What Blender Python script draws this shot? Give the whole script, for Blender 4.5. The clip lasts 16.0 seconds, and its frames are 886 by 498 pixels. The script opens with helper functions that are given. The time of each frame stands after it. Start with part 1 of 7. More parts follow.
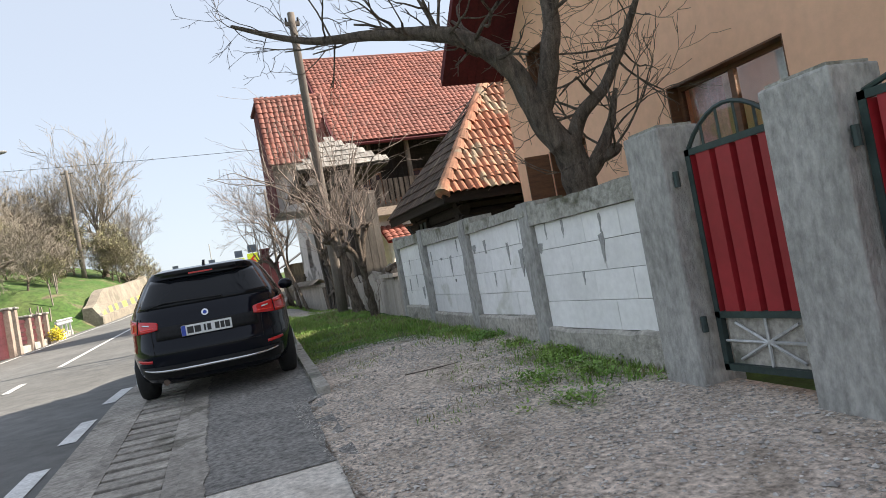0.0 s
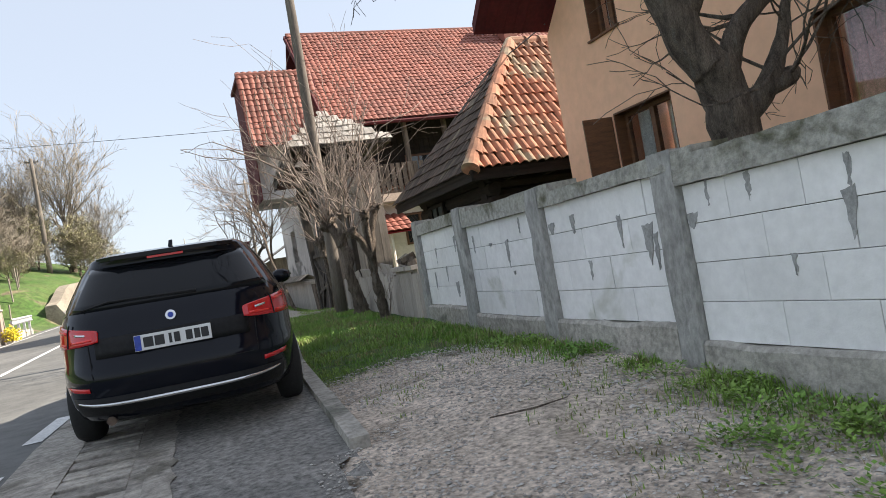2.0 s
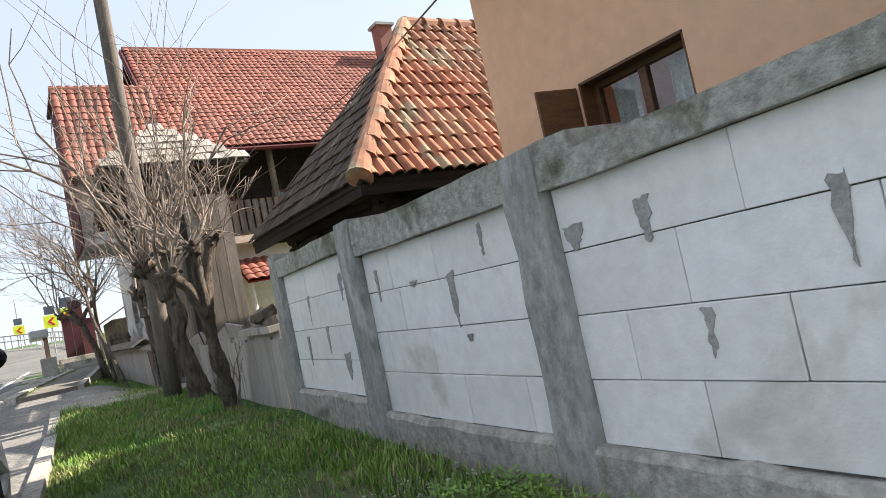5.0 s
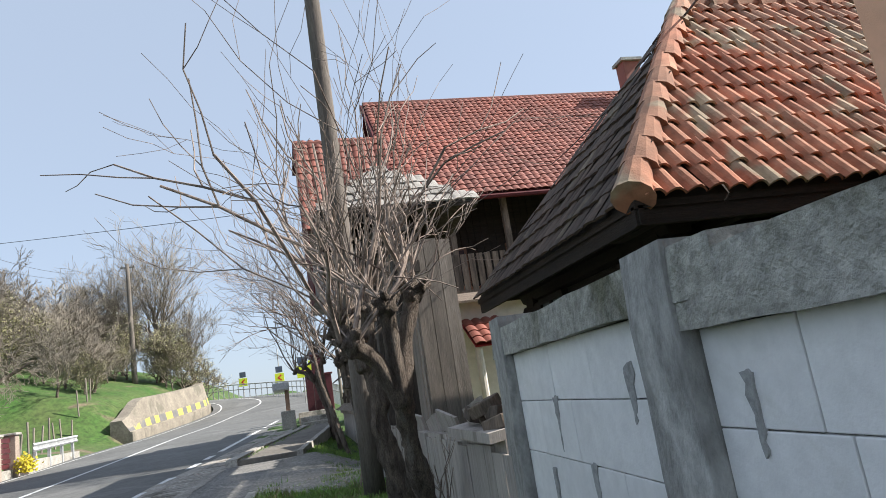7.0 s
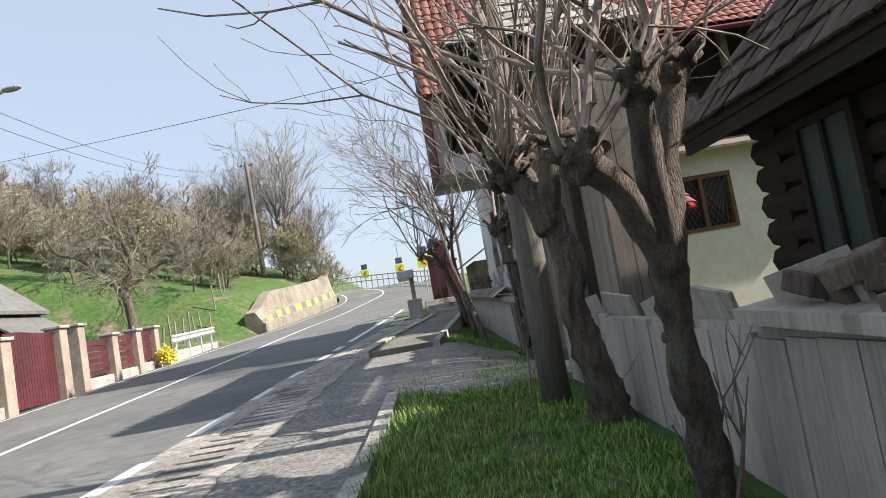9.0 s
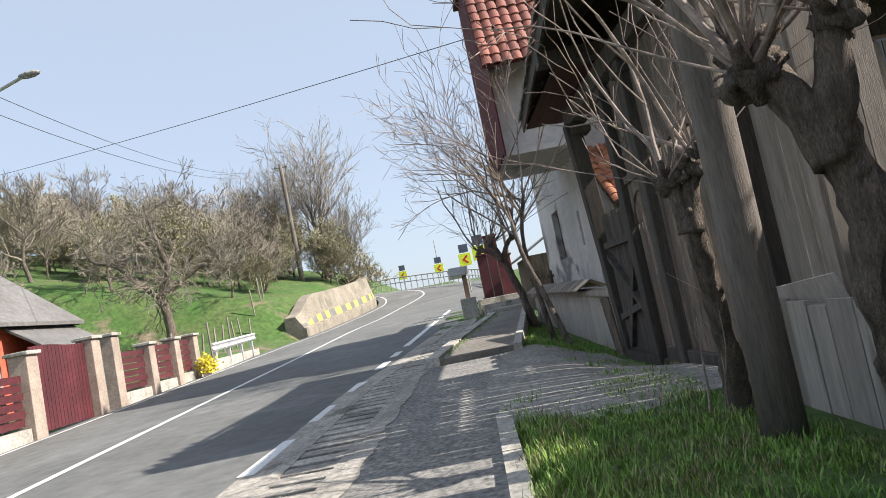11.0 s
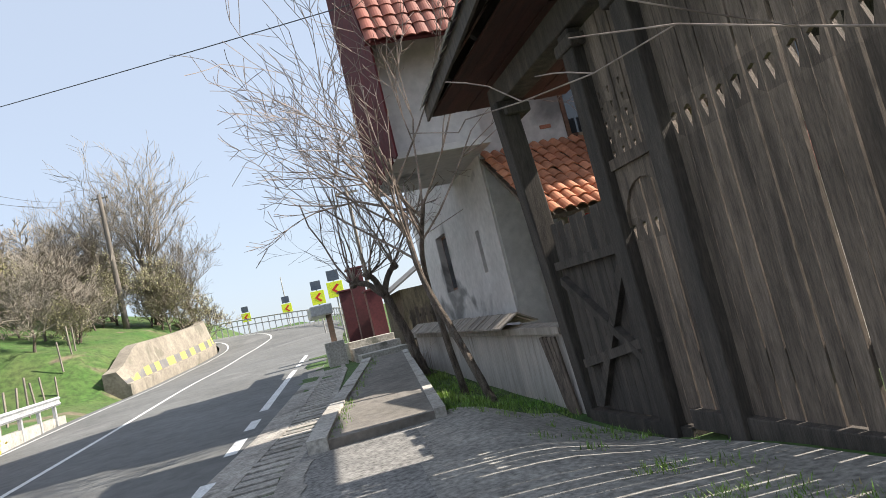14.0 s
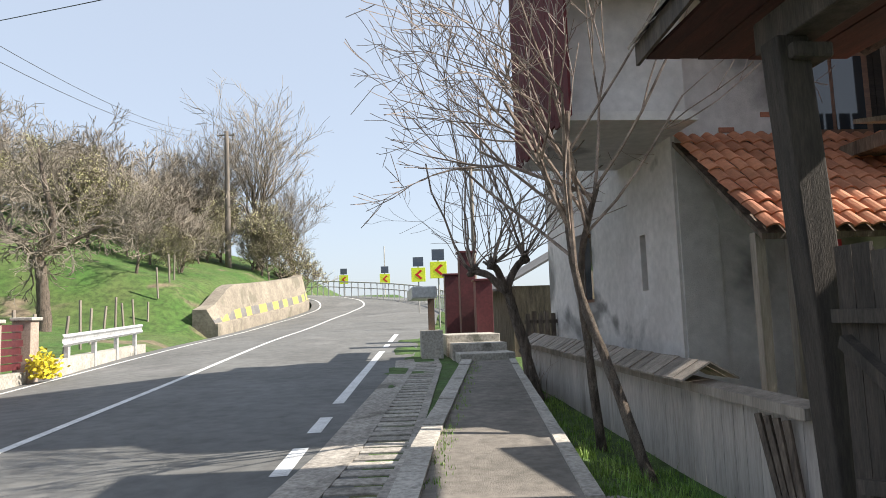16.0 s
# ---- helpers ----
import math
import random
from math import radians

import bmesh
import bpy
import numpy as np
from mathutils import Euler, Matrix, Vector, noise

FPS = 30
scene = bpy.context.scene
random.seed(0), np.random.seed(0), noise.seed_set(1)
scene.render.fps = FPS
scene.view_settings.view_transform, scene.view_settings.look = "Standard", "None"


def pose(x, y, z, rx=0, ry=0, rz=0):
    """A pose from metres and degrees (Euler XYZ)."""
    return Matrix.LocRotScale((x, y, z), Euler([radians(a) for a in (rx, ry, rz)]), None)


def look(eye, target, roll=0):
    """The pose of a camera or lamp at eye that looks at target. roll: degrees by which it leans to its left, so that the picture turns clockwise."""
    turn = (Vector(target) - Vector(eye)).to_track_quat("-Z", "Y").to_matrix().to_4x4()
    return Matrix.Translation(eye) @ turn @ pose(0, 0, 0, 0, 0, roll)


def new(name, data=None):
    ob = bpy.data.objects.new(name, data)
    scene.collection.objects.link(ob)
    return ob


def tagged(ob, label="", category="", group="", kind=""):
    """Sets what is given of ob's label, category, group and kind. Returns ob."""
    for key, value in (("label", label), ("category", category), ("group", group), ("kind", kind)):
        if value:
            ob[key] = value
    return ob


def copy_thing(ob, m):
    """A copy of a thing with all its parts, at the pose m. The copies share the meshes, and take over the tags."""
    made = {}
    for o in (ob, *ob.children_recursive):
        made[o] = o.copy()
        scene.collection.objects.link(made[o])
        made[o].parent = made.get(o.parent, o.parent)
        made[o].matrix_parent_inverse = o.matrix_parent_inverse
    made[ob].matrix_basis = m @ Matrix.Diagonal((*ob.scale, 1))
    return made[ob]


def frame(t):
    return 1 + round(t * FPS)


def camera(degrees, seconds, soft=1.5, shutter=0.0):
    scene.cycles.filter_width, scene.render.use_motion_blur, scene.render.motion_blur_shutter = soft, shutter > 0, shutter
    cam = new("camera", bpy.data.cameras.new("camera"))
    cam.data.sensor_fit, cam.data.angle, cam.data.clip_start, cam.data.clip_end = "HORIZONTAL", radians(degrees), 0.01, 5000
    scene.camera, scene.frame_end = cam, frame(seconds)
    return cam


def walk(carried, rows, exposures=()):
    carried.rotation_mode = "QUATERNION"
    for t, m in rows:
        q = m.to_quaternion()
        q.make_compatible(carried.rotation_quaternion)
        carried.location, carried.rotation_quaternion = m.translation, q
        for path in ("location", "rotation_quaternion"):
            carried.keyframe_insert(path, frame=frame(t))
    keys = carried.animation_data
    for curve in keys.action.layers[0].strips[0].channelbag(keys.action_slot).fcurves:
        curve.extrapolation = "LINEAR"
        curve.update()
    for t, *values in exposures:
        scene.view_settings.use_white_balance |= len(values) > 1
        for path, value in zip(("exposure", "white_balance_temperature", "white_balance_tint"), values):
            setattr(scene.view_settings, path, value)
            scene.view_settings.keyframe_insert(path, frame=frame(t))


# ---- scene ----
cam = camera(66.1, 16.0, soft=0.9)
PATH = [
    (0, (0.089, 0.303, 1.332), (0.77, 2.183, 1.392), -10.3),
    (0.5, (0.105, 0.938, 1.293), (0.719, 2.84, 1.383), -11.1),
    (1, (0.106, 1.574, 1.312), (0.68, 3.486, 1.428), -10.8),
    (1.5, (0.092, 2.132, 1.392), (0.72, 4.031, 1.427), -9.8),
    (2, (0.158, 2.735, 1.362), (0.897, 4.594, 1.407), -9.9),
    (2.5, (0.201, 3.212, 1.394), (1.064, 5.016, 1.435), -10.4),
    (3, (0.422, 3.625, 1.44), (1.439, 5.346, 1.521), -11.7),
    (3.2, (0.44, 3.945, 1.435), (1.552, 5.604, 1.535), -12.8),
    (5.3, (1.59, 6.245, 1.404), (2.645, 7.939, 1.54), -11.3),
    (5.5, (1.685, 6.475, 1.488), (2.709, 8.187, 1.635), -11.0),
    (6, (1.875, 7.009, 1.558), (2.79, 8.775, 1.767), -10.2),
    (6.5, (2.076, 7.552, 1.599), (2.779, 9.394, 1.933), -9.5),
    (7, (2.258, 8.237, 1.663), (2.738, 10.134, 2.08), -8.8),
    (7.5, (2.273, 8.693, 1.622), (2.694, 10.618, 1.965), -9.1),
    (8, (2.284, 9.211, 1.617), (2.591, 11.176, 1.825), -10.0),
    (8.5, (2.207, 9.888, 1.636), (2.462, 11.864, 1.808), -9.9),
    (9, (2.039, 10.385, 1.665), (2.16, 12.375, 1.822), -9.9),
    (9.5, (1.832, 10.801, 1.722), (1.9, 12.791, 1.912), -10.1),
    (10, (1.709, 11.281, 1.71), (1.743, 13.27, 1.922), -10.6),
    (10.2, (1.67, 11.467, 1.68), (1.682, 13.456, 1.887), -10.9),
    (12.3, (0.981, 13.123, 1.936), (1.134, 15.111, 2.084), -13.5),
    (12.5, (0.942, 13.349, 1.951), (1.153, 15.33, 2.127), -13.4),
    (13, (1.006, 13.888, 1.935), (1.44, 15.828, 2.152), -12.7),
    (13.5, (1.03, 14.453, 1.952), (1.535, 16.377, 2.16), -13.2),
    (14, (1.05, 15.069, 1.977), (1.541, 16.999, 2.162), -13.8),
    (14.5, (1.069, 15.651, 2.044), (1.503, 17.591, 2.256), -13.4),
    (15, (1.069, 16.213, 2.076), (1.421, 18.174, 2.254), -11.8),
    (15.5, (1.098, 16.889, 2.228), (1.339, 18.867, 2.403), -8.5),
    (16, (1.013, 17.545, 2.242), (1.208, 19.526, 2.441), -2.0),
]
walk(cam, [(t, look(eye, target, roll)) for t, eye, target, roll in PATH],
     [(0.0, 1.85, 6950, 12), (4.2, 1.95, 6950, 12), (5.6, 2.02, 6950, 12), (6.4, 1.86, 6750, 12), (7.1, 1.52, 6300, 10), (8.4, 1.65, 6500, 11), (10.2, 1.65, 6500, 11), (12.3, 1.62, 6450, 11), (13.2, 1.68, 6500, 11), (14.5, 1.75, 6600, 11), (16.0, 1.7, 6650, 11)])

# ---- world, sun, exposure ----
SUN_EL, SUN_AZ = 40.0, 97.0          # degrees; azimuth clockwise from +y
world = bpy.data.worlds.new("sky")
scene.world = world
world.use_nodes = True
_nt = world.node_tree
_bg = _nt.nodes["Background"]
_sky = _nt.nodes.new("ShaderNodeTexSky")
_sky.sky_type = "NISHITA"
_sky.sun_disc = False
_sky.sun_elevation, _sky.sun_rotation = radians(SUN_EL), radians(SUN_AZ)
_sky.air_density, _sky.dust_density, _sky.ozone_density = 1.0, 1.6, 1.0
_haze = _nt.nodes.new("ShaderNodeMix")
_haze.data_type = "RGBA"
_haze.inputs["Factor"].default_value, _haze.inputs["B"].default_value = 0.82, (1.5, 1.72, 2.04, 1)
_nt.links.new(_sky.outputs["Color"], _haze.inputs["A"])
_nt.links.new(_haze.outputs["Result"], _bg.inputs["Color"])
_bg.inputs["Strength"].default_value = 0.122
sun = new("sun", bpy.data.lights.new("sun", "SUN"))
sun.data.energy, sun.data.angle, sun.data.color = 3.0, radians(0.6), (1.0, 0.93, 0.83)
_sd = Vector((math.sin(radians(SUN_AZ)) * math.cos(radians(SUN_EL)), math.cos(radians(SUN_AZ)) * math.cos(radians(SUN_EL)), math.sin(radians(SUN_EL))))
sun.matrix_world = Matrix.Translation((20, 10, 30)) @ _sd.to_track_quat("Z", "Y").to_matrix().to_4x4()

# ---- materials ----


def mat(name, c1, c2=None, scale=2.0, rough=0.85, bump=0.3, bscale=40.0, metal=0.0, rnd=0.0, stretch=(1, 1, 1), fine=0.25,
        stain=None, stain_scale=0.7, stain_at=0.58, coat=0.0, dist=0.01):
    """Two-scale procedural surface: broad mix of two colours, fine grain, optional stains with soft edges, bump."""
    m = bpy.data.materials.new(name)
    m.use_nodes = True
    nt = m.node_tree
    b = nt.nodes["Principled BSDF"]
    N, K = nt.nodes.new, nt.links.new
    geo = N("ShaderNodeNewGeometry")
    mp = N("ShaderNodeMapping")
    mp.inputs["Scale"].default_value = stretch
    K(geo.outputs["Position"], mp.inputs["Vector"])
    n1, n2, n3 = N("ShaderNodeTexNoise"), N("ShaderNodeTexNoise"), N("ShaderNodeTexNoise")
    for n, s, d in ((n1, scale, 6), (n2, scale * 9, 5), (n3, bscale, 4)):
        n.inputs["Scale"].default_value, n.inputs["Detail"].default_value = s, d
        n.inputs["Roughness"].default_value = 0.6
        K(mp.outputs["Vector"], n.inputs["Vector"])
    ramp = N("ShaderNodeMapRange")
    ramp.inputs["From Min"].default_value, ramp.inputs["From Max"].default_value = 0.35, 0.65
    K(n1.outputs["Fac"], ramp.inputs["Value"])
    mix = N("ShaderNodeMix")
    mix.data_type = "RGBA"
    mix.inputs["A"].default_value, mix.inputs["B"].default_value = (*c1, 1), (*(c2 or [c * 0.75 for c in c1]), 1)
    K(ramp.outputs["Result"], mix.inputs["Factor"])
    col = mix.outputs["Result"]
    if stain:
        n4 = N("ShaderNodeTexNoise")
        n4.inputs["Scale"].default_value, n4.inputs["Detail"].default_value, n4.inputs["Distortion"].default_value = stain_scale, 8, 0.6
        K(mp.outputs["Vector"], n4.inputs["Vector"])
        r4 = N("ShaderNodeMapRange")
        r4.inputs["From Min"].default_value, r4.inputs["From Max"].default_value = stain_at, stain_at + 0.08
        K(n4.outputs["Fac"], r4.inputs["Value"])
        m4 = N("ShaderNodeMix")
        m4.data_type = "RGBA"
        m4.inputs["B"].default_value = (*stain, 1)
        K(r4.outputs["Result"], m4.inputs["Factor"])
        K(col, m4.inputs["A"])
        col = m4.outputs["Result"]
    f2 = N("ShaderNodeMapRange")
    f2.inputs["From Min"].default_value, f2.inputs["From Max"].default_value = 0.3, 0.7
    f2.inputs["To Min"].default_value, f2.inputs["To Max"].default_value = 1 - fine, 1 + fine
    K(n2.outputs["Fac"], f2.inputs["Value"])
    val = f2.outputs["Result"]
    if rnd:
        oi, isl = N("ShaderNodeObjectInfo"), N("ShaderNodeNewGeometry")
        ad = N("ShaderNodeMath")
        ad.operation = "ADD"
        K(oi.outputs["Random"], ad.inputs[0])
        K(isl.outputs["Random Per Island"], ad.inputs[1])
        fr = N("ShaderNodeMath")
        fr.operation = "FRACT"
        K(ad.outputs[0], fr.inputs[0])
        rr = N("ShaderNodeMapRange")
        rr.inputs["To Min"].default_value, rr.inputs["To Max"].default_value = 1 - rnd, 1 + rnd
        K(fr.outputs[0], rr.inputs["Value"])
        mu = N("ShaderNodeMath")
        mu.operation = "MULTIPLY"
        K(val, mu.inputs[0])
        K(rr.outputs["Result"], mu.inputs[1])
        val = mu.outputs[0]
    sc = N("ShaderNodeVectorMath")
    sc.operation = "SCALE"
    K(col, sc.inputs[0])
    K(val, sc.inputs["Scale"])
    K(sc.outputs["Vector"], b.inputs["Base Color"])
    b.inputs["Roughness"].default_value, b.inputs["Metallic"].default_value = rough, metal
    b.inputs["Coat Weight"].default_value = coat
    if bump:
        bp = N("ShaderNodeBump")
        bp.inputs["Strength"].default_value, bp.inputs["Distance"].default_value = bump, dist
        K(n3.outputs["Fac"], bp.inputs["Height"])
        K(bp.outputs["Normal"], b.inputs["Normal"])
    return m


def glass_mat(name, tint, rough=0.04):
    m = bpy.data.materials.new(name)
    m.use_nodes = True
    b = m.node_tree.nodes["Principled BSDF"]
    b.inputs["Base Color"].default_value = (*tint, 1)
    b.inputs["Roughness"].default_value = rough
    b.inputs["IOR"].default_value = 1.5
    b.inputs["Specular IOR Level"].default_value = 0.8
    return m


M = dict(
    asphalt=mat("asphalt", (0.152, 0.155, 0.15), (0.112, 0.114, 0.11), 0.5, 0.9, 0.5, 150, fine=0.22, stain=(0.17, 0.17, 0.165), stain_scale=0.3, stain_at=0.6),
    asphalt_path=mat("path_asphalt", (0.31, 0.295, 0.265), (0.24, 0.228, 0.205), 2.2, 0.95, 0.45, 190, fine=0.5, stain=(0.2, 0.19, 0.175), stain_scale=0.9, stain_at=0.62),
    asphalt_foot=mat("footway_asphalt", (0.215, 0.195, 0.17), (0.15, 0.137, 0.118), 0.9, 0.95, 0.7, 130, fine=0.3, stain=(0.26, 0.24, 0.2), stain_scale=1.2, stain_at=0.62),
    walk_asphalt=mat("walk_asphalt", (0.235, 0.226, 0.21), (0.17, 0.165, 0.155), 2.6, 0.93, 0.55, 150, fine=0.6, stain=(0.3, 0.285, 0.26), stain_scale=1.3, stain_at=0.63),
    pale_concrete=mat("pale_concrete", (0.66, 0.62, 0.56), (0.52, 0.48, 0.425), 2.8, 0.93, 0.5, 70, fine=0.35, stain=(0.36, 0.33, 0.29), stain_scale=1.8, stain_at=0.62),
    concrete=mat("concrete", (0.46, 0.435, 0.39), (0.32, 0.30, 0.265), 2.4, 0.92, 0.8, 50, fine=0.35, stain=(0.15, 0.15, 0.125), stain_scale=1.4, stain_at=0.6),
    gutterc=mat("dirty_concrete", (0.37, 0.345, 0.305), (0.26, 0.24, 0.212), 2.2, 0.95, 0.7, 60, rnd=0.2, fine=0.4, stain=(0.17, 0.158, 0.132), stain_scale=1.6, stain_at=0.6),
    pillar=mat("pillar_concrete", (0.41, 0.405, 0.385), (0.29, 0.286, 0.268), 2.6, 0.9, 0.9, 45, stain=(0.46, 0.455, 0.43), stain_scale=2.2, stain_at=0.6, stretch=(1, 1, 0.5), fine=0.3, dist=0.016),
    coping=mat("coping_concrete", (0.44, 0.43, 0.39), (0.32, 0.315, 0.27), 2.2, 0.95, 1.0, 35, fine=0.35, dist=0.02, stain=(0.14, 0.138, 0.095), stain_scale=2.4, stain_at=0.57),
    smear=mat("mortar", (0.42, 0.42, 0.41), (0.32, 0.32, 0.31), 5, 0.95, 0.6, 60),
    block=mat("aerated_block", (0.9, 0.895, 0.885), (0.82, 0.815, 0.8), 1.6, 0.95, 0.25, 60, rnd=0.05, fine=0.06, stain=(0.62, 0.62, 0.56), stain_scale=1.3, stain_at=0.6),
    joint=mat("wall_joint", (0.3, 0.295, 0.28), (0.2, 0.195, 0.185), 3),
    gravel=mat("gravel", (0.6, 0.51, 0.43), (0.42, 0.355, 0.29), 3.2, 0.97, 0.6, 170, fine=0.65, stain=(0.33, 0.275, 0.22), stain_scale=1.3, stain_at=0.56, dist=0.012),
    ground=mat("turf_soil", (0.042, 0.105, 0.016), (0.075, 0.11, 0.03), 0.45, 0.95, 0.8, 25, fine=0.45, stain=(0.16, 0.13, 0.085), stain_scale=0.35, stain_at=0.6, dist=0.03),
    grass=mat("grass_blade", (0.115, 0.25, 0.033), (0.22, 0.32, 0.065), 1.2, 0.6, 0, rnd=0.35),
    drygrass=mat("dry_grass", (0.30, 0.26, 0.13), (0.2, 0.19, 0.09), 1.2, 0.8, 0, rnd=0.3),
    white_line=mat("road_paint", (0.72, 0.73, 0.72), (0.55, 0.55, 0.54), 4, 0.7, 0.3, 120),
    plaster=mat("ochre_plaster", (0.86, 0.52, 0.35), (0.80, 0.475, 0.315), 0.8, 0.9, 0.35, 160, fine=0.06),
    brownwood=mat("brown_stained_wood", (0.17, 0.072, 0.03), (0.10, 0.042, 0.019), 3, 0.5, 0.2, 60, stretch=(1, 1, 6)),
    soffit=mat("dark_brown_boards", (0.075, 0.026, 0.02), (0.045, 0.017, 0.014), 3, 0.8, 0.3, 40, rnd=0.2, stretch=(5, 0.6, 5)),
    redboard=mat("dark_red_boards", (0.10, 0.011, 0.014), (0.07, 0.008, 0.011), 2, 0.85, 0.2, 40),
    glass=glass_mat("window_glass", (0.03, 0.035, 0.04)),
    curtain=mat("curtain", (0.62, 0.62, 0.6), (0.5, 0.5, 0.5), 4, 0.9, 0.1),
    pink=mat("pink_curtain", (0.75, 0.35, 0.35), None, 4, 0.9, 0.1),
    tile_new=mat("new_red_tile", (0.275, 0.088, 0.06), (0.19, 0.066, 0.048), 0.6, 0.7, 0.2, 40, rnd=0.18, fine=0.12),
    tile_old=mat("old_clay_tile", (0.39, 0.155, 0.09), (0.34, 0.2, 0.13), 0.7, 0.9, 0.5, 50, rnd=0.3, fine=0.3, stain=(0.35, 0.275, 0.19), stain_scale=1.6, stain_at=0.55),
    # weathered tile, darkened to carry the shade of the barn's road-facing slope
    tile_shaded=mat("weathered_shaded_tile", (0.10, 0.068, 0.05), (0.065, 0.048, 0.038), 1.5, 0.95, 0.5, 50, rnd=0.25, stain=(0.15, 0.12, 0.085), stain_scale=2, stain_at=0.6),
    tile_orange=mat("orange_tile", (0.5, 0.215, 0.115), (0.4, 0.155, 0.085), 1.0, 0.8, 0.4, 50, rnd=0.25, fine=0.2),
    darkwood=mat("weathered_dark_wood", (0.2, 0.155, 0.118), (0.075, 0.058, 0.045), 2.0, 0.85, 0.6, 30, rnd=0.25, stretch=(5, 5, 0.6), fine=0.35),
    tarwood=mat("blackened_timber", (0.085, 0.07, 0.057), (0.038, 0.032, 0.027), 2.0, 0.85, 0.6, 30, rnd=0.2, stretch=(5, 5, 0.6), fine=0.35),
    greywood=mat("grey_weathered_wood", (0.33, 0.285, 0.24), (0.2, 0.174, 0.146), 1.6, 0.9, 0.5, 30, rnd=0.2, stretch=(5, 5, 0.5), fine=0.2),
    palewood=mat("pale_grey_wood", (0.45, 0.405, 0.365), (0.35, 0.315, 0.28), 1.2, 0.9, 0.5, 30, rnd=0.1, stretch=(4, 4, 0.5), fine=0.18, stain=(0.25, 0.22, 0.19), stain_scale=1.0, stain_at=0.6),
    logwood=mat("log_wood", (0.034, 0.024, 0.018), (0.017, 0.013, 0.01), 2.0, 0.9, 0.6, 30, stretch=(0.6, 0.6, 5), rnd=0.2),
    greyplaster=mat("grey_render", (0.62, 0.585, 0.56), (0.49, 0.46, 0.435), 0.9, 0.95, 0.5, 60, fine=0.12, stain=(0.2, 0.19, 0.18), stain_scale=0.6, stain_at=0.6),
    cream=mat("cream_render", (0.76, 0.69, 0.63), (0.67, 0.605, 0.55), 1.0, 0.95, 0.3, 80, fine=0.08, stain=(0.42, 0.39, 0.33), stain_scale=0.9, stain_at=0.62),
    bark=mat("bark", (0.25, 0.2, 0.16), (0.09, 0.071, 0.057), 7.0, 0.95, 1.0, 45, stretch=(3, 3, 0.7), fine=0.5, dist=0.05, stain=(0.2, 0.175, 0.15), stain_scale=5, stain_at=0.6),
    twig=mat("twig_bark", (0.38, 0.305, 0.255), (0.13, 0.1, 0.083), 5.0, 0.8, 0.3, 60),
    fartwig=mat("far_twig", (0.27, 0.235, 0.19), (0.18, 0.155, 0.125), 0.4, 0.9, 0.0),
    bud=mat("pale_buds", (0.34, 0.33, 0.17), (0.26, 0.24, 0.14), 0.5, 0.9, 0.0, rnd=0.3),
    gatered=mat("red_painted_sheet", (0.36, 0.022, 0.03), (0.28, 0.018, 0.024), 1.5, 0.45, 0.1, 30, fine=0.1),
    gategreen=mat("dark_green_steel", (0.03, 0.055, 0.05), (0.02, 0.035, 0.035), 3, 0.5, 0.2, 60),
    rail=mat("galvanised_rail", (0.55, 0.56, 0.56), (0.42, 0.43, 0.43), 1.5, 0.5, 0.2, 40, metal=0.4),
    fencered=mat("maroon_boards", (0.105, 0.022, 0.027), (0.07, 0.016, 0.02), 1.5, 0.55, 0.2, 40, rnd=0.15),
    brickpost=mat("stone_post", (0.40, 0.33, 0.27), (0.3, 0.24, 0.2), 3, 0.9, 0.5, 50),
    yellow=mat("yellow_paint", (0.62, 0.46, 0.10), (0.5, 0.38, 0.09), 2, 0.7, 0.2),
    blackp=mat("black_paint", (0.13, 0.125, 0.12), (0.18, 0.17, 0.16), 2, 0.7, 0.2),
    signyellow=mat("sign_yellow_green", (0.70, 0.80, 0.04), (0.66, 0.76, 0.04), 2, 0.5, 0),
    signred=mat("sign_red", (0.62, 0.02, 0.02), None, 2, 0.5, 0),
    signback=mat("solar_panel", (0.06, 0.08, 0.12), (0.1, 0.12, 0.15), 2, 0.3, 0),
    cable=mat("black_cable", (0.06, 0.06, 0.062), None, 2, 0.6, 0),
    forsythia=mat("yellow_blossom", (0.62, 0.5, 0.02), (0.42, 0.38, 0.03), 2, 0.7, 0, rnd=0.25),
    slate=mat("grey_sheet_roof", (0.17, 0.165, 0.16), (0.12, 0.115, 0.11), 1.0, 0.8, 0.3, 30, rnd=0.1),
    housered=mat("coral_plaster", (0.66, 0.13, 0.075), (0.58, 0.11, 0.065), 1.0, 0.9, 0.2, 80),
    carpaint=mat("black_car_paint", (0.006, 0.007, 0.012), (0.007, 0.009, 0.014), 1, 0.09, 0, coat=0.15, fine=0.02),
    carglass=glass_mat("tinted_glass", (0.008, 0.009, 0.011), 0.03),
    carplastic=mat("black_plastic", (0.02, 0.02, 0.021), None, 4, 0.55, 0.2, 200),
    taillight=glass_mat("red_lens", (0.6, 0.008, 0.012), 0.06),
    lightbar=glass_mat("bright_red_lens", (0.8, 0.02, 0.015), 0.1),
    chrome=mat("chrome", (0.75, 0.75, 0.76), None, 4, 0.15, 0, metal=1.0, fine=0.02),
    rubber=mat("tyre_rubber", (0.02, 0.02, 0.02), None, 4, 0.85, 0.3, 100),
    plate=mat("plate_white", (0.78, 0.79, 0.78), (0.7, 0.71, 0.7), 3, 0.4, 0, fine=0.03),
    plateblue=mat("plate_blue", (0.02, 0.06, 0.42), None, 3, 0.4, 0),
    barblack=mat("bar_black", (0.02, 0.02, 0.02), None, 3, 0.5, 0),
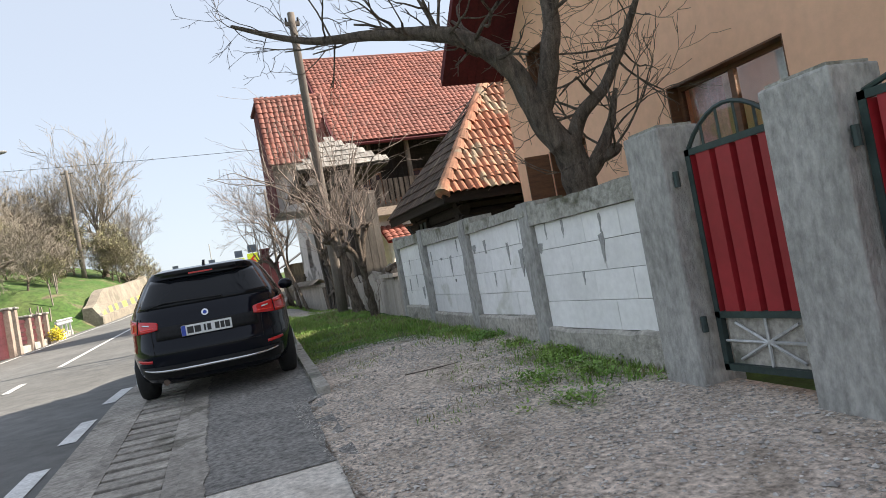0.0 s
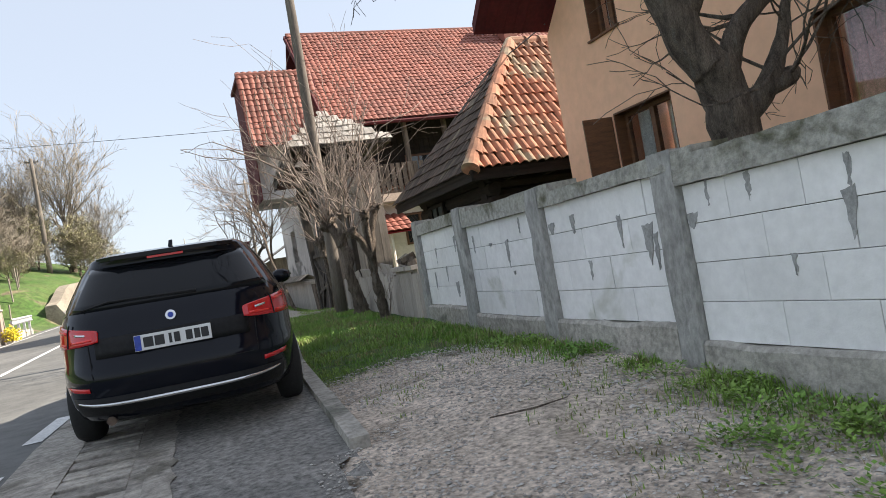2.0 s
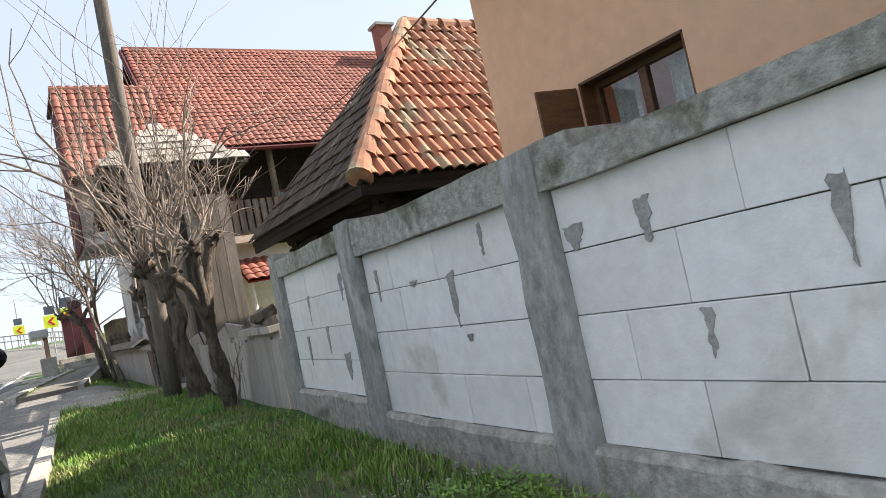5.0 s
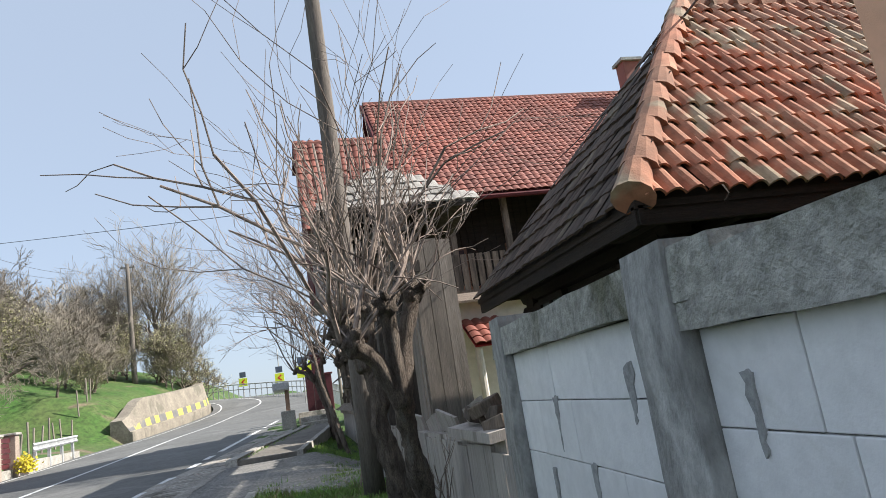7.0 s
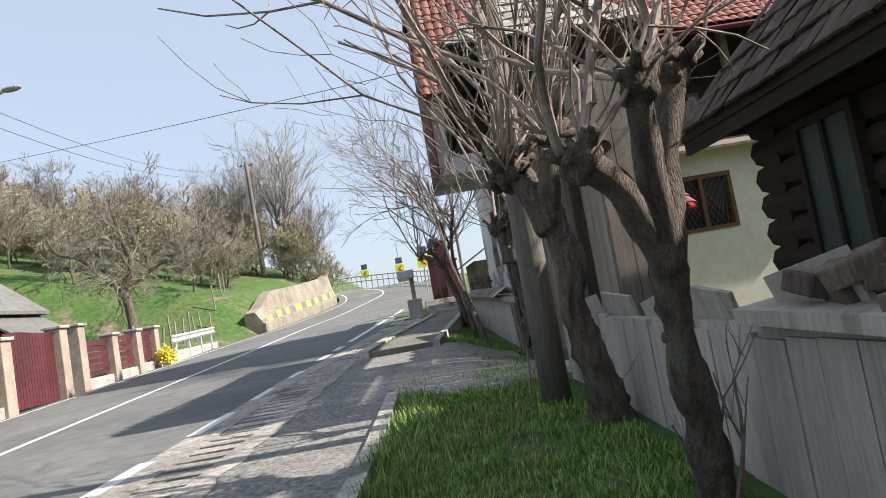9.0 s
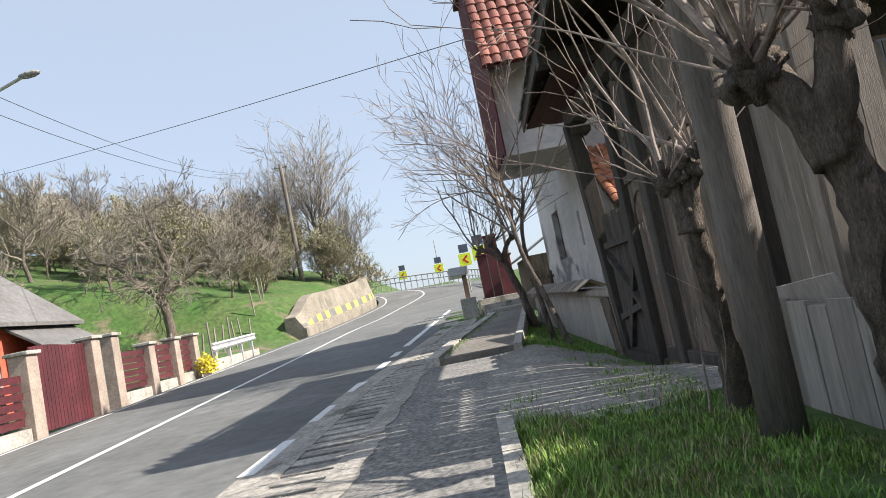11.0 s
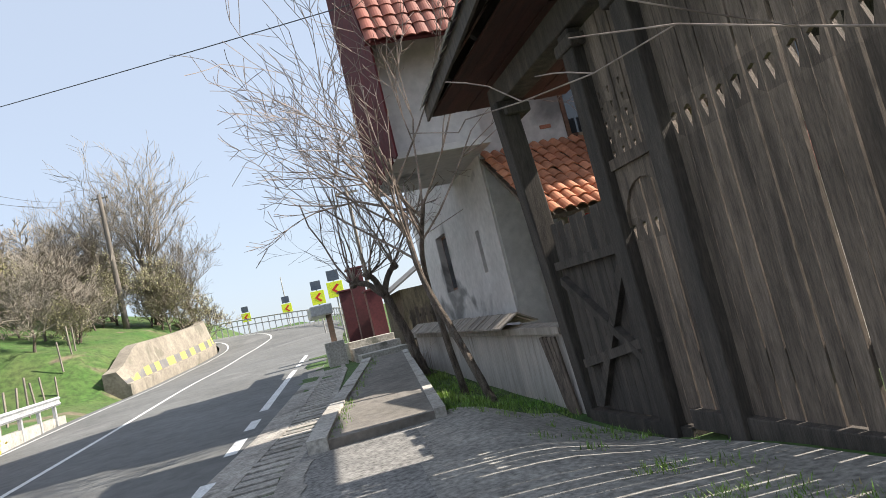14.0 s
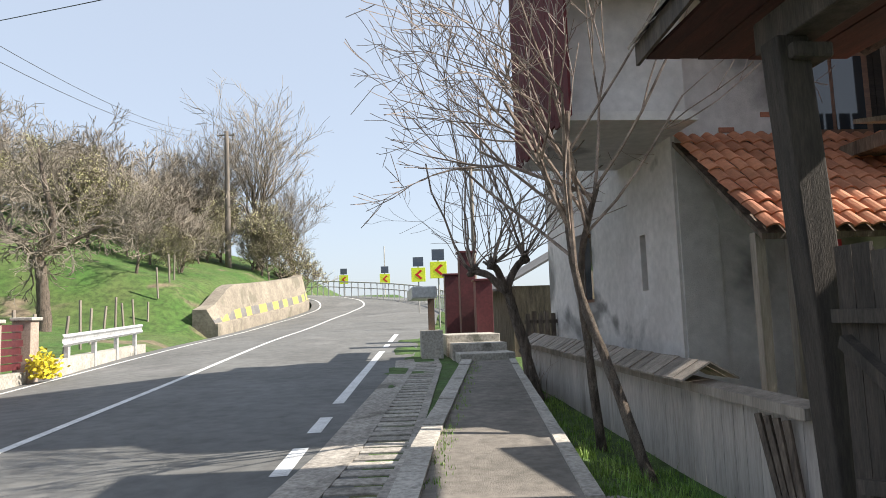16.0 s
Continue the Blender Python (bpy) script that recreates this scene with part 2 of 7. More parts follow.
    retaining=mat("stained_concrete", (0.30, 0.265, 0.21), (0.2, 0.175, 0.14), 1.0, 0.95, 0.5, 30, stain=(0.17, 0.155, 0.12), stain_scale=0.8, stain_at=0.55),
    steelrust=mat("rusty_steel", (0.16, 0.1, 0.07), (0.1, 0.08, 0.065), 4, 0.8, 0.4, 50),
    clearglass=glass_mat("clear_glass", (0.9, 0.93, 0.92), 0.0),
    shingle=mat("grey_shingle", (0.36, 0.34, 0.31), (0.24, 0.225, 0.205), 2.0, 0.95, 0.5, 40, rnd=0.22, stretch=(4, 4, 1), fine=0.3),
    brick=mat("bare_brick", (0.42, 0.17, 0.10), (0.32, 0.13, 0.08), 5, 0.9, 0.4, 60),
    polewood=mat("pole_wood", (0.19, 0.165, 0.142), (0.115, 0.1, 0.087), 2.0, 0.9, 0.6, 30, stretch=(6, 6, 0.5), fine=0.3),
    # silt in the gutter, coloured near black for the slots' shade as well
    silt_shade=mat("dark_shaded_silt", (0.045, 0.038, 0.03), (0.025, 0.022, 0.018), 5, 0.95, 0.5, 60),
    stone=mat("pebble", (0.52, 0.49, 0.46), (0.34, 0.325, 0.3), 3, 0.95, 0.2, 50, rnd=0.4),
)

M["carplastic"].node_tree.nodes["Principled BSDF"].inputs["Specular IOR Level"].default_value = 0.15
M["clearglass"].node_tree.nodes["Principled BSDF"].inputs["Transmission Weight"].default_value = 1.0
M["carpaint"].node_tree.nodes["Principled BSDF"].inputs["Specular IOR Level"].default_value = 0.16
M["carglass"].node_tree.nodes["Principled BSDF"].inputs["Specular IOR Level"].default_value = 0.2

# ---- small building kit ----
WORLD = {}


def thing(name, at=(0, 0, 0), label="", category="", group="", kind=""):
    e = new(name)
    e.empty_display_size = 0.2
    e.matrix_basis = Matrix.Translation(at)
    WORLD[e] = e.matrix_basis.copy()
    return tagged(e, label, category, group, kind)


def part(name, bm, material, parent=None, label="", smooth=False):
    me = bpy.data.meshes.new(name)
    bmesh.ops.recalc_face_normals(bm, faces=bm.faces[:]) if len(bm.faces) < 60000 else None
    bm.to_mesh(me)
    bm.free()
    if smooth:
        me.polygons.foreach_set("use_smooth", [True] * len(me.polygons))
    for m in (material if isinstance(material, (list, tuple)) else [material]):
        me.materials.append(m)
    ob = new(name, me)
    if parent is not None:
        ob.parent = parent
        ob.matrix_parent_inverse = WORLD.get(parent, Matrix()).inverted()
    if label:
        ob["label"] = label
    return ob


def piece(name, me, parent, m):
    """An object of its own on a shared mesh."""
    ob = new(name, me)
    ob.parent = parent
    ob.matrix_parent_inverse = WORLD.get(parent, Matrix()).inverted()
    ob.matrix_basis = m
    return ob


def mesh_of(name, bm, material):
    me = bpy.data.meshes.new(name)
    bmesh.ops.recalc_face_normals(bm, faces=bm.faces[:])
    bm.to_mesh(me)
    bm.free()
    me.materials.append(material)
    return me


def structure(name, bm, material, label, smooth=False):
    return tagged(part(name, bm, material, None, "", smooth), label, name.split("_")[0], kind="structure")


def box(bm, x0, x1, y0, y1, z0, z1, m=None, bevel=0.0):
    vs = [bm.verts.new((x, y, z)) for z in (z0, z1) for y in (y0, y1) for x in (x0, x1)]
    if m is not None:
        for v in vs:
            v.co = m @ v.co
    fs = [bm.faces.new([vs[i] for i in f]) for f in ((0, 2, 3, 1), (4, 5, 7, 6), (0, 1, 5, 4), (2, 6, 7, 3), (1, 3, 7, 5), (0, 4, 6, 2))]
    if bevel:
        es = list({e for f in fs for e in f.edges})
        bmesh.ops.bevel(bm, geom=es, offset=bevel, segments=2, affect="EDGES", profile=0.5)
    return vs


def quad(bm, *ps):
    return bm.faces.new([bm.verts.new(p) for p in ps])


def slab(bm, ps, d):
    """A plate over the polygon ps, thickness along d."""
    a = [bm.verts.new(p) for p in ps]
    c = [bm.verts.new(Vector(p) + Vector(d)) for p in ps]
    bm.faces.new(a)
    bm.faces.new(c[::-1])
    for i in range(len(a)):
        j = (i + 1) % len(a)
        bm.faces.new((a[i], a[j], c[j], c[i]))


def tube(bm, pts, radii, n=6, cap=True):
    pts = [Vector(p) for p in pts]
    rings, side = [], None
    for i, p in enumerate(pts):
        d = (pts[min(i + 1, len(pts) - 1)] - pts[max(i - 1, 0)])
        d = d.normalized() if d.length > 1e-9 else Vector((0, 0, 1))
        if side is None:
            side = d.orthogonal().normalized()
        side = (side - d * side.dot(d))
        side = side.normalized() if side.length > 1e-6 else d.orthogonal().normalized()
        up = d.cross(side)
        r = radii[i] if isinstance(radii, (list, tuple)) else radii
        rings.append([bm.verts.new(p + (side * math.cos(a) + up * math.sin(a)) * r) for a in (2 * math.pi * k / n for k in range(n))])
    for a, b in zip(rings, rings[1:]):
        for k in range(n):
            bm.faces.new((a[k], a[(k + 1) % n], b[(k + 1) % n], b[k]))
    if cap and n > 2:
        bm.faces.new(rings[0][::-1])
        bm.faces.new(rings[-1])


def lerp(x, table):
    for (a, va), (b, vb) in zip(table, table[1:]):
        if x <= b:
            k = max(0.0, (x - a) / (b - a))
            return va + (vb - va) * k
    return table[-1][1]


def smooth01(x, a, b):
    k = min(1.0, max(0.0, (x - a) / (b - a)))
    return k * k * (3 - 2 * k)


# ---- the lie of the land ----
def base(y):
    z = 0.14 + 0.037 * y
    if y > 45:
        z += 0.0021 * (min(y, 72) - 45) ** 2
    return z if y < 74 else z - 0.03 * (y - 74)


DASH = [(-60, -2.4), (5, -1.3), (9, -1.15), (18, -0.27), (21, 0.0), (27, 0.46), (40, 1.5), (50, 2.3), (58, 3.0), (90, 3.2)]
GUT_L = [(-60, -1.5), (5, -0.83), (9, -0.75), (16.7, -0.12), (21.3, 0.22), (24, 0.72), (31, 1.62), (90, 3.6)]
KERB = [(0, 0.55), (6.6, 0.93), (15.2, 1.56), (17.6, 1.67), (30, 2.8)]


def land(x, y):
    """Height of soil and turf."""
    z = base(y)
    left = -6.6 + (max(0.0, min(y, 61) - 47) * 0.16)
    if x < left:
        d = left - x
        steep = smooth01(y, 29, 37)
        bank = min(2.3, d * 1.6) * smooth01(y, 47, 49)
        z += steep * ((0.26 * d if d < 30 else 7.8 + 0.05 * (d - 30)) - 0.17 * min(d, 6) * (1 - smooth01(y, 44, 52))) + (1 - steep) * 0.03 * min(d, 40) + bank * 0.75
        z += 0.15 * noise.noise((x * 0.2, y * 0.2, 0)) * min(1, d)
    elif x > 1.2:
        z += 0.06 * smooth01(x, 1.2, 2.0) * smooth01(y, 5, 7) * (1 - smooth01(y, 15, 18))
        z -= 0.33 * smooth01(x, 2.5, 3.7) * smooth01(y, 17.5, 21)
    z += 0.025 * noise.noise((x * 0.9, y * 0.9, 3)) * (1 if x > 1 or x < -7 else 0)
    return z


def axis_steps(spans):
    out = []
    for a, b, s in spans:
        n = max(1, round((b - a) / s))
        out += [a + (b - a) * i / n for i in range(n)]
    return out + [spans[-1][1]]


xs = axis_steps([(-900, -100, 100), (-100, -40, 10), (-40, -8, 1.6), (-8, 0, 1.0), (0, 4.6, 0.2), (4.6, 20, 1.5), (20, 100, 20), (100, 900, 100)])
ys = axis_steps([(-900, -100, 100), (-100, -10, 15), (-10, 2, 1.5), (2, 32, 0.25), (32, 80, 1.6), (80, 200, 15), (200, 1500, 130)])
bm = bmesh.new()
grid = [[bm.verts.new((x, y, land(x, y) - (0.35 if -6.3 < x < 0.4 + max(0, (y - 20)) * 0.06 and -60 < y < 80 else 0.0))) for x in xs] for y in ys]
for r0, r1 in zip(grid, grid[1:]):
    for i in range(len(xs) - 1):
        bm.faces.new((r0[i], r0[i + 1], r1[i + 1], r1[i]))
ground = structure("ground", bm, M["ground"], "green spring turf and bare brown soil", True)

# carriageway: centre line and half widths, bending to the left behind the retaining wall
CENTRE = [(-3.6, -60), (-3.1, 0), (-2.85, 20), (-2.65, 30), (-2.45, 42), (-1.6, 53), (-0.6, 59), (0.1, 64), (-0.8, 68.5), (-4.5, 72), (-11, 74), (-30, 76), (-80, 80)]


def dense(pts, step=1.0):
    out = []
    P = [Vector((*p, 0)) for p in pts]
    for i in range(len(P) - 1):
        p0, p1, p2, p3 = P[max(i - 1, 0)], P[i], P[i + 1], P[min(i + 2, len(P) - 1)]
        n = max(1, int((p2 - p1).length / step))
        for k in range(n):
            t = k / n
            out.append(0.5 * ((2 * p1) + (p2 - p0) * t + (2 * p0 - 5 * p1 + 4 * p2 - p3) * t * t + (3 * p1 - p0 - 3 * p2 + p3) * t ** 3))
    out.append(P[-1])
    return out


CL = dense(CENTRE)


def offset_line(off, dz=0.0, lo=0, hi=None):
    """Points beside the centre line; off may depend on the point."""
    out = []
    for i, p in enumerate(CL):
        d = (CL[min(i + 1, len(CL) - 1)] - CL[max(i - 1, 0)]).normalized()
        o = off(p) if callable(off) else off
        q = p + Vector((d.y, -d.x, 0)) * o
        out.append(Vector((q.x, q.y, road_z(o, p.y) + dz)))
    return out


def road_z(o, y):
    return base(y) + (0.035 * o if o < 0 else 0.0) * 0.9


def right_half(p):
    return min(5.2, lerp(p.y, DASH) + 3.0 + (0 if p.y < 55 else -(p.y - 55) * 0.03)) if p.y < 60 else 4.3


def ribbon(bm, A, B):
    va, vb = [bm.verts.new(p) for p in A], [bm.verts.new(p) for p in B]
    for i in range(len(A) - 1):
        bm.faces.new((va[i], vb[i], vb[i + 1], va[i + 1]))


bm = bmesh.new()
lines = [offset_line(o) for o in (-3.55, -2.0, 0.0)] + [offset_line(lambda p: right_half(p) * 0.5), offset_line(lambda p: right_half(p) + 0.45)]
for a, b in zip(lines, lines[1:]):
    ribbon(bm, a, b)
bmesh.ops.remove_doubles(bm, verts=bm.verts[:], dist=0.001)
road = structure("road", bm, M["asphalt"], "grey worn asphalt carriageway climbing and bending left", True)


def stripe(o0, o1, y0, y1, name="road_marking"):
    bm = bmesh.new()
    A, B = offset_line(o0, 0.006), offset_line(o1, 0.006)
    k = [i for i, p in enumerate(CL) if y0 <= p.y <= y1]
    ribbon(bm, [A[i] for i in k], [B[i] for i in k])
    return part(name, bm, M["white_line"], road)


bm = bmesh.new()
A, B = offset_line(-0.06, 0.006), offset_line(0.06, 0.006)
k = [i for i, p in enumerate(CL) if p.y > 16]
ribbon(bm, [A[i] for i in k], [B[i] for i in k])
part("centre_line", bm, M["white_line"], road, "white centre line")
for o in (-2.95,):
    bm = bmesh.new()
    A, B = offset_line(o - 0.05, 0.006), offset_line(o + 0.05, 0.006)
    ribbon(bm, A, B)
    part("edge_line", bm, M["white_line"], road, "white edge line")
for y0, y1 in ((3.0, 4.0), (5.2, 6.3), (7.2, 8.25), (9.3, 10.4), (11.6, 12.6), (13.7, 14.7), (15.6, 16.5), (17.45, 18.6), (19.4, 20.3), (21.2, 22.0), (23.3, 24.3), (25.0, 25.9), (26.9, 35.0), (36.2, 37.2), (38.2, 62.0)):
    bm = bmesh.new()
    n = max(1, int((y1 - y0) / 1.5))
    yy = [y0 + (y1 - y0) * i / n for i in range(n + 1)]
    ribbon(bm, [(lerp(y, DASH) - 0.075, y, base(y) + 0.007) for y in yy], [(lerp(y, DASH) + 0.075, y, base(y) + 0.007) for y in yy])
    part("dash", bm, M["white_line"], road)
for y0, y1 in ((-2, -1), (2, 3.2), (6, 7.2), (10, 11.2), (13, 14.2)):
    bm = bmesh.new()
    ribbon(bm, [(-3.11, y, base(y) + 0.007) for y in (y0, y1)], [(-2.99, y, base(y) + 0.007) for y in (y0, y1)])
    part("dash", bm, M["white_line"], road)

# ---- gutter with slotted concrete covers ----
gy = [y * 0.5 for y in range(-20, 66)]
bm = bmesh.new()
ribbon(bm, [(lerp(y, GUT_L) - 0.3, y, base(y) + 0.004) for y in gy], [(lerp(y, GUT_L), y, base(y) + 0.012) for y in gy])
structure("trim_gutter_margin", bm, M["gutterc"], "worn concrete strip beside the gutter")
bm = bmesh.new()
ribbon(bm, [(lerp(y, GUT_L), y, base(y) - 0.3) for y in gy], [(lerp(y, GUT_L) + 0.62, y, base(y) - 0.3) for y in gy])
ribbon(bm, [(lerp(y, GUT_L), y, base(y) - 0.3) for y in gy], [(lerp(y, GUT_L), y, base(y) + 0.012) for y in gy])
gutter = structure("gutter", bm, M["silt_shade"], "concrete gutter covered by slotted slabs")
bm = bmesh.new()
for y0, y1 in zip(gy, gy[1:]):
    for s0, s1 in ((0.0, 0.1), (0.52, 0.62)):
        xa, xb = lerp(y0, GUT_L), lerp(y1, GUT_L)
        slab(bm, [(xa + s0, y0, base(y0) + 0.018), (xa + s1, y0, base(y0) + 0.018), (xb + s1, y1 - 0.006, base(y1) + 0.018), (xb + s0, y1 - 0.006, base(y1) + 0.018)], (0, 0, -0.1))
part("slab_rim", bm, M["gutterc"], gutter)
bm = bmesh.new()
box(bm, -0.21, 0.21, -0.085, 0.085, -0.07, 0.0, None, 0.006)
slat_me = mesh_of("slat", bm, M["gutterc"])
y = -6.0
while y < 32:
    xa = lerp(y, GUT_L)
    piece("slat", slat_me, gutter, pose(xa + 0.31, y, base(y) + 0.016 + random.uniform(-0.004, 0.004), 2.1, 0, -4 + random.uniform(-0.7, 0.7)))
    y += 0.25

# ---- paved strip, apron, raised footway ----
bm = bmesh.new()
py = [4.44 + 0.3 * i for i in range(61)]
ribbon(bm, [(lerp(y, GUT_L) + 0.62, y, base(y) + 0.02) for y in py], [(lerp(y, KERB) + 0.02, y, base(y) + 0.03) for y in py])
structure("pavement", bm, M["walk_asphalt"], "patched dark asphalt footpath")
bm = bmesh.new()
sy = [-6.04 + 0.12 * i for i in range(232)]
ribbon(bm, [(lerp(y, GUT_L) + 0.61, y, base(y) + 0.026) for y in sy], [(lerp(y, GUT_L) + 0.77 + 0.07 * noise.noise((y * 2.5, 3, 0)) + 0.04 * noise.noise((y * 9, 8, 0)), y, base(y) + 0.028) for y in sy])
structure("trim_gutter_edge", bm, M["gutterc"], "rough pale concrete edge along the gutter slabs")
bm = bmesh.new()
ws_y = [-10, -4] + [0.3 * i for i in range(17)]
ribbon(bm, [(lerp(y, GUT_L) + 0.62, y, base(y) + 0.015) for y in ws_y], [(lerp(y, KERB) + 0.12 + 0.12 * noise.noise((y * 1.9, 5, 1)), y, base(y) + 0.024) for y in ws_y])
structure("pavement_start", bm, M["pale_concrete"], "worn pale concrete footpath")
bm = bmesh.new()
ay = [16.7 + 0.25 * i for i in range(23)]
rows = [[(lerp(y, KERB) - 0.1 + k * (3.75 - lerp(y, KERB)) / 8, y) for k in range(9)] for y in ay]
vr = [[bm.verts.new((x, y, land(x, y) - 0.03 + 0.058 * smooth01(y + 0.35 * noise.noise((x * 1.7, 2, 0)), 16.75, 17.35))) for x, y in r] for r in rows]
for a, b in zip(vr, vr[1:]):
    for i in range(8):
        bm.faces.new((a[i], a[i + 1], b[i + 1], b[i]))
structure("pavement_apron", bm, M["asphalt_path"], "dusty asphalt apron in front of the wooden gate", True)


def kerb_run(name, pts, w, h, label, mtl="concrete"):
    bm = bmesh.new()
    for (x0, y0), (x1, y1) in zip(pts, pts[1:]):
        d = Vector((x1 - x0, y1 - y0, 0))
        L = d.length
        nrm = Vector((d.y, -d.x, 0)).normalized() * w
        n = max(1, round(L / 0.9))
        for i in range(n):
            a, b = Vector((x0, y0, 0)) + d * (i / n), Vector((x0, y0, 0)) + d * ((i + 1) / n - 0.012 / L)
            j = random.uniform(-0.008, 0.008)
            ps = [Vector((q.x, q.y, base(q.y) + h + j)) for q in (a, b, b + nrm, a + nrm)]
            slab(bm, ps, (0, 0, -h - 0.15))
    return structure(name, bm, M[mtl], label)


kerb_run("kerb_grass", [(lerp(y, KERB), y) for y in (6.6, 9, 12, 15.2, 17.4)], 0.12, 0.09, "low concrete kerb stones edging the grass")
FW_L = [(21.9, 1.14), (23.6, 1.4), (30.6, 2.7)]
FW_R = [(21.9, 2.3), (30.6, 3.5)]
kerb_run("kerb_footway_road", [(lerp(y, FW_L) - 0.12, y) for y in (21.9, 23.6, 26, 28, 30.6)], 0.2, 0.15, "high concrete kerb of the raised footway")
kerb_run("kerb_footway_yard", [(lerp(y, FW_R), y) for y in (21.9, 24, 26, 28, 30.6)], 0.12, 0.13, "thin concrete kerb of the raised footway")
bm = bmesh.new()
fy = [21.9 + 0.3 * i for i in range(30)]
ribbon(bm, [(lerp(y, FW_L) + 0.05, y, base(y) + 0.115) for y in fy], [(lerp(y, FW_R) + 0.02, y, base(y) + 0.115) for y in fy])
bm.faces.new([bm.verts.new(p) for p in ((lerp(21.9, FW_L), 21.9, base(21.9) - 0.1), (2.3, 21.9, base(21.9) - 0.1), (2.3, 21.9, base(21.9) + 0.115), (lerp(21.9, FW_L), 21.9, base(21.9) + 0.115))])
structure("pavement_footway", bm, M["asphalt_foot"], "raised narrow asphalt footway")

# gravel forecourt
bm = bmesh.new()
gx, gyy = axis_steps([(0.3, 3.2, 0.15)]), axis_steps([(-8, 3, 1), (3, 9.4, 0.2)])
vr = []
for y in gyy:
    row = []
    for x in gx:
        xx = max(x, lerp(y, KERB) + (0.1 if y > 6.5 else -0.12)) + 0.06 * noise.noise((y * 2, 1, 0)) if x < 1.2 else x
        yy = y - (0.9 * smooth01(x, 0.5, 3.2) if y > 9 else 0) - (0.35 * noise.noise((x * 1.3, 5, 0)) if y > 8.6 else 0)
        row.append(bm.verts.new((xx, yy, land(xx, yy) + 0.03 - 0.035 * smooth01(yy, 8.2, 9.2) + 0.004 * noise.noise((xx * 3, yy * 3, 0)))))
    vr.append(row)
for a, b in zip(vr, vr[1:]):
    for i in range(len(gx) - 1):
        bm.faces.new((a[i], a[i + 1], b[i + 1], b[i]))
structure("ground_gravel", bm, M["gravel"], "trodden grey gravel forecourt", True)

# ---- block wall along the yard ----
WX = 3.13
PIL = [4.02, 6.1, 7.68, 9.35, 10.75]
TOPS = [1.78, 1.83, 1.90, 1.94]
COPE = {1.78: 0.19, 1.83: 0.13, 1.90: 0.19, 1.94: 0.16}          # coping depth by the bay's top
bm = bmesh.new()
for a, b, top in zip(PIL, PIL[1:], TOPS):
    box(bm, WX + 0.03, WX + 0.22, a + 0.1, b - 0.1, 0.2, top - COPE[top])
wall = structure("wall_blocks", bm, M["joint"], "white aerated-concrete block wall with grey mortar joints")
for a, b, top in zip(PIL, PIL[1:], TOPS):
    bm = bmesh.new()
    n = 12
    ring = []
    for i in range(n + 1):
        y = a + 0.1 + (b - a - 0.2) * i / n
        zt = top - COPE[top] - 0.98 + random.uniform(-0.012, 0.012)
        xf = WX - 0.05 - 0.014 * random.random()
        ring.append([bm.verts.new(p) for p in ((xf - 0.01, y, 0.0), (WX + 0.24, y, 0.0), (WX + 0.24, y, zt), (xf + 0.02, y, zt), (xf, y, zt - 0.025))])
    for r0, r1 in zip(ring, ring[1:]):
        for k in range(5):
            bm.faces.new((r0[k], r0[(k + 1) % 5], r1[(k + 1) % 5], r1[k]))
    bm.faces.new(ring[0][::-1]), bm.faces.new(ring[-1])
    part("plinth", bm, M["concrete"], wall, "rough poured concrete plinth")
for a, b, top in zip(PIL, PIL[1:], TOPS):
    bm = bmesh.new()
    n = 14
    y0, y1 = a + 0.1, b + (0.1 if b < 10 else 0.14)
    if a > 5:
        y0 = a - 0.28
    if a < 5:
        y0 = a + 0.2
    ring = []
    for i in range(n + 1):
        y = y0 + (y1 - y0) * i / n
        if a > 5 and i == 0:
            y = y0
        j = [random.uniform(-0.006, 0.006) for _ in range(4)]
        ring.append([bm.verts.new(p) for p in ((WX - 0.05 + j[0], y, top - COPE[top] + j[1]), (WX + 0.26, y, top - COPE[top]), (WX + 0.25, y, top + j[2]), (WX - 0.045 + j[3], y, top - 0.015 + j[2]))])
    for r0, r1 in zip(ring, ring[1:]):
        for k in range(4):
            bm.faces.new((r0[k], r0[(k + 1) % 4], r1[(k + 1) % 4], r1[k]))
    bm.faces.new(ring[0][::-1]), bm.faces.new(ring[-1])
    part("coping", bm, M["coping"], wall, "mossy cast concrete coping")
for y, top in zip(PIL[1:], TOPS):
    bm = bmesh.new()
    n = 9
    ring = []
    for i in range(n + 1):
        z = 0.1 + (top - 0.05) * i / n
        j = [random.uniform(-0.008, 0.008) for _ in range(4)]
        ring.append([bm.verts.new(p) for p in ((WX - 0.055 + j[0], y - 0.1 + j[1], z), (WX + 0.23, y - 0.1, z), (WX + 0.23, y + 0.1, z), (WX - 0.055 + j[2], y + 0.1 + j[3], z))])
    for r0, r1 in zip(ring, ring[1:]):
        for k in range(4):
            bm.faces.new((r0[k], r0[(k + 1) % 4], r1[(k + 1) % 4], r1[k]))
    bm.faces.new(ring[-1])
    part("pillar", bm, M["pillar"], wall, "grey cast concrete pillar")
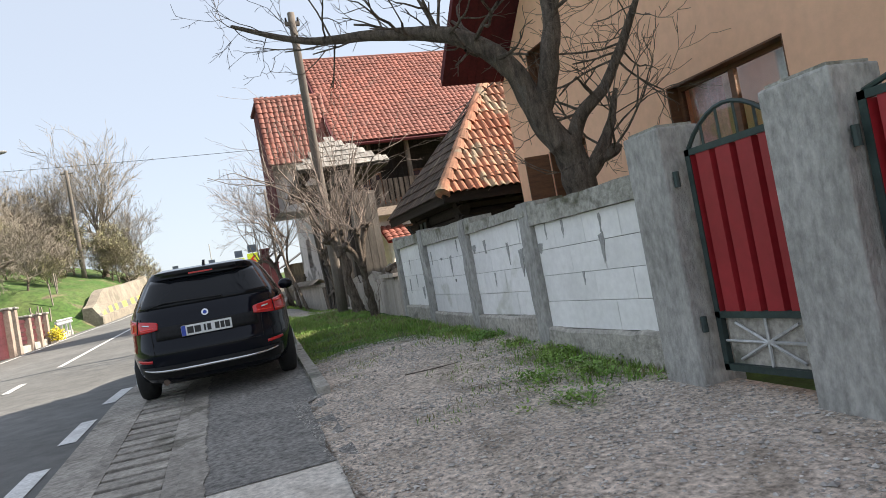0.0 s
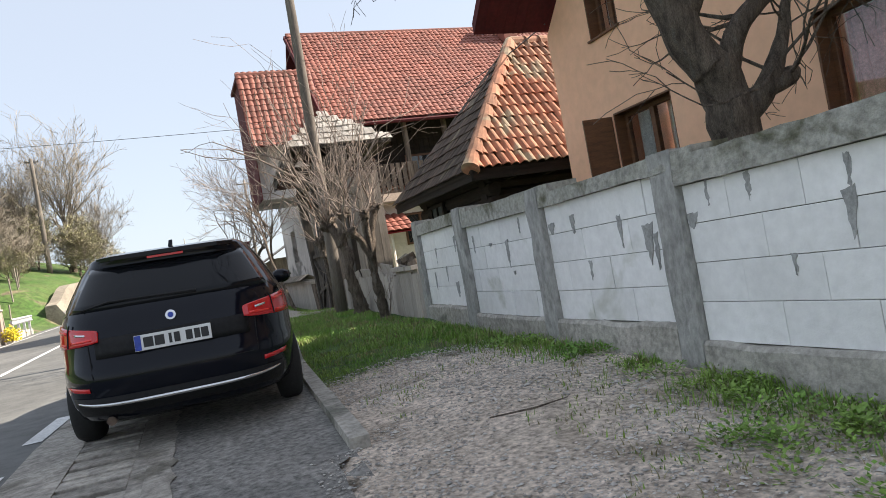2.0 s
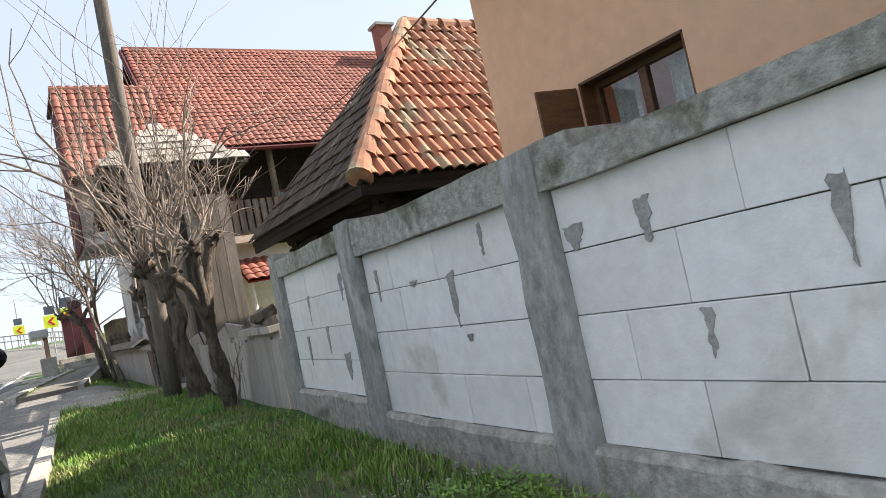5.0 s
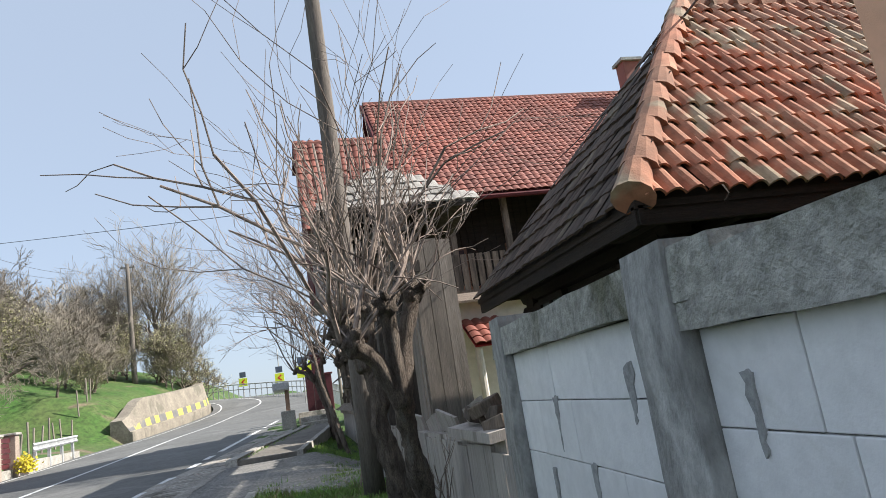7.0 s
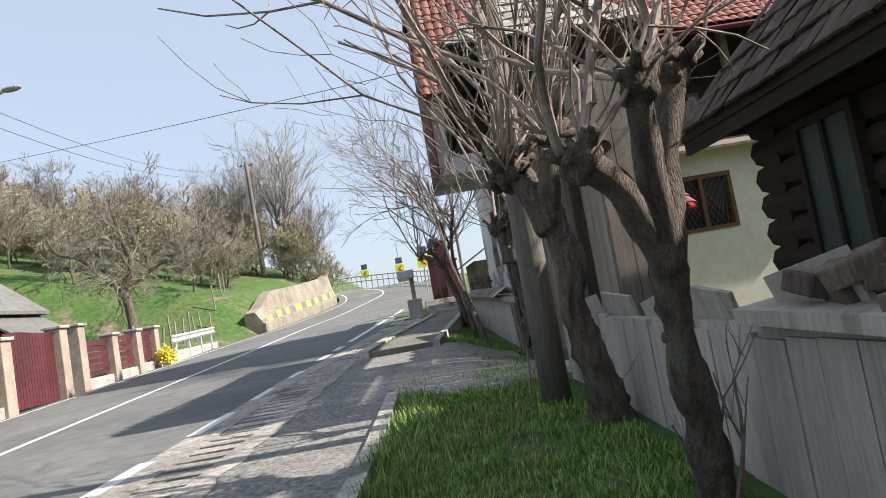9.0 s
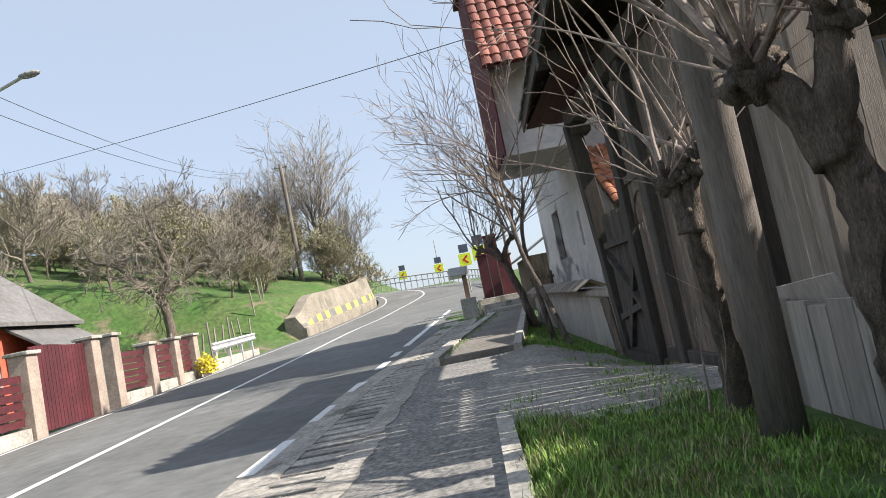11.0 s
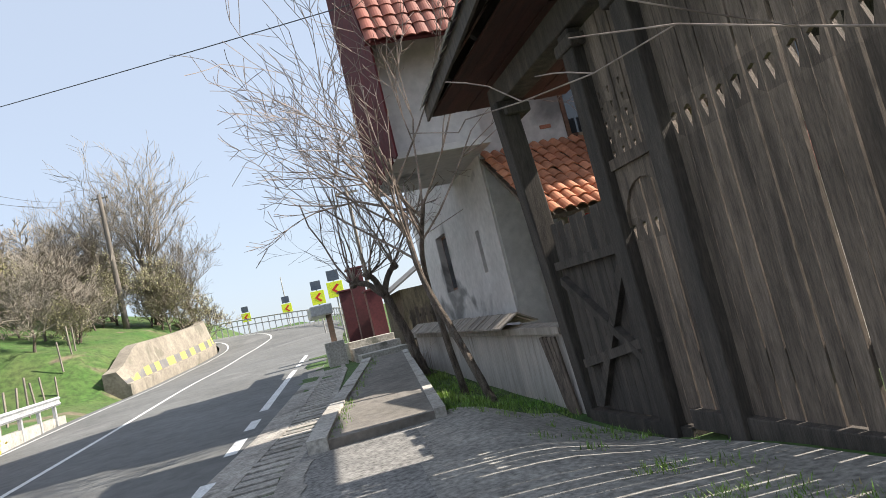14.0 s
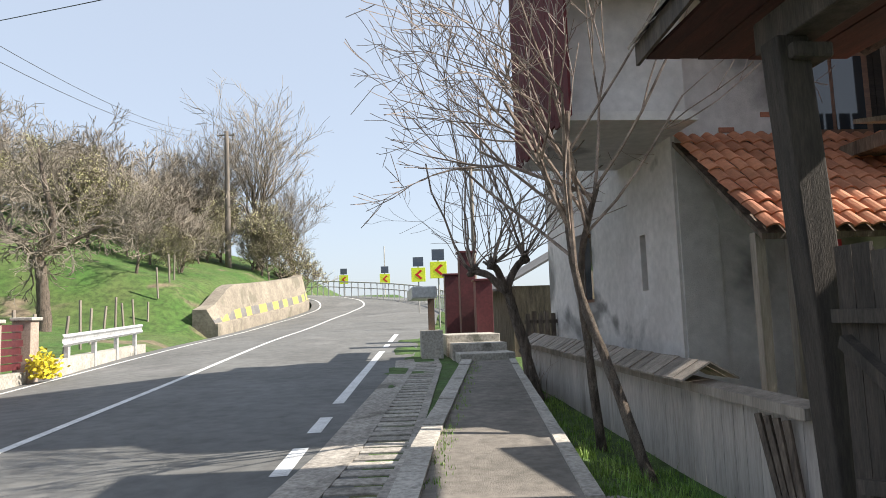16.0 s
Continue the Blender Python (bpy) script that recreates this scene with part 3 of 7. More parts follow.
# blocks, each its own piece
rb = random.Random(4)
JOINTS = [[[4.68, 5.18, 5.66], [4.45, 4.95, 5.45], [4.62, 5.14, 5.64], [4.9, 5.42]], [[6.35, 6.87], [6.55, 7.1], [6.81, 7.35], [6.62, 7.12]],
          [[8.46, 8.93], [8.46, 8.87], [8.15, 8.64, 9.1], [7.95, 8.4, 8.82]], [[9.85, 10.2], [10.05, 10.4], [9.75, 10.25], [10.0, 10.42]]]
for bi, (a, b, top) in enumerate(zip(PIL, PIL[1:], TOPS)):
    zb = top - COPE[top] - 4 * 0.245
    for c in range(4):
        cuts = [a + 0.103, *JOINTS[bi][3 - c], b - 0.103]
        for y, y2 in zip(cuts, cuts[1:]):
            L = y2 - y
            bm = bmesh.new()
            box(bm, WX + rb.uniform(-0.004, 0.004), WX + 0.1, y + 0.002, y + L - 0.002, zb + c * 0.245 + 0.002, zb + (c + 1) * 0.245 - 0.002, None, 0.003)
            part("block", bm, M["block"], wall)

# smears of mortar left on the wall
def smear(y, z, pts, name="mortar_smear"):
    bm = bmesh.new()
    loop = []
    n = len(pts)
    for i in range(n):
        (a, c), (b, d) = pts[i], pts[(i + 1) % n]
        for k in range(4):
            t = k / 4
            loop.append((a + (b - a) * t + rb.uniform(-0.008, 0.008), c + (d - c) * t + rb.uniform(-0.008, 0.008)))
    slab(bm, [(WX - 0.006, y + p, z + q) for p, q in loop], (0.012, 0, 0))
    part(name, bm, M["smear"], wall)


tri = lambda w, h: [(-w, h), (w, h * 0.9), (w * 0.7, -h * 0.2), (w * 0.2, -h), (-w * 0.4, -h * 0.4)]
for y, z, w, h in ((4.95, 1.27, 0.035, 0.13), (4.93, 1.47, 0.02, 0.09), (5.5, 1.5, 0.02, 0.08), (5.95, 1.36, 0.05, 0.05), (5.8, 1.52, 0.015, 0.09), (5.3, 1.05, 0.018, 0.06),
                   (7.19, 1.5, 0.03, 0.08), (6.63, 1.38, 0.025, 0.12), (6.36, 1.26, 0.05, 0.14), (7.5, 1.5, 0.05, 0.05), (6.3, 1.2, 0.02, 0.13), (7.05, 1.12, 0.02, 0.08),
                   (8.34, 1.35, 0.035, 0.14), (8.28, 1.16, 0.02, 0.02), (8.05, 1.6, 0.015, 0.07), (9.1, 1.5, 0.02, 0.1), (8.7, 1.47, 0.04, 0.015),
                   (10.2, 1.44, 0.02, 0.12), (9.95, 1.2, 0.02, 0.1), (9.7, 1.0, 0.05, 0.1), (10.35, 1.12, 0.02, 0.12), (9.6, 1.55, 0.03, 0.1)):
    smear(y, z, tri(w, h))

# the wall swings away from the road towards its far end
SWING_Y = [(-5, -5), (4.02, 4.02), (6.1, 6.22), (7.68, 8.0), (9.35, 9.9), (10.75, 11.86), (12, 13.0)]
SWING_X = [(-5, 0), (4.02, 0), (6.1, 0.02), (7.68, 0.07), (9.35, 0.15), (10.75, 0.31), (12, 0.4)]
for o in (wall, *wall.children):
    for v in o.data.vertices:
        y = v.co.y
        v.co = (v.co.x + lerp(y, SWING_X), lerp(y, SWING_Y), v.co.z + 0.04 * smooth01(y, 7.7, 10.7))

# ---- gate pillars and red sheet gates ----


def gate_pillar(y0, y1, top, label):
    bm = bmesh.new()
    box(bm, 2.94, 3.28, y0, y1, 0.0, top, None, 0.015)
    t = tagged(part("gate_pillar", bm, M["pillar"]), label, "gate pillar", "gate pillars")
    t_b = bmesh.new()
    box(t_b, 2.97, 3.25, y0 + 0.03, y1 - 0.03, top, top + 0.02)
    part("cap", t_b, M["coping"], t)
    for z in (top - 0.35, 0.7):
        h = bmesh.new()
        tube(h, [(3.0, y0 - 0.03, z - 0.05), (3.0, y0 - 0.03, z + 0.05)], 0.02, 8)
        part("hinge", h, M["gategreen"], t)
    return t


gate_pillar(3.86, 4.23, 1.98, "tall grey concrete gate pillar at the end of the block wall")
gate_pillar(2.6, 3.03, 1.95, "tall grey concrete pillar between the two red gates")
gate_pillar(-0.9, -0.5, 1.95, "grey concrete gate pillar beyond the wide red gate")


def red_gate(name, y0, y1, label):
    z0, z1, x = 0.42, 1.78, 3.08
    g = thing(name, (x, (y0 + y1) / 2, z0), label, "gate")
    bm = bmesh.new()
    for a, b in (((y0, z0), (y0, z1)), ((y1, z0), (y1, z1)), ((y0, z1), (y1, z1)), ((y0, z0), (y1, z0)), ((y0, z0 + 0.33), (y1, z0 + 0.33))):
        box(bm, x - 0.02, x + 0.02, min(a[0], b[0]) - 0.02, max(a[0], b[0]) + 0.02, min(a[1], b[1]) - 0.02, max(a[1], b[1]) + 0.02)
    part("frame", bm, M["gategreen"], g, "dark green steel frame")
    bm = bmesh.new()
    n = 10
    arc = [(x, y0 + (y1 - y0) * i / n, z1 + 0.2 * math.sin(math.pi * i / n) ** 0.8 + 0.02) for i in range(n + 1)]
    tube(bm, arc, 0.014, 6)
    part("arch", bm, M["gategreen"], g)
    for i in (2, 4, 6, 8):
        bm = bmesh.new()
        tube(bm, [(x, arc[i][1], z1), arc[i]], 0.009, 5)
        part("spindle", bm, M["gategreen"], g)
    n = max(3, round((y1 - y0) / 0.165))
    w = (y1 - y0 - 0.04) / n
    for i in range(n):
        a = y0 + 0.02 + w * i
        bm = bmesh.new()
        prof = [(a, 0.0), (a + w * 0.7, 0.0), (a + w * 0.74, 0.055), (a + w * 0.95, 0.055), (a + w, 0.0)]
        for (p, d), (q, e) in zip(prof, prof[1:]):
            quad(bm, (x - 0.012 + d, p, z0 + 0.35), (x - 0.012 + e, q, z0 + 0.35), (x - 0.012 + e, q, z1 - 0.02), (x - 0.012 + d, p, z1 - 0.02))
        part("sheet", bm, M["gatered"], g, "ribbed dark red steel sheet")
    bm = bmesh.new()
    m = (y0 + y1) / 2
    for k in range(8):
        c, s = math.cos(k * math.pi / 4), math.sin(k * math.pi / 4)
        tube(bm, [(x, m, z0 + 0.165), (x, m + c * (y1 - y0) * 0.47, z0 + 0.165 + s * 0.16)], 0.01, 5)
    part("star_bars", bm, M["rail"], g, "grey welded star of bars")
    bm = bmesh.new()
    box(bm, x + 0.02, x + 0.024, y0 + 0.03, y1 - 0.03, z0 + 0.02, z0 + 0.31)
    part("lower_panel", bm, M["concrete"], g)
    return g


red_gate("pedestrian_gate", 3.06, 3.77, "narrow red sheet gate in a dark green steel frame")
red_gate("driveway_gate", -0.45, 2.56, "wide red sheet gate in a dark green steel frame")

# ---- ochre house ----
HX, HY0, HY1, HX1 = 5.72, -3.0, 11.2, 14.5
WINS = [(8.92, 10.02, 1.55, 2.91), (5.25, 7.02, 1.55, 3.01), (0.8, 2.4, 1.55, 3.01), (9.6, 10.21, 3.95, 4.62), (5.4, 6.8, 4.3, 5.4)]
house = thing("house", (9.5, 4, 0.3), "ochre rendered house with brown wooden windows", "house")


def wall_with_holes(bm, x, y0, y1, z0, z1, holes, t):
    """A wall in the plane x, t thick, with holes through it; the gable above is added apart."""
    cy = sorted({y0, y1, *[h[0] for h in holes], *[h[1] for h in holes]})
    cz = sorted({z0, z1, *[h[2] for h in holes], *[h[3] for h in holes]})
    for a, b in zip(cy, cy[1:]):
        for c, d in zip(cz, cz[1:]):
            if not any(h[0] <= a and b <= h[1] and h[2] <= c and d <= h[3] for h in holes):
                box(bm, x, x + t, a, b, c, d)


bm = bmesh.new()
wall_with_holes(bm, HX, HY0, HY1, 0.0, 3.9, [w for w in WINS if w[3] < 3.9], 0.35)
mid = (HY0 + HY1) / 2
def gable_z(y):
    return 4.4 + (min(y - HY0, HY1 - y)) * 0.95
wall_cols = axis_steps([(HY0, mid, 0.5), (mid, HY1, 0.5)])
for a, b in zip(wall_cols, wall_cols[1:]):
    if any(w[2] > 3.9 and a < w[1] and b > w[0] for w in WINS):
        continue
    slab(bm, [(HX, a, 3.9), (HX, b, 3.9), (HX, b, max(3.9, gable_z(b))), (HX, a, max(3.9, gable_z(a)))], (0.35, 0, 0))
for w in WINS:
    if w[2] > 3.9:
        lo, hi = max([c for c in wall_cols if c <= w[0]]), min([c for c in wall_cols if c >= w[1]])
        for a, b, c, d in ((lo, w[0], 3.9, None), (w[1], hi, 3.9, None), (w[0], w[1], 3.9, w[2]), (w[0], w[1], w[3], None)):
            if b - a < 0.01:
                continue
            za, zb = (d, d) if d else (gable_z(a), gable_z(b))
            if za <= c and zb <= c:
                continue
            slab(bm, [(HX, a, c), (HX, b, c), (HX, b, max(c, zb)), (HX, a, max(c, za))], (0.35, 0, 0))
box(bm, HX + 0.35, HX1, HY1 - 0.35, HY1, 0, 4.4)
box(bm, HX + 0.35, HX1, HY0, HY0 + 0.35, 0, 3.9)
box(bm, HX1 - 0.3, HX1, HY0 + 0.35, HY1 - 0.35, 0, 3.9)
bmesh.ops.remove_doubles(bm, verts=bm.verts[:], dist=0.0005)
part("wall", bm, M["plaster"], house, "ochre fine-textured plaster wall")
bm = bmesh.new()
box(bm, HX + 0.4, HX1 - 0.3, HY0 + 0.4, HY1 - 0.4, 0.9, 0.95)
box(bm, HX + 1.6, HX + 1.65, HY0 + 0.4, HY1 - 0.4, 0.95, 3.85)
part("inner_wall", bm, M["cream"], house)
OH = 1.1
for s in (0, 1):
    bm = bmesh.new()
    e = HY1 + 0.16 if s else HY0 - 0.16
    ze = 4.52
    zr = gable_z(mid) + 0.28
    slab(bm, [(HX - OH, e, ze), (HX1 + 0.5, e, ze), (HX1 + 0.5, mid, zr), (HX - OH, mid, zr)], (0, 0, 0.16))
    rf = part("roof", bm, M["redboard"], house, "dark red boarded roof verge and eaves")
    for k in range(5):
        b2 = bmesh.new()
        xx = HX - OH + 0.15 + k * 0.16
        slab(b2, [(xx, e, ze - 0.01), (xx + 0.012, e, ze - 0.01), (xx + 0.012, mid, zr - 0.01), (xx, mid, zr - 0.01)], (0, 0, 0.01))
        part("batten", b2, M["redboard"], rf)
for wi, (a, b, c, d) in enumerate(WINS):
    xr = HX + 0.16
    bm = bmesh.new()
    f = 0.07
    for p in ((a, a + f, c, d), (b - f, b, c, d), (a + f, b - f, d - f, d), (a + f, b - f, c, c + f), ((a + b) / 2 - 0.04, (a + b) / 2 + 0.04, c + f, d - f)):
        box(bm, xr, xr + 0.07, p[0], p[1], p[2], p[3], None, 0.006)
    win = part("window", bm, M["brownwood"], house, "brown-stained wooden casement window")
    for p, q in ((a + f, (a + b) / 2 - 0.04), ((a + b) / 2 + 0.04, b - f)):
        bm = bmesh.new()
        box(bm, xr + 0.03, xr + 0.036, p, q, c + f, d - f)
        part("pane", bm, M["clearglass"], win).visible_shadow = False
        bm = bmesh.new()
        left = p < (a + b) / 2 - 0.1
        k0, k1 = (p + 0.02, p + (q - p) * (0.8 if wi != 1 else 0.45)) if left else (p + (q - p) * 0.35, q - 0.01)
        nf = 14
        fold = [(xr + 0.16 + 0.018 * math.sin(i * 1.9 + wi), k0 + (k1 - k0) * i / nf) for i in range(nf + 1)]
        for (fx, fy), (gx_, gy_) in zip(fold, fold[1:]):
            quad(bm, (fx, fy, c + 0.04), (gx_, gy_, c + 0.04), (gx_, gy_, d - 0.05), (fx, fy, d - 0.05))
        part("curtain", bm, M["pink"] if (wi == 1 and not left) else M["curtain"], win)
    bm = bmesh.new()
    box(bm, HX - 0.04, HX + 0.16, a - 0.02, b + 0.02, c - 0.03, c - 0.002, None, 0.006)
    part("sill", bm, M["brownwood"], win)
    bm = bmesh.new()
    for p in ((a - 0.001, a + 0.02, c, d), (b - 0.02, b + 0.001, c, d), (a, b, d - 0.02, d + 0.001)):
        box(bm, HX + 0.004, HX + 0.16, *p)
    part("reveal", bm, M["brownwood"], win)
bm = bmesh.new()
box(bm, HX - 0.42, HX - 0.01, 10.03, 10.06, 1.62, 2.88, Matrix.Translation((HX, 10.05, 0)) @ Matrix.Rotation(radians(-10), 4, "Z") @ Matrix.Translation((-HX, -10.05, 0)), 0.004)
part("shutter", bm, M["brownwood"], house, "open brown wooden shutter")


# ---- roofs of single tiles ----
def tile_mesh(name, w, L, material, arch=0.035, flat=False):
    """One roof tile: up its length is +y, its back is +z, its lower end sits at the origin."""
    bm = bmesh.new()
    n = 5
    lo, hi = [], []
    for i in range(n + 1):
        t = i / n
        z = arch * (math.sin(math.pi * t) if not flat else 0.25 * (1 - abs(2 * t - 1) ** 4))
        lo.append(bm.verts.new((w * (t - 0.5), 0, z + 0.022)))
        hi.append(bm.verts.new((w * (t - 0.5) * 0.92, L, z - 0.004)))
    edge = [bm.verts.new((v.co.x, 0, v.co.z - 0.02)) for v in lo]
    for i in range(n):
        bm.faces.new((lo[i], lo[i + 1], hi[i + 1], hi[i]))
        bm.faces.new((edge[i], edge[i + 1], lo[i + 1], lo[i]))
    return mesh_of(name, bm, material)


def tiled_plane(parent, me, origin, along, up, width_at, length, w, L, rng, name="roof_tile", limit=10 ** 9, near=None, joined_mat=None, part_name="far_tiles", jit=0.01):
    """Courses of tiles over a sloping plane. width_at(v) gives the span (from, to) at the height v up the slope. Tiles past the limit are joined."""
    along, up = Vector(along).normalized(), Vector(up).normalized()
    nrm = along.cross(up)
    R = Matrix((along, up, nrm)).transposed().to_4x4()
    verts, faces, count = [], [], 0
    v = 0.0
    base_v = [vv.co.copy() for vv in me.vertices]
    base_f = [list(p.vertices) for p in me.polygons]
    while v < length - L * 0.4:
        u0, u1 = width_at(v)
        u = u0 + w / 2
        while u < u1 - w * 0.3:
            p = Vector(origin) + along * (u + rng.uniform(-jit, jit)) + up * (v + rng.uniform(-jit, jit)) + nrm * rng.uniform(0, 0.012)
            m = Matrix.Translation(p) @ R @ pose(0, 0, 0, rng.uniform(-2, 2), rng.uniform(-3, 3), rng.uniform(-1.5, 1.5))
            if count < limit:
                piece(name, me, parent, m)
                count += 1
            else:
                k = len(verts)
                verts += [m @ c for c in base_v]
                faces += [[k + i for i in f] for f in base_f]
            u += w
        v += L * 0.8
    if verts:
        jm = bpy.data.meshes.new(part_name)
        jm.from_pydata(verts, [], faces)
        jm.materials.append(joined_mat or me.materials[0])
        ob = new(part_name, jm)
        ob.parent = parent
        ob.matrix_parent_inverse = WORLD.get(parent, Matrix()).inverted()
        ob["kind"] = "stuff"


rt = random.Random(7)
# ---- old log barn with a hipped clay-tile roof ----
barn = thing("barn", (8, 14, 0.6), "old dark log barn with a hipped clay-tile roof", "barn")
E0, E1, EX, EZ = 12.1, 16.0, 4.55, 2.7
RY, RX, RZ = 14.0, 6.72, 5.26
BX1 = 15.0
for k in range(10):
    z = 0.55 + k * 0.22
    for yy in (12.75, 15.5):
        bm = bmesh.new()
        tube(bm, [(5.0, yy, z), (BX1 - 0.4, yy, z)], 0.12, 8)
        part("log", bm, M["logwood"], barn)
    bm = bmesh.new()
    tube(bm, [(5.1, 12.5, z + 0.11), (5.1, 15.75, z + 0.11)], 0.12, 8)
    part("log", bm, M["logwood"], barn)
bm = bmesh.new()
for ps in ([(EX, E0, EZ), (BX1, E0, EZ), (BX1, RY, RZ), (RX, RY, RZ)], [(EX, E1, EZ), (RX, RY, RZ), (BX1, RY, RZ), (BX1, E1, EZ)], [(EX, E0, EZ), (RX, RY, RZ), (EX, E1, EZ)]):
    slab(bm, ps, (0, 0, -0.05))
part("roof_deck", bm, M["logwood"], barn)
bm = bmesh.new()
box(bm, EX, BX1, E0 + 0.02, E0 + 0.06, EZ - 0.16, EZ - 0.03)
box(bm, EX + 0.02, EX + 0.06, E0, E1, EZ - 0.16, EZ - 0.03)
part("eaves_board", bm, M["logwood"], barn)
for k in range(9):
    bm = bmesh.new()
    box(bm, EX + 0.1 + k * 0.7, EX + 0.2 + k * 0.7, E0 + 0.06, 12.7, EZ - 0.15, EZ - 0.06)
    part("rafter", bm, M["logwood"], barn)
bm = bmesh.new()
for p in ((14.4, 14.46, 1.35, 2.5), (15.0, 15.06, 1.35, 2.5), (14.46, 15.0, 1.35, 1.41), (14.46, 15.0, 2.44, 2.5), (14.71, 14.75, 1.41, 2.44)):
    box(bm, 4.93, 5.0, *p)
    if p[0] == 14.4:
        bwin = part("window", bm, M["logwood"], barn, "small dark wooden window with green panes")
    else:
        part("frame_bar", bm, M["logwood"], bwin)
    bm = bmesh.new()
for p, q in ((14.46, 14.71), (14.75, 15.0)):
    bm = bmesh.new()
    box(bm, 4.955, 4.965, p, q, 1.41, 2.44)
    part("pane", bm, M["gategreen"], bwin)
sl = Vector((0, RY - E0, RZ - EZ))
me_t = tile_mesh("roof_tile", 0.155, 0.34, M["tile_old"], 0.05)
# tile for the hip slope, its shade put into the colour
me_m = tile_mesh("roof_tile_dark", 0.17, 0.34, M["tile_shaded"], flat=True)
hip = (RX - EX) / sl.length
tiled_plane(barn, me_t, (EX, E0 - 0.05, EZ), (1, 0, 0), sl, lambda v: (v * hip + 0.05, 5.9), sl.length, 0.155, 0.34, rt, limit=330, jit=0.007)
sl2 = Vector((RX - EX, 0, RZ - EZ))
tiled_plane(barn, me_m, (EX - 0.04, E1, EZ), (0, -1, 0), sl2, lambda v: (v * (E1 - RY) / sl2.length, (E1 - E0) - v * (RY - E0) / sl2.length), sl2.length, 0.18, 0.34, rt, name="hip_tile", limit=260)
bm = bmesh.new()
tube(bm, [(0, 0, 0), (0, 0.03, 0.002), (0, 0.34, 0.015)], [0.15, 0.142, 0.095], 12)
ridge_me = mesh_of("ridge_tile", bm, M["tile_old"])
hv = Vector((RX - EX, RY - E0, RZ - EZ))
n = int(hv.length / 0.3)
for i in range(n):
    q = hv.to_track_quat("Y", "Z").to_matrix().to_4x4()
    piece("ridge_tile", ridge_me, barn, Matrix.Translation(Vector((EX, E0, EZ + 0.02)) + hv * (i / n)) @ q @ pose(0, 0, 0, 7, rt.uniform(-6, 6), rt.uniform(-2, 2)))
for i in range(14):
    piece("ridge_tile", ridge_me, barn, pose(RX + i * 0.3, RY, RZ + 0.02, 3, 0, -90 + rt.uniform(-2, 2)))

# ---- parked estate car ----
CAR_Z = [(0.20, 0.30, 4.35, 0.78), (0.26, 0.10, 4.52, 0.85), (0.36, 0.03, 4.59, 0.885), (0.52, 0.0, 4.62, 0.905), (0.62, 0.0, 4.62, 0.905), (0.66, 0.03, 4.60, 0.90), (0.80, 0.06, 4.52, 0.898), (0.92, 0.10, 4.2, 0.885), (0.99, 0.14, 3.5, 0.855), (1.03, 0.17, 3.25, 0.83), (1.16, 0.30, 2.85, 0.765), (1.29, 0.44, 2.5, 0.695), (1.37, 0.52, 2.3, 0.64), (1.40, 0.47, 2.2, 0.605), (1.425, 0.50, 2.1, 0.565), (1.445, 0.85, 1.9, 0.44)]


def car_point(z, a, off=0.0):
    """A point of the car's skin at height z, turned by a degrees from straight astern (positive to its right)."""
    for r0, r1 in zip(CAR_Z, CAR_Z[1:]):
        if z <= r1[0]:
            k = max(0, (z - r0[0]) / (r1[0] - r0[0]))
            yr, yf, hw = [p + (q - p) * k for p, q in zip(r0[1:], r1[1:])]
            break
    else:
        yr, yf, hw = CAR_Z[-1][1:]
    yf -= 0.38
    t = radians(a)
    e = 2 / 4.6
    c, s = math.cos(t), math.sin(t)
    half = (yf - yr) / 2
    x = (hw + off) * math.copysign(abs(s) ** e, s)
    bulge = 0.10 * (1 - min(1, abs(x) / hw) ** 2) if c > 0 else 0.25 * (1 - min(1, abs(x) / hw) ** 2)
    y = (yr + yf) / 2 - (half + off) * math.copysign(abs(c) ** e, c) - (bulge if c > 0 else -bulge) * 0.6 * min(1, abs(c) * 1.5)
    return Vector((x, y, z))


def car_patch(name, z0, z1, a0, a1, mtl, parent, off=0.006, nz=6, na=14, label="", skew=0.0, flare=0.0):
    bm = bmesh.new()
    g = []
    for i in range(nz + 1):
        row = []
        for j in range(na + 1):
            z = z0 + (z1 - z0) * i / nz + skew * (j / na) + flare * (i / nz - 0.5) * (j / na) ** 0.6
            row.append(bm.verts.new(car_point(z, a0 + (a1 - a0) * j / na, off)))
        g.append(row)
    for r0, r1 in zip(g, g[1:]):
        for j in range(na):
            bm.faces.new((r0[j], r0[j + 1], r1[j + 1], r1[j]))
    ed = [e for e in bm.edges if e.is_boundary]
    r = bmesh.ops.extrude_edge_only(bm, edges=ed)
    for v in r["geom"]:
        if isinstance(v, bmesh.types.BMVert):
            v.co += Vector((-v.co.x * 0.02, 0.02, 0)) if abs(v.co.x) > 0.5 else Vector((0, 0.02, 0))
    return part(name, bm, mtl, parent, label, True)


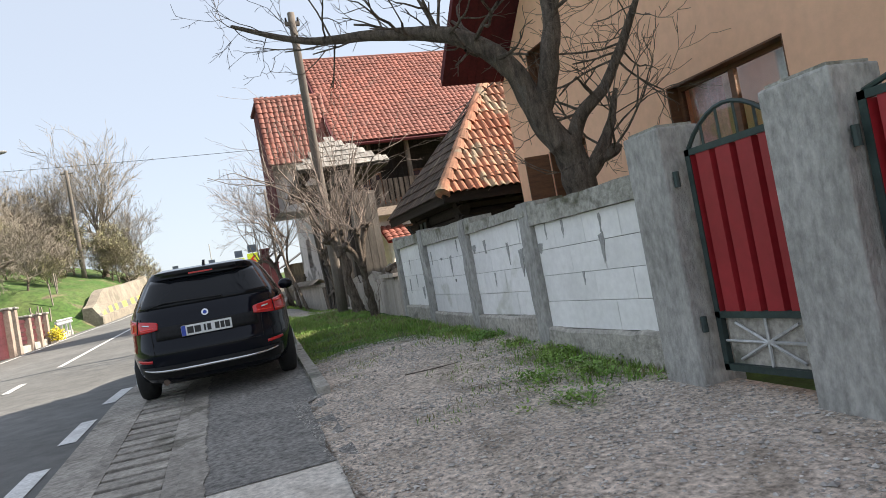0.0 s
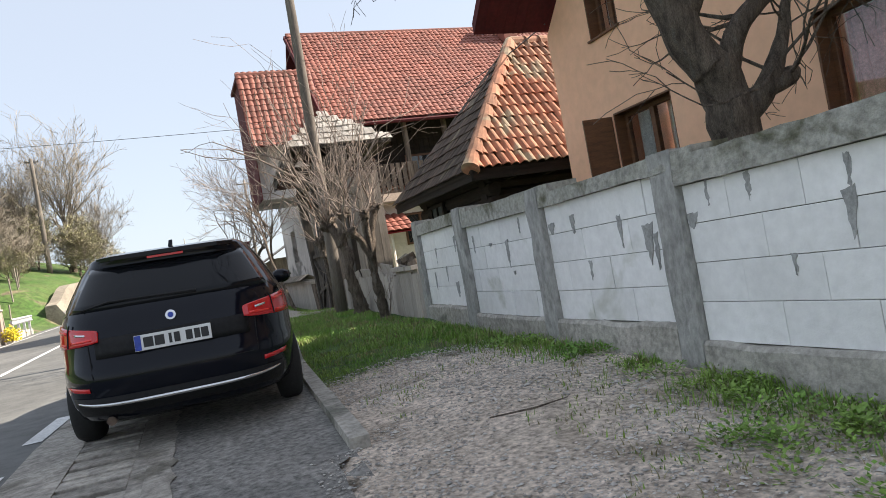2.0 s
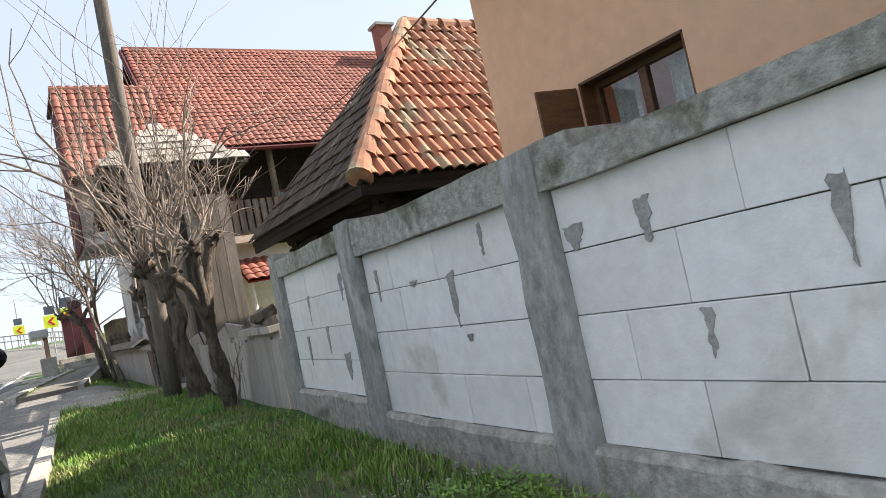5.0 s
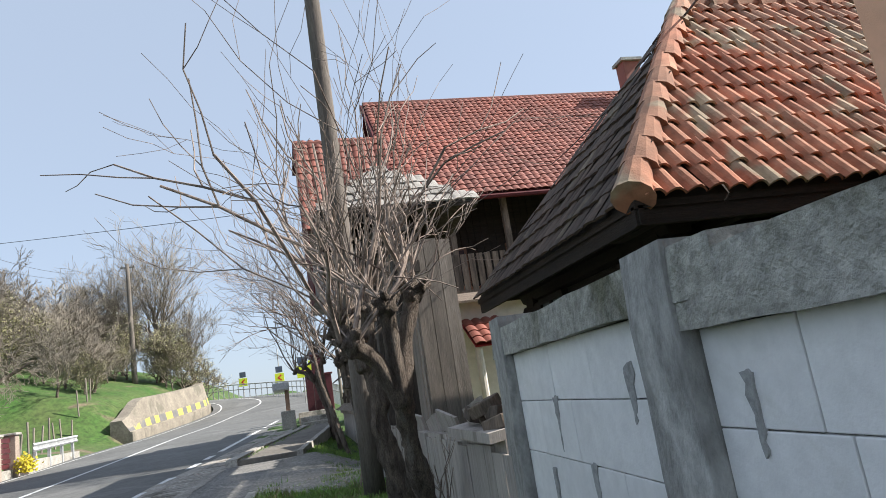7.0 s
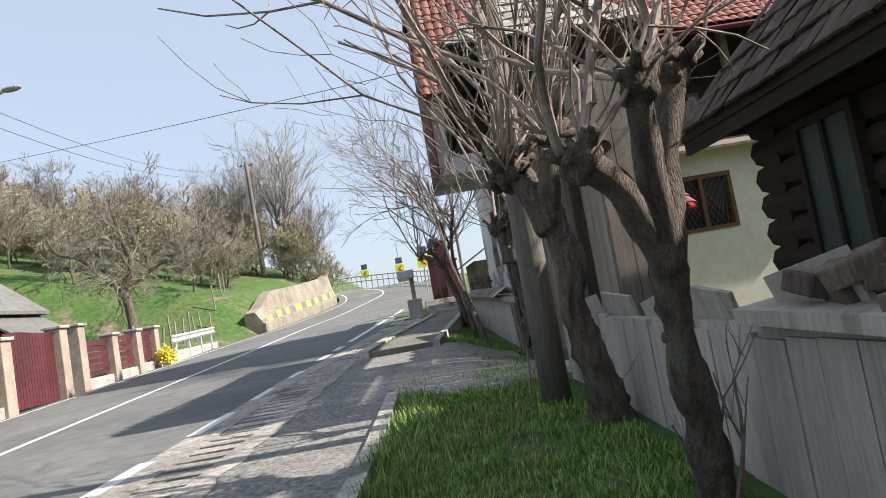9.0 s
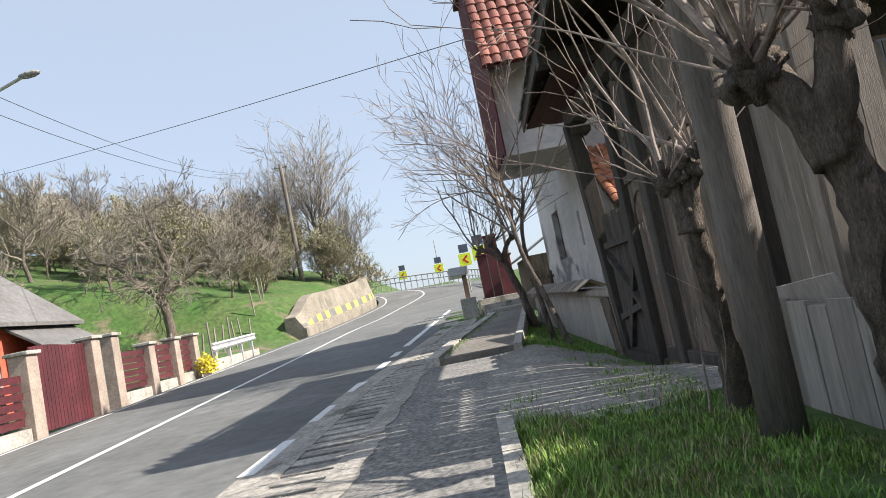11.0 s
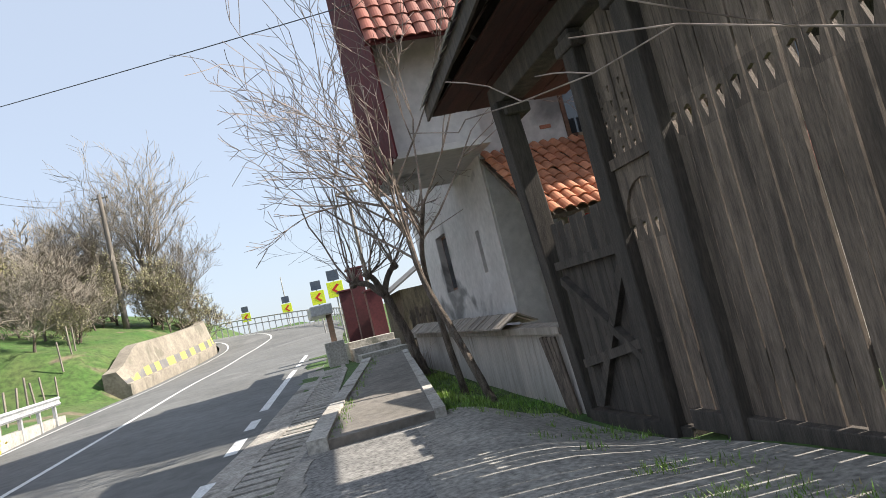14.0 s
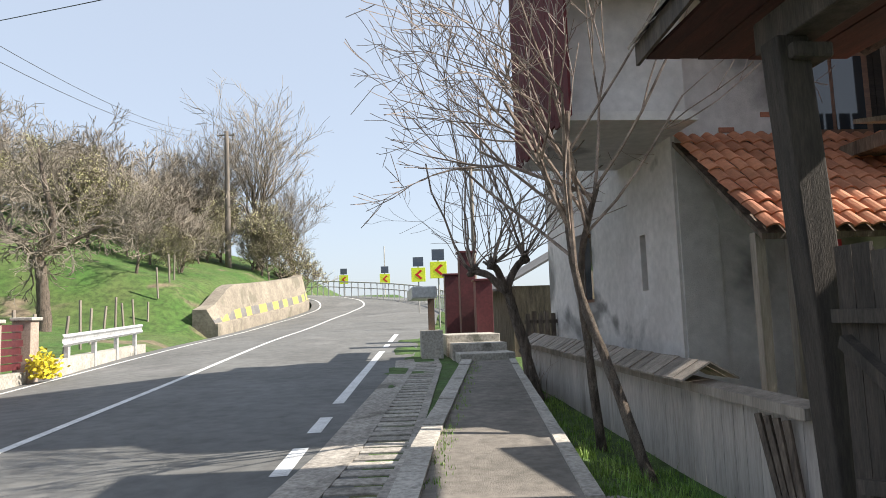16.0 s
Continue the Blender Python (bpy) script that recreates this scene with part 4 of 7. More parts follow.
car = thing("car", (0, 0, 0), "black estate car parked half on the gutter covers", "car")
bm = bmesh.new()
rings = []
for z, *_ in CAR_Z:
    rings.append([bm.verts.new(car_point(z, a)) for a in [i * 360 / 72 for i in range(72)]])
for r0, r1 in zip(rings, rings[1:]):
    for i in range(72):
        bm.faces.new((r0[i], r0[(i + 1) % 72], r1[(i + 1) % 72], r1[i]))
bm.faces.new(rings[0][::-1]), bm.faces.new(rings[-1])
body = part("body", bm, M["carpaint"], car, "glossy black bodywork", True)
car_patch("rear_window", 1.035, 1.345, -45, 45, M["carglass"], car, 0.004, label="dark tinted rear window")
for s in (-1, 1):
    for a0, a1 in ((66, 83), (84, 94), (95, 112)):
        car_patch("side_window", 1.05, 1.33, s * a0, s * a1, M["carglass"], car, 0.004)
    lamp = car_patch("tail_light", 0.82, 0.895, s * 15, s * 64, M["taillight"], car, 0.012, label="red tail light", skew=0.012, flare=0.1)
    car_patch("light_bar", 0.832, 0.848, s * 18, s * 34, M["lightbar"], lamp, 0.0145, 2, 6, skew=-0.01)
    car_patch("light_bar", 0.81, 0.828, s * 39, s * 60, M["lightbar"], lamp, 0.0145, 2, 6, skew=-0.006)
    car_patch("light_bar", 0.895, 0.915, s * 39, s * 58, M["lightbar"], lamp, 0.0145, 2, 6, skew=0.012)
    car_patch("lamp_strip", 0.868, 0.882, s * 22, s * 30, M["chrome"], lamp, 0.014, 2, 5, skew=0.01)
    bm = bmesh.new()
    tube(bm, [car_point(0.80 + 0.16 * k / 4, s * 36.5, 0.0145) for k in range(5)], 0.006, 5)
    part("lamp_seam", bm, M["carplastic"], lamp)
    car_patch("reflector", 0.475, 0.505, s * 23, s * 44, M["taillight"], car, 0.008, 2, 6, skew=0.012)
    bm = bmesh.new()
    bmesh.ops.create_uvsphere(bm, u_segments=14, v_segments=8, radius=0.12, matrix=pose(s * 0.98, 2.72, 1.04) @ Matrix.Diagonal((0.9, 0.6, 0.65, 1)))
    part("mirror", bm, M["carpaint"], car, smooth=True)
    for wy in (0.88, 3.4):
        bm = bmesh.new()
        prof = [(0.0, 0.20), (0.02, 0.285), (0.06, 0.31), (0.16, 0.31), (0.2, 0.285), (0.22, 0.2)]
        vr = [[bm.verts.new((s * (0.90 - d), wy + r * math.cos(2 * math.pi * k / 28), 0.31 + r * math.sin(2 * math.pi * k / 28))) for k in range(28)] for d, r in prof]
        for r0, r1 in zip(vr, vr[1:]):
            for k in range(28):
                bm.faces.new((r0[k], r0[(k + 1) % 28], r1[(k + 1) % 28], r1[k]))
        wheel = part("wheel", bm, M["rubber"], car, "black tyre on a grey alloy rim", True)
        bm = bmesh.new()
        for k in range(5):
            a = 2 * math.pi * k / 5
            tube(bm, [(s * 0.885, wy, 0.31), (s * 0.885, wy + 0.2 * math.cos(a), 0.31 + 0.2 * math.sin(a))], [0.05, 0.025], 6)
        part("rim", bm, M["rail"], wheel)
car_patch("valance", 0.24, 0.43, -40, 40, M["carplastic"], car, 0.008, 3, 20, "matt black lower bumper")
bm = bmesh.new()
pts = [car_point(0.375 + 0.03 * (abs(a) / 34) ** 2, a, 0.02) for a in range(-34, 35, 2)]
tube(bm, pts, [0.004 + 0.012 * (1 - abs(i / (len(pts) - 1) - 0.5) * 2) ** 0.5 for i in range(len(pts))], 8)
part("bumper_strip", bm, M["chrome"], car, "bright chrome bumper strip", True)
car_patch("tailgate_recess", 0.70, 0.84, -17, 17, M["carplastic"], car, 0.003, 3, 10)
pm = Matrix.Translation((0, car_point(0.77, 0).y - 0.02, 0.765)) @ Matrix.Rotation(radians(-8), 4, "X")
bm = bmesh.new()
box(bm, -0.26, 0.26, -0.006, 0.006, -0.056, 0.056, pm, 0.004)
plate = part("number_plate", bm, M["plate"], car, "white number plate with a blue edge")
bm = bmesh.new()
box(bm, -0.258, -0.215, -0.009, -0.006, -0.053, 0.053, pm)
part("blue_band", bm, M["plateblue"], plate)
for x0, w in ((-0.2, 0.065), (-0.125, 0.065), (-0.03, 0.02), (0.005, 0.04), (0.085, 0.045), (0.142, 0.04), (0.19, 0.05)):
    bm = bmesh.new()
    box(bm, x0, x0 + w, -0.009, -0.006, -0.035, 0.035, pm)
    part("plate_mark", bm, M["barblack"], plate)
bm = bmesh.new()
bmesh.ops.create_cone(bm, cap_ends=True, segments=24, radius1=0.04, radius2=0.036, depth=0.012, matrix=pose(0, car_point(0.925, 0).y - 0.008, 0.925, 75, 0, 0))
badge = part("badge", bm, M["chrome"], car, "round chrome badge")
bm = bmesh.new()
bmesh.ops.create_cone(bm, cap_ends=True, segments=24, radius1=0.02, radius2=0.02, depth=0.014, matrix=pose(0, car_point(0.925, 0).y - 0.011, 0.925, 75, 0, 0))
part("badge_disc", bm, M["plateblue"], badge)
bm = bmesh.new()
w0 = car_point(1.07, 2, 0.02)
tube(bm, [w0, car_point(1.085, -12, 0.024), car_point(1.05, -28, 0.02)], [0.016, 0.010, 0.006], 6)
part("wiper", bm, M["carplastic"], car)
bm = bmesh.new()
slab(bm, [car_point(1.39, -40), car_point(1.39, -20) + Vector((0, -0.06, 0)), car_point(1.39, 0) + Vector((0, -0.06, 0)), car_point(1.39, 20) + Vector((0, -0.06, 0)), car_point(1.39, 40), (0.45, 0.9, 1.43), (-0.45, 0.9, 1.43)], (0, 0, 0.03))
part("roof_spoiler", bm, M["carpaint"], car)
bm = bmesh.new()
box(bm, -0.13, 0.13, -0.012, 0.006, -0.008, 0.008, Matrix.Translation((0, car_point(1.38, 0).y - 0.055, 1.375)))
part("brake_light", bm, M["taillight"], car)
bm = bmesh.new()
slab(bm, [(-0.02, 0.95, 1.44), (-0.02, 1.12, 1.44), (-0.004, 1.0, 1.52)], (0.03, 0, 0))
part("aerial_fin", bm, M["carpaint"], car)
bm = bmesh.new()
tube(bm, [(-0.5, 0.07, 0.25), (-0.5, 0.35, 0.25)], 0.032, 14)
part("exhaust_pipe", bm, M["steelrust"], car)
bm = bmesh.new()
for a in (-19.5, 19.5):
    tube(bm, [car_point(0.56 + 0.24 * k / 6, a * (1 + 0.08 * k / 6), 0.001) for k in range(7)], 0.004, 4)
tube(bm, [car_point(0.56, a, 0.001) for a in range(-19, 20, 3)], 0.004, 4)
part("tailgate_seam", bm, M["carplastic"], car)
car.matrix_basis = pose(0.1, 7.9, base(7.9) + 0.015, 2.1, 0, -4.5) @ Matrix.Scale(0.97, 4)

# ---- bare trees ----


def grow(bm, p, d, r, L, depth, rng, n=5, bend=0.25, up=0.15, split=(2, 3), shrink=0.68, knob=0.0, min_r=0.003):
    """A limb and all that grows from it."""
    seg = 4 if depth > 1 else 3
    pts, rad = [p.copy()], [r]
    q, v = p.copy(), d.normalized()
    for i in range(seg):
        v = (v + Vector((rng.gauss(0, bend), rng.gauss(0, bend), rng.gauss(0, bend) + up)) * 0.5).normalized()
        q = q + v * (L / seg)
        pts.append(q.copy())
        rad.append(max(min_r, r * (1 - 0.38 * (i + 1) / seg)))
    tube(bm, pts, rad, n if depth > 1 else max(3, n - 2), False)
    if depth <= 0:
        return
    k = rng.randint(*split)
    for i in range(k):
        j = rng.randint(max(1, seg - 2), seg)
        a = pts[j]
        side = v.cross(Vector((rng.gauss(0, 1), rng.gauss(0, 1), rng.gauss(0, 1)))).normalized()
        w = (v + side * rng.uniform(0.35, 0.95)).normalized()
        grow(bm, a, w, max(min_r, rad[j] * rng.uniform(0.6, 0.85)), L * rng.uniform(shrink - 0.12, shrink + 0.12), depth - 1, rng, n, bend, up, split, shrink, 0, min_r)


def knobby(bm, pts, radii, rng, n=18, rough=0.12):
    """A gnarled stem: a smooth bent tube with bulges and long ridges of bark."""
    V = [Vector(p) for p in pts]
    P, Rr = [], []
    off = Vector((rng.uniform(0, 9), rng.uniform(0, 9), 0))
    for i in range(len(V) - 1):
        p0, p1, p2, p3 = V[max(i - 1, 0)], V[i], V[i + 1], V[min(i + 2, len(V) - 1)]
        for k in range(7):
            t = k / 7
            q = 0.5 * ((2 * p1) + (p2 - p0) * t + (2 * p0 - 5 * p1 + 4 * p2 - p3) * t * t + (3 * p1 - p0 - 3 * p2 + p3) * t ** 3)
            r = radii[i] + (radii[i + 1] - radii[i]) * t
            P.append(q + Vector((noise.noise(q * 5 + off), noise.noise(q * 5 - off), 0)) * r * 0.25)
            Rr.append(r * (1 + rough * 1.6 * noise.noise(q * 8 + off)))
    P.append(V[-1]), Rr.append(radii[-1])
    k = len(bm.verts)
    tube(bm, P, Rr, n, True)
    bm.verts.ensure_lookup_table()
    mean = sum(radii) / len(radii)
    for v in bm.verts[k:]:
        c = v.co
        v.co = c + Vector((noise.noise((c.x * 26, c.y * 26, c.z * 4)), noise.noise((c.x * 26 + 5, c.y * 26, c.z * 4)), 0)) * mean * rough * 1.5


def knot(bm, p, r, rng):
    k = len(bm.verts)
    bmesh.ops.create_icosphere(bm, subdivisions=2, radius=r, matrix=Matrix.Translation(p))
    bm.verts.ensure_lookup_table()
    for v in bm.verts[k:]:
        v.co += (v.co - Vector(p)).normalized() * noise.noise(v.co * 22) * r * 0.8


def pollard(seed, base_at, stem, radii, heads, shoots, length, label, r0=0.018, spread=0.5, lean=(0, 0), depth=2, suckers=5):
    """A cut-back street tree: gnarled trunk, knotty heads, whips of young shoots."""
    rng = random.Random(seed)
    t = thing("tree", base_at, label, "tree", "pollarded trees")
    bm = bmesh.new()
    knobby(bm, stem, radii, rng, 26, 0.2)
    for h in heads:
        top = Vector(stem[-1])
        knobby(bm, [top - Vector((0, 0, 0.15)), (top + Vector(h)) / 2 + Vector((0, 0, 0.02)), h], [radii[-1] * 0.9, radii[-1] * 0.75, radii[-1] * 0.7], rng, 8)
        knot(bm, h, radii[-1] * 0.95, rng)
        for _ in range(6):
            knot(bm, Vector(h) + Vector((rng.gauss(0, 1), rng.gauss(0, 1), rng.gauss(0, 0.8))).normalized() * radii[-1] * 0.75, radii[-1] * rng.uniform(0.4, 0.65), rng)
    for h in heads:
        for _ in range(6):
            d = Vector((rng.gauss(0, 0.7), rng.gauss(0, 0.7), rng.uniform(0.1, 1))).normalized()
            tube(bm, [Vector(h), Vector(h) + d * radii[-1] * 1.3, Vector(h) + d * radii[-1] * rng.uniform(1.6, 2.2)], [radii[-1] * 0.5, radii[-1] * 0.32, radii[-1] * 0.26], 6)
    for i in range(len(stem) - 1):
        for _ in range(5):
            q = Vector(stem[i]).lerp(Vector(stem[i + 1]), rng.random())
            q += Vector((rng.uniform(-1, 1), rng.uniform(-1, 0.5), 0)).normalized() * radii[i] * 0.6
            knot(bm, q, radii[i] * rng.uniform(0.25, 0.42), rng)
    part("trunk", bm, M["bark"], t, "gnarled knotty trunk", True)
    bm = bmesh.new()
    for h in heads:
        for i in range(shoots):
            d = Vector((rng.gauss(lean[0], spread), rng.gauss(lean[1], spread), rng.uniform(0.45, 1.3)))
            p = Vector(h) + d.normalized() * radii[-1] * 0.5 + Vector((rng.gauss(0, 0.02), rng.gauss(0, 0.02), 0))
            grow(bm, p, d, r0 * (rng.uniform(0.3, 0.6) if i % 6 else 1.15), length * rng.uniform(0.35, 1.0), depth, rng, 7, 0.38, 0.14, (1, 3), 0.62, min_r=0.0026)
    for _ in range(suckers):
        q = Vector(stem[0]) + Vector((rng.gauss(0, 0.09), rng.gauss(0, 0.09), 0.05))
        grow(bm, q, Vector((rng.gauss(0, 0.25), rng.gauss(0, 0.25), 1)), rng.uniform(0.004, 0.011), rng.uniform(0.25, 0.6), 2, rng, 5, 0.2, 0.2, (1, 2), 0.6, min_r=0.0026)
    part("crown", bm, M["twig"], t, "bare pale shoots")
    return t


gz = lambda x, y: land(x, y) - 0.05
pollard(1, (3.15, 13.2, gz(3.15, 13.2)), [(3.15, 13.2, gz(3.1, 13.2)), (3.1, 13.08, 1.0), (3.02, 12.92, 1.45), (2.97, 12.78, 1.8)], [0.088, 0.068, 0.066, 0.075], [(2.68, 12.6, 2.05), (3.17, 12.86, 2.38), (2.93, 12.62, 2.3)], 9, 1.2, "pollarded tree with a forked knotty head beside the plank fence", 0.016)
pollard(2, (3.18, 14.75, gz(3.1, 14.7)), [(3.2, 14.77, gz(3.1, 14.7)), (3.14, 14.68, 1.05), (3.04, 14.6, 1.45), (3.06, 14.58, 1.8), (2.97, 14.56, 2.15)], [0.15, 0.105, 0.085, 0.09, 0.095], [(2.76, 14.62, 2.38), (3.06, 14.48, 2.52), (2.88, 14.85, 2.5)], 15, 2.3, "gnarled pollarded tree with many long whips", 0.018, 0.36, (-0.08, 0.1))
pollard(3, (3.12, 16.42, gz(3.1, 16.4)), [(3.13, 16.42, gz(3.1, 16.4)), (3.08, 16.26, 1.2), (2.98, 16.06, 1.8), (2.92, 15.98, 2.05)], [0.085, 0.066, 0.06, 0.07], [(2.85, 15.99, 2.2), (3.02, 15.9, 2.26)], 9, 1.25, "slender pollarded tree in front of the wooden gate", 0.013, 0.5, (-0.05, 0.25))
pollard(4, (3.4, 28.2, gz(3.4, 28.2)), [(3.45, 28.2, gz(3.4, 28.2)), (3.3, 28.2, 1.7), (3.1, 28.1, 2.4), (3.0, 28.0, 2.75)], [0.11, 0.085, 0.075, 0.075], [(2.75, 27.7, 3.0), (3.3, 27.9, 3.1), (2.5, 28.2, 2.95)], 15, 2.4, "dark pollarded tree beside the raised footway", 0.018, 0.7)


def open_tree(seed, at, stems, label, r=0.05, length=1.9, spread=0.6, depth=4, lean=(-0.25, 0)):
    rng = random.Random(seed)
    t = thing("tree", at, label, "tree", "young trees")
    bt, bc = bmesh.new(), bmesh.new()
    for pts, rad in stems:
        knobby(bt, pts, rad, rng, 8, 0.07)
        top, below = Vector(pts[-1]), Vector(pts[-2])
        for i in range(8):
            k = rng.uniform(0.0, 1)
            p = below.lerp(top, k)
            d = Vector((rng.gauss(lean[0], spread), rng.gauss(lean[1], spread), rng.uniform(0.35, 1.0)))
            grow(bc, p, d, rad[-1] * rng.uniform(0.5, 0.85), length * rng.uniform(0.6, 1), depth, rng, 5, 0.15, 0.05, (2, 3), 0.68, min_r=0.004)
    part("trunk", bt, M["bark"], t, "smooth grey-brown stems", True)
    part("crown", bc, M["twig"], t, "fine bare twigs")
    return t


open_tree(11, (3.35, 23.6, gz(3.35, 23.6)), [([(3.4, 23.55, gz(3.4, 23.5)), (3.15, 23.8, 1.7), (2.95, 24.0, 2.5), (2.9, 24.1, 3.3)], [0.06, 0.05, 0.042, 0.032]),
                                            ([(3.3, 24.6, gz(3.3, 24.6)), (3.15, 24.4, 1.8), (3.05, 24.2, 2.7), (3.2, 24.0, 3.5)], [0.055, 0.045, 0.036, 0.028])], "two-stemmed young tree with wide bare branches", 0.05, 1.75, 0.55, 4, (-0.4, -0.05))

# walnut tree behind the wall
rng = random.Random(21)
walnut = thing("walnut_tree", (3.9, 6.3, gz(3.9, 6.3)), "old bare walnut tree leaning over the block wall", "tree")
bt, bc = bmesh.new(), bmesh.new()
knobby(bt, [(3.9, 6.3, gz(3.9, 6.3)), (3.88, 6.3, 1.6), (3.82, 6.28, 2.1), (3.7, 6.25, 2.4)], [0.21, 0.17, 0.16, 0.15], rng, 14, 0.05)
limbs = [([(3.7, 6.25, 2.35), (3.5, 6.3, 2.75), (3.3, 6.35, 3.25), (2.9, 6.6, 3.65), (2.3, 7.1, 3.9), (1.6, 7.7, 4.1), (0.9, 8.2, 4.5)], [0.14, 0.125, 0.11, 0.09, 0.065, 0.04, 0.02]),
         ([(3.55, 6.3, 2.7), (3.65, 6.1, 3.2), (3.75, 6.1, 3.8), (3.6, 6.1, 4.8)], [0.11, 0.1, 0.08, 0.05]),
         ([(3.78, 6.25, 2.25), (3.9, 6.15, 2.6), (4.22, 6.1, 2.88), (4.5, 6.0, 3.35), (4.65, 5.85, 3.75)], [0.09, 0.07, 0.06, 0.045, 0.025]),
         ([(3.84, 6.24, 1.95), (4.02, 6.1, 2.2), (4.2, 6.08, 2.5), (4.32, 6.08, 2.83)], [0.09, 0.075, 0.045, 0.025]),
         ([(3.98, 6.1, 2.15), (4.14, 6.05, 2.2), (4.18, 6.03, 2.26)], [0.07, 0.06, 0.045])]
for pts, rad in limbs:
    knobby(bt, pts, rad, rng, 9, 0.06)
    for i in range(1, len(pts)):
        for _ in range(6 if i > 2 else 3 if i == 2 and len(pts) < 6 else 0):
            p = Vector(pts[i - 1]).lerp(Vector(pts[i]), rng.random())
            d = Vector((rng.gauss(-0.3, 0.6), rng.gauss(0, 0.7), rng.gauss(0.25, 0.5)))
            grow(bc, p, d, rad[i] * 0.3, 0.8 * rng.uniform(0.5, 1.1), 3, rng, 5, 0.32, 0.05, (2, 2), 0.66, min_r=0.0028)
part("trunk", bt, M["bark"], walnut, "thick dark fissured trunk and limbs", True)
part("crown", bc, M["bark"], walnut, "crooked bare twigs")

# ---- poles and cables ----


def utility_pole(at, top, r0, r1, label, mtl="greywood", arm=0.5):
    t = thing("utility_pole", at, label, "utility pole", "utility poles")
    bm = bmesh.new()
    a, b = Vector(at), Vector(top)
    tube(bm, [a.lerp(b, k / 6) for k in range(7)], [r0 + (r1 - r0) * k / 6 for k in range(7)], 12)
    part("pole", bm, M[mtl], t, smooth=True)
    bm = bmesh.new()
    d = b - Vector((0, 0, 0.25))
    box(bm, d.x - arm, d.x + arm, d.y - 0.04, d.y + 0.04, d.z - 0.04, d.z + 0.04)
    part("crossarm", bm, M[mtl], t)
    for s in (-arm * 0.84, 0.0, arm * 0.84):
        bm = bmesh.new()
        tube(bm, [(d.x + s, d.y, d.z), (d.x + s, d.y, d.z + 0.14)], [0.03, 0.02], 6)
        part("insulator", bm, M["carplastic"], t)
    return t


utility_pole((3.02, 15.62, gz(3, 15.6)), (2.95, 15.3, 7.6), 0.115, 0.08, "weathered wooden utility pole among the pollarded trees", "polewood", 0.16)
utility_pole((-8.4, 62, land(-8.4, 62) - 0.2), (-8.5, 62, 14.75), 0.2, 0.13, "dark wooden utility pole above the retaining wall", "polewood")
utility_pole((4.9, 44.5, base(44.5) - 0.2), (4.9, 44.5, 8.4), 0.09, 0.07, "slim grey pole behind the maroon pillars")


def cable(name, a, b, sag, r=0.012, label="thin black overhead cable"):
    bm = bmesh.new()
    a, b = Vector(a), Vector(b)
    tube(bm, [a.lerp(b, k / 24) - Vector((0, 0, sag * 4 * (k / 24) * (1 - k / 24))) for k in range(25)], r, 5)
    return tagged(part(name, bm, M["cable"]), label, "cable", "overhead cables")


cable("cable", (2.9, 24.2, 6.55), (-31, 49.2, 13.6), 0.3, 0.0085)
cable("cable", (-8.7, 62, 14.8), (-6.45, 23.9, 7.6), 1.2, 0.008)
cable("cable", (-8.3, 62, 14.7), (-6.45, 23.9, 7.2), 1.3, 0.008)
cable("cable", (5.75, 11.25, 4.6), (9.5, 24, 7.1), 0.15, 0.012, "black service cable between the houses")

# ---- plank fence between the block wall and the wooden gate ----
FX = 3.38
rf_ = random.Random(31)
fence = thing("plank_fence", (FX, 13.6, 0.6), "old grey plank fence with leaning boards on top", "fence")
y = 11.9
while y < 16.5:
    w = rf_.uniform(0.16, 0.24)
    bm = bmesh.new()
    top = 1.30 + 0.02 * (y - 11) + rf_.uniform(-0.03, 0.02)
    box(bm, FX, FX + 0.025, y, y + w - 0.008, gz(FX, y), top, Matrix.Translation((rf_.uniform(0, 0.012), 0, 0)))
    part("plank", bm, M["palewood"], fence)
    y += w
for z in (1.28, 0.95):
    bm = bmesh.new()
    box(bm, FX + 0.03, FX + 0.1, 12.05, 16.5, z, z + 0.09)
    part("rail", bm, M["palewood"], fence)
bm = bmesh.new()
slab(bm, [(FX - 0.06, 12.05, 1.36), (FX - 0.06, 13.1, 1.38), (FX + 0.12, 13.1, 1.40), (FX + 0.12, 12.05, 1.38)], (0, 0, 0.06))
part("top_board", bm, M["palewood"], fence, "thick grey board laid on the fence")
for k, (y0, z0, w, h, a) in enumerate(((12.42, 1.36, 0.55, 0.34, -8), (13.4, 1.38, 0.6, 0.18, 7), (14.1, 1.4, 0.5, 0.2, -9), (14.8, 1.4, 0.6, 0.17, 4), (15.6, 1.42, 0.7, 0.18, -5))):
    bm = bmesh.new()
    box(bm, -0.012, 0.012, 0, w, 0, h, pose(FX + 0.12, y0, z0 - 0.06, a, -14, 0))
    part("leaning_board", bm, M["palewood"], fence)
bm = bmesh.new()
for i in range(5):
    box(bm, -0.06, 0.06, -0.1, 0.1, -0.04, 0.04, pose(FX + 0.06 + 0.05 * (i % 2), 12.2 + i * 0.13, 1.46 + 0.05 * (i % 3), rf_.uniform(-20, 20), rf_.uniform(-20, 20), rf_.uniform(-40, 40)), 0.01)
part("scrap_wood", bm, M["darkwood"], fence)

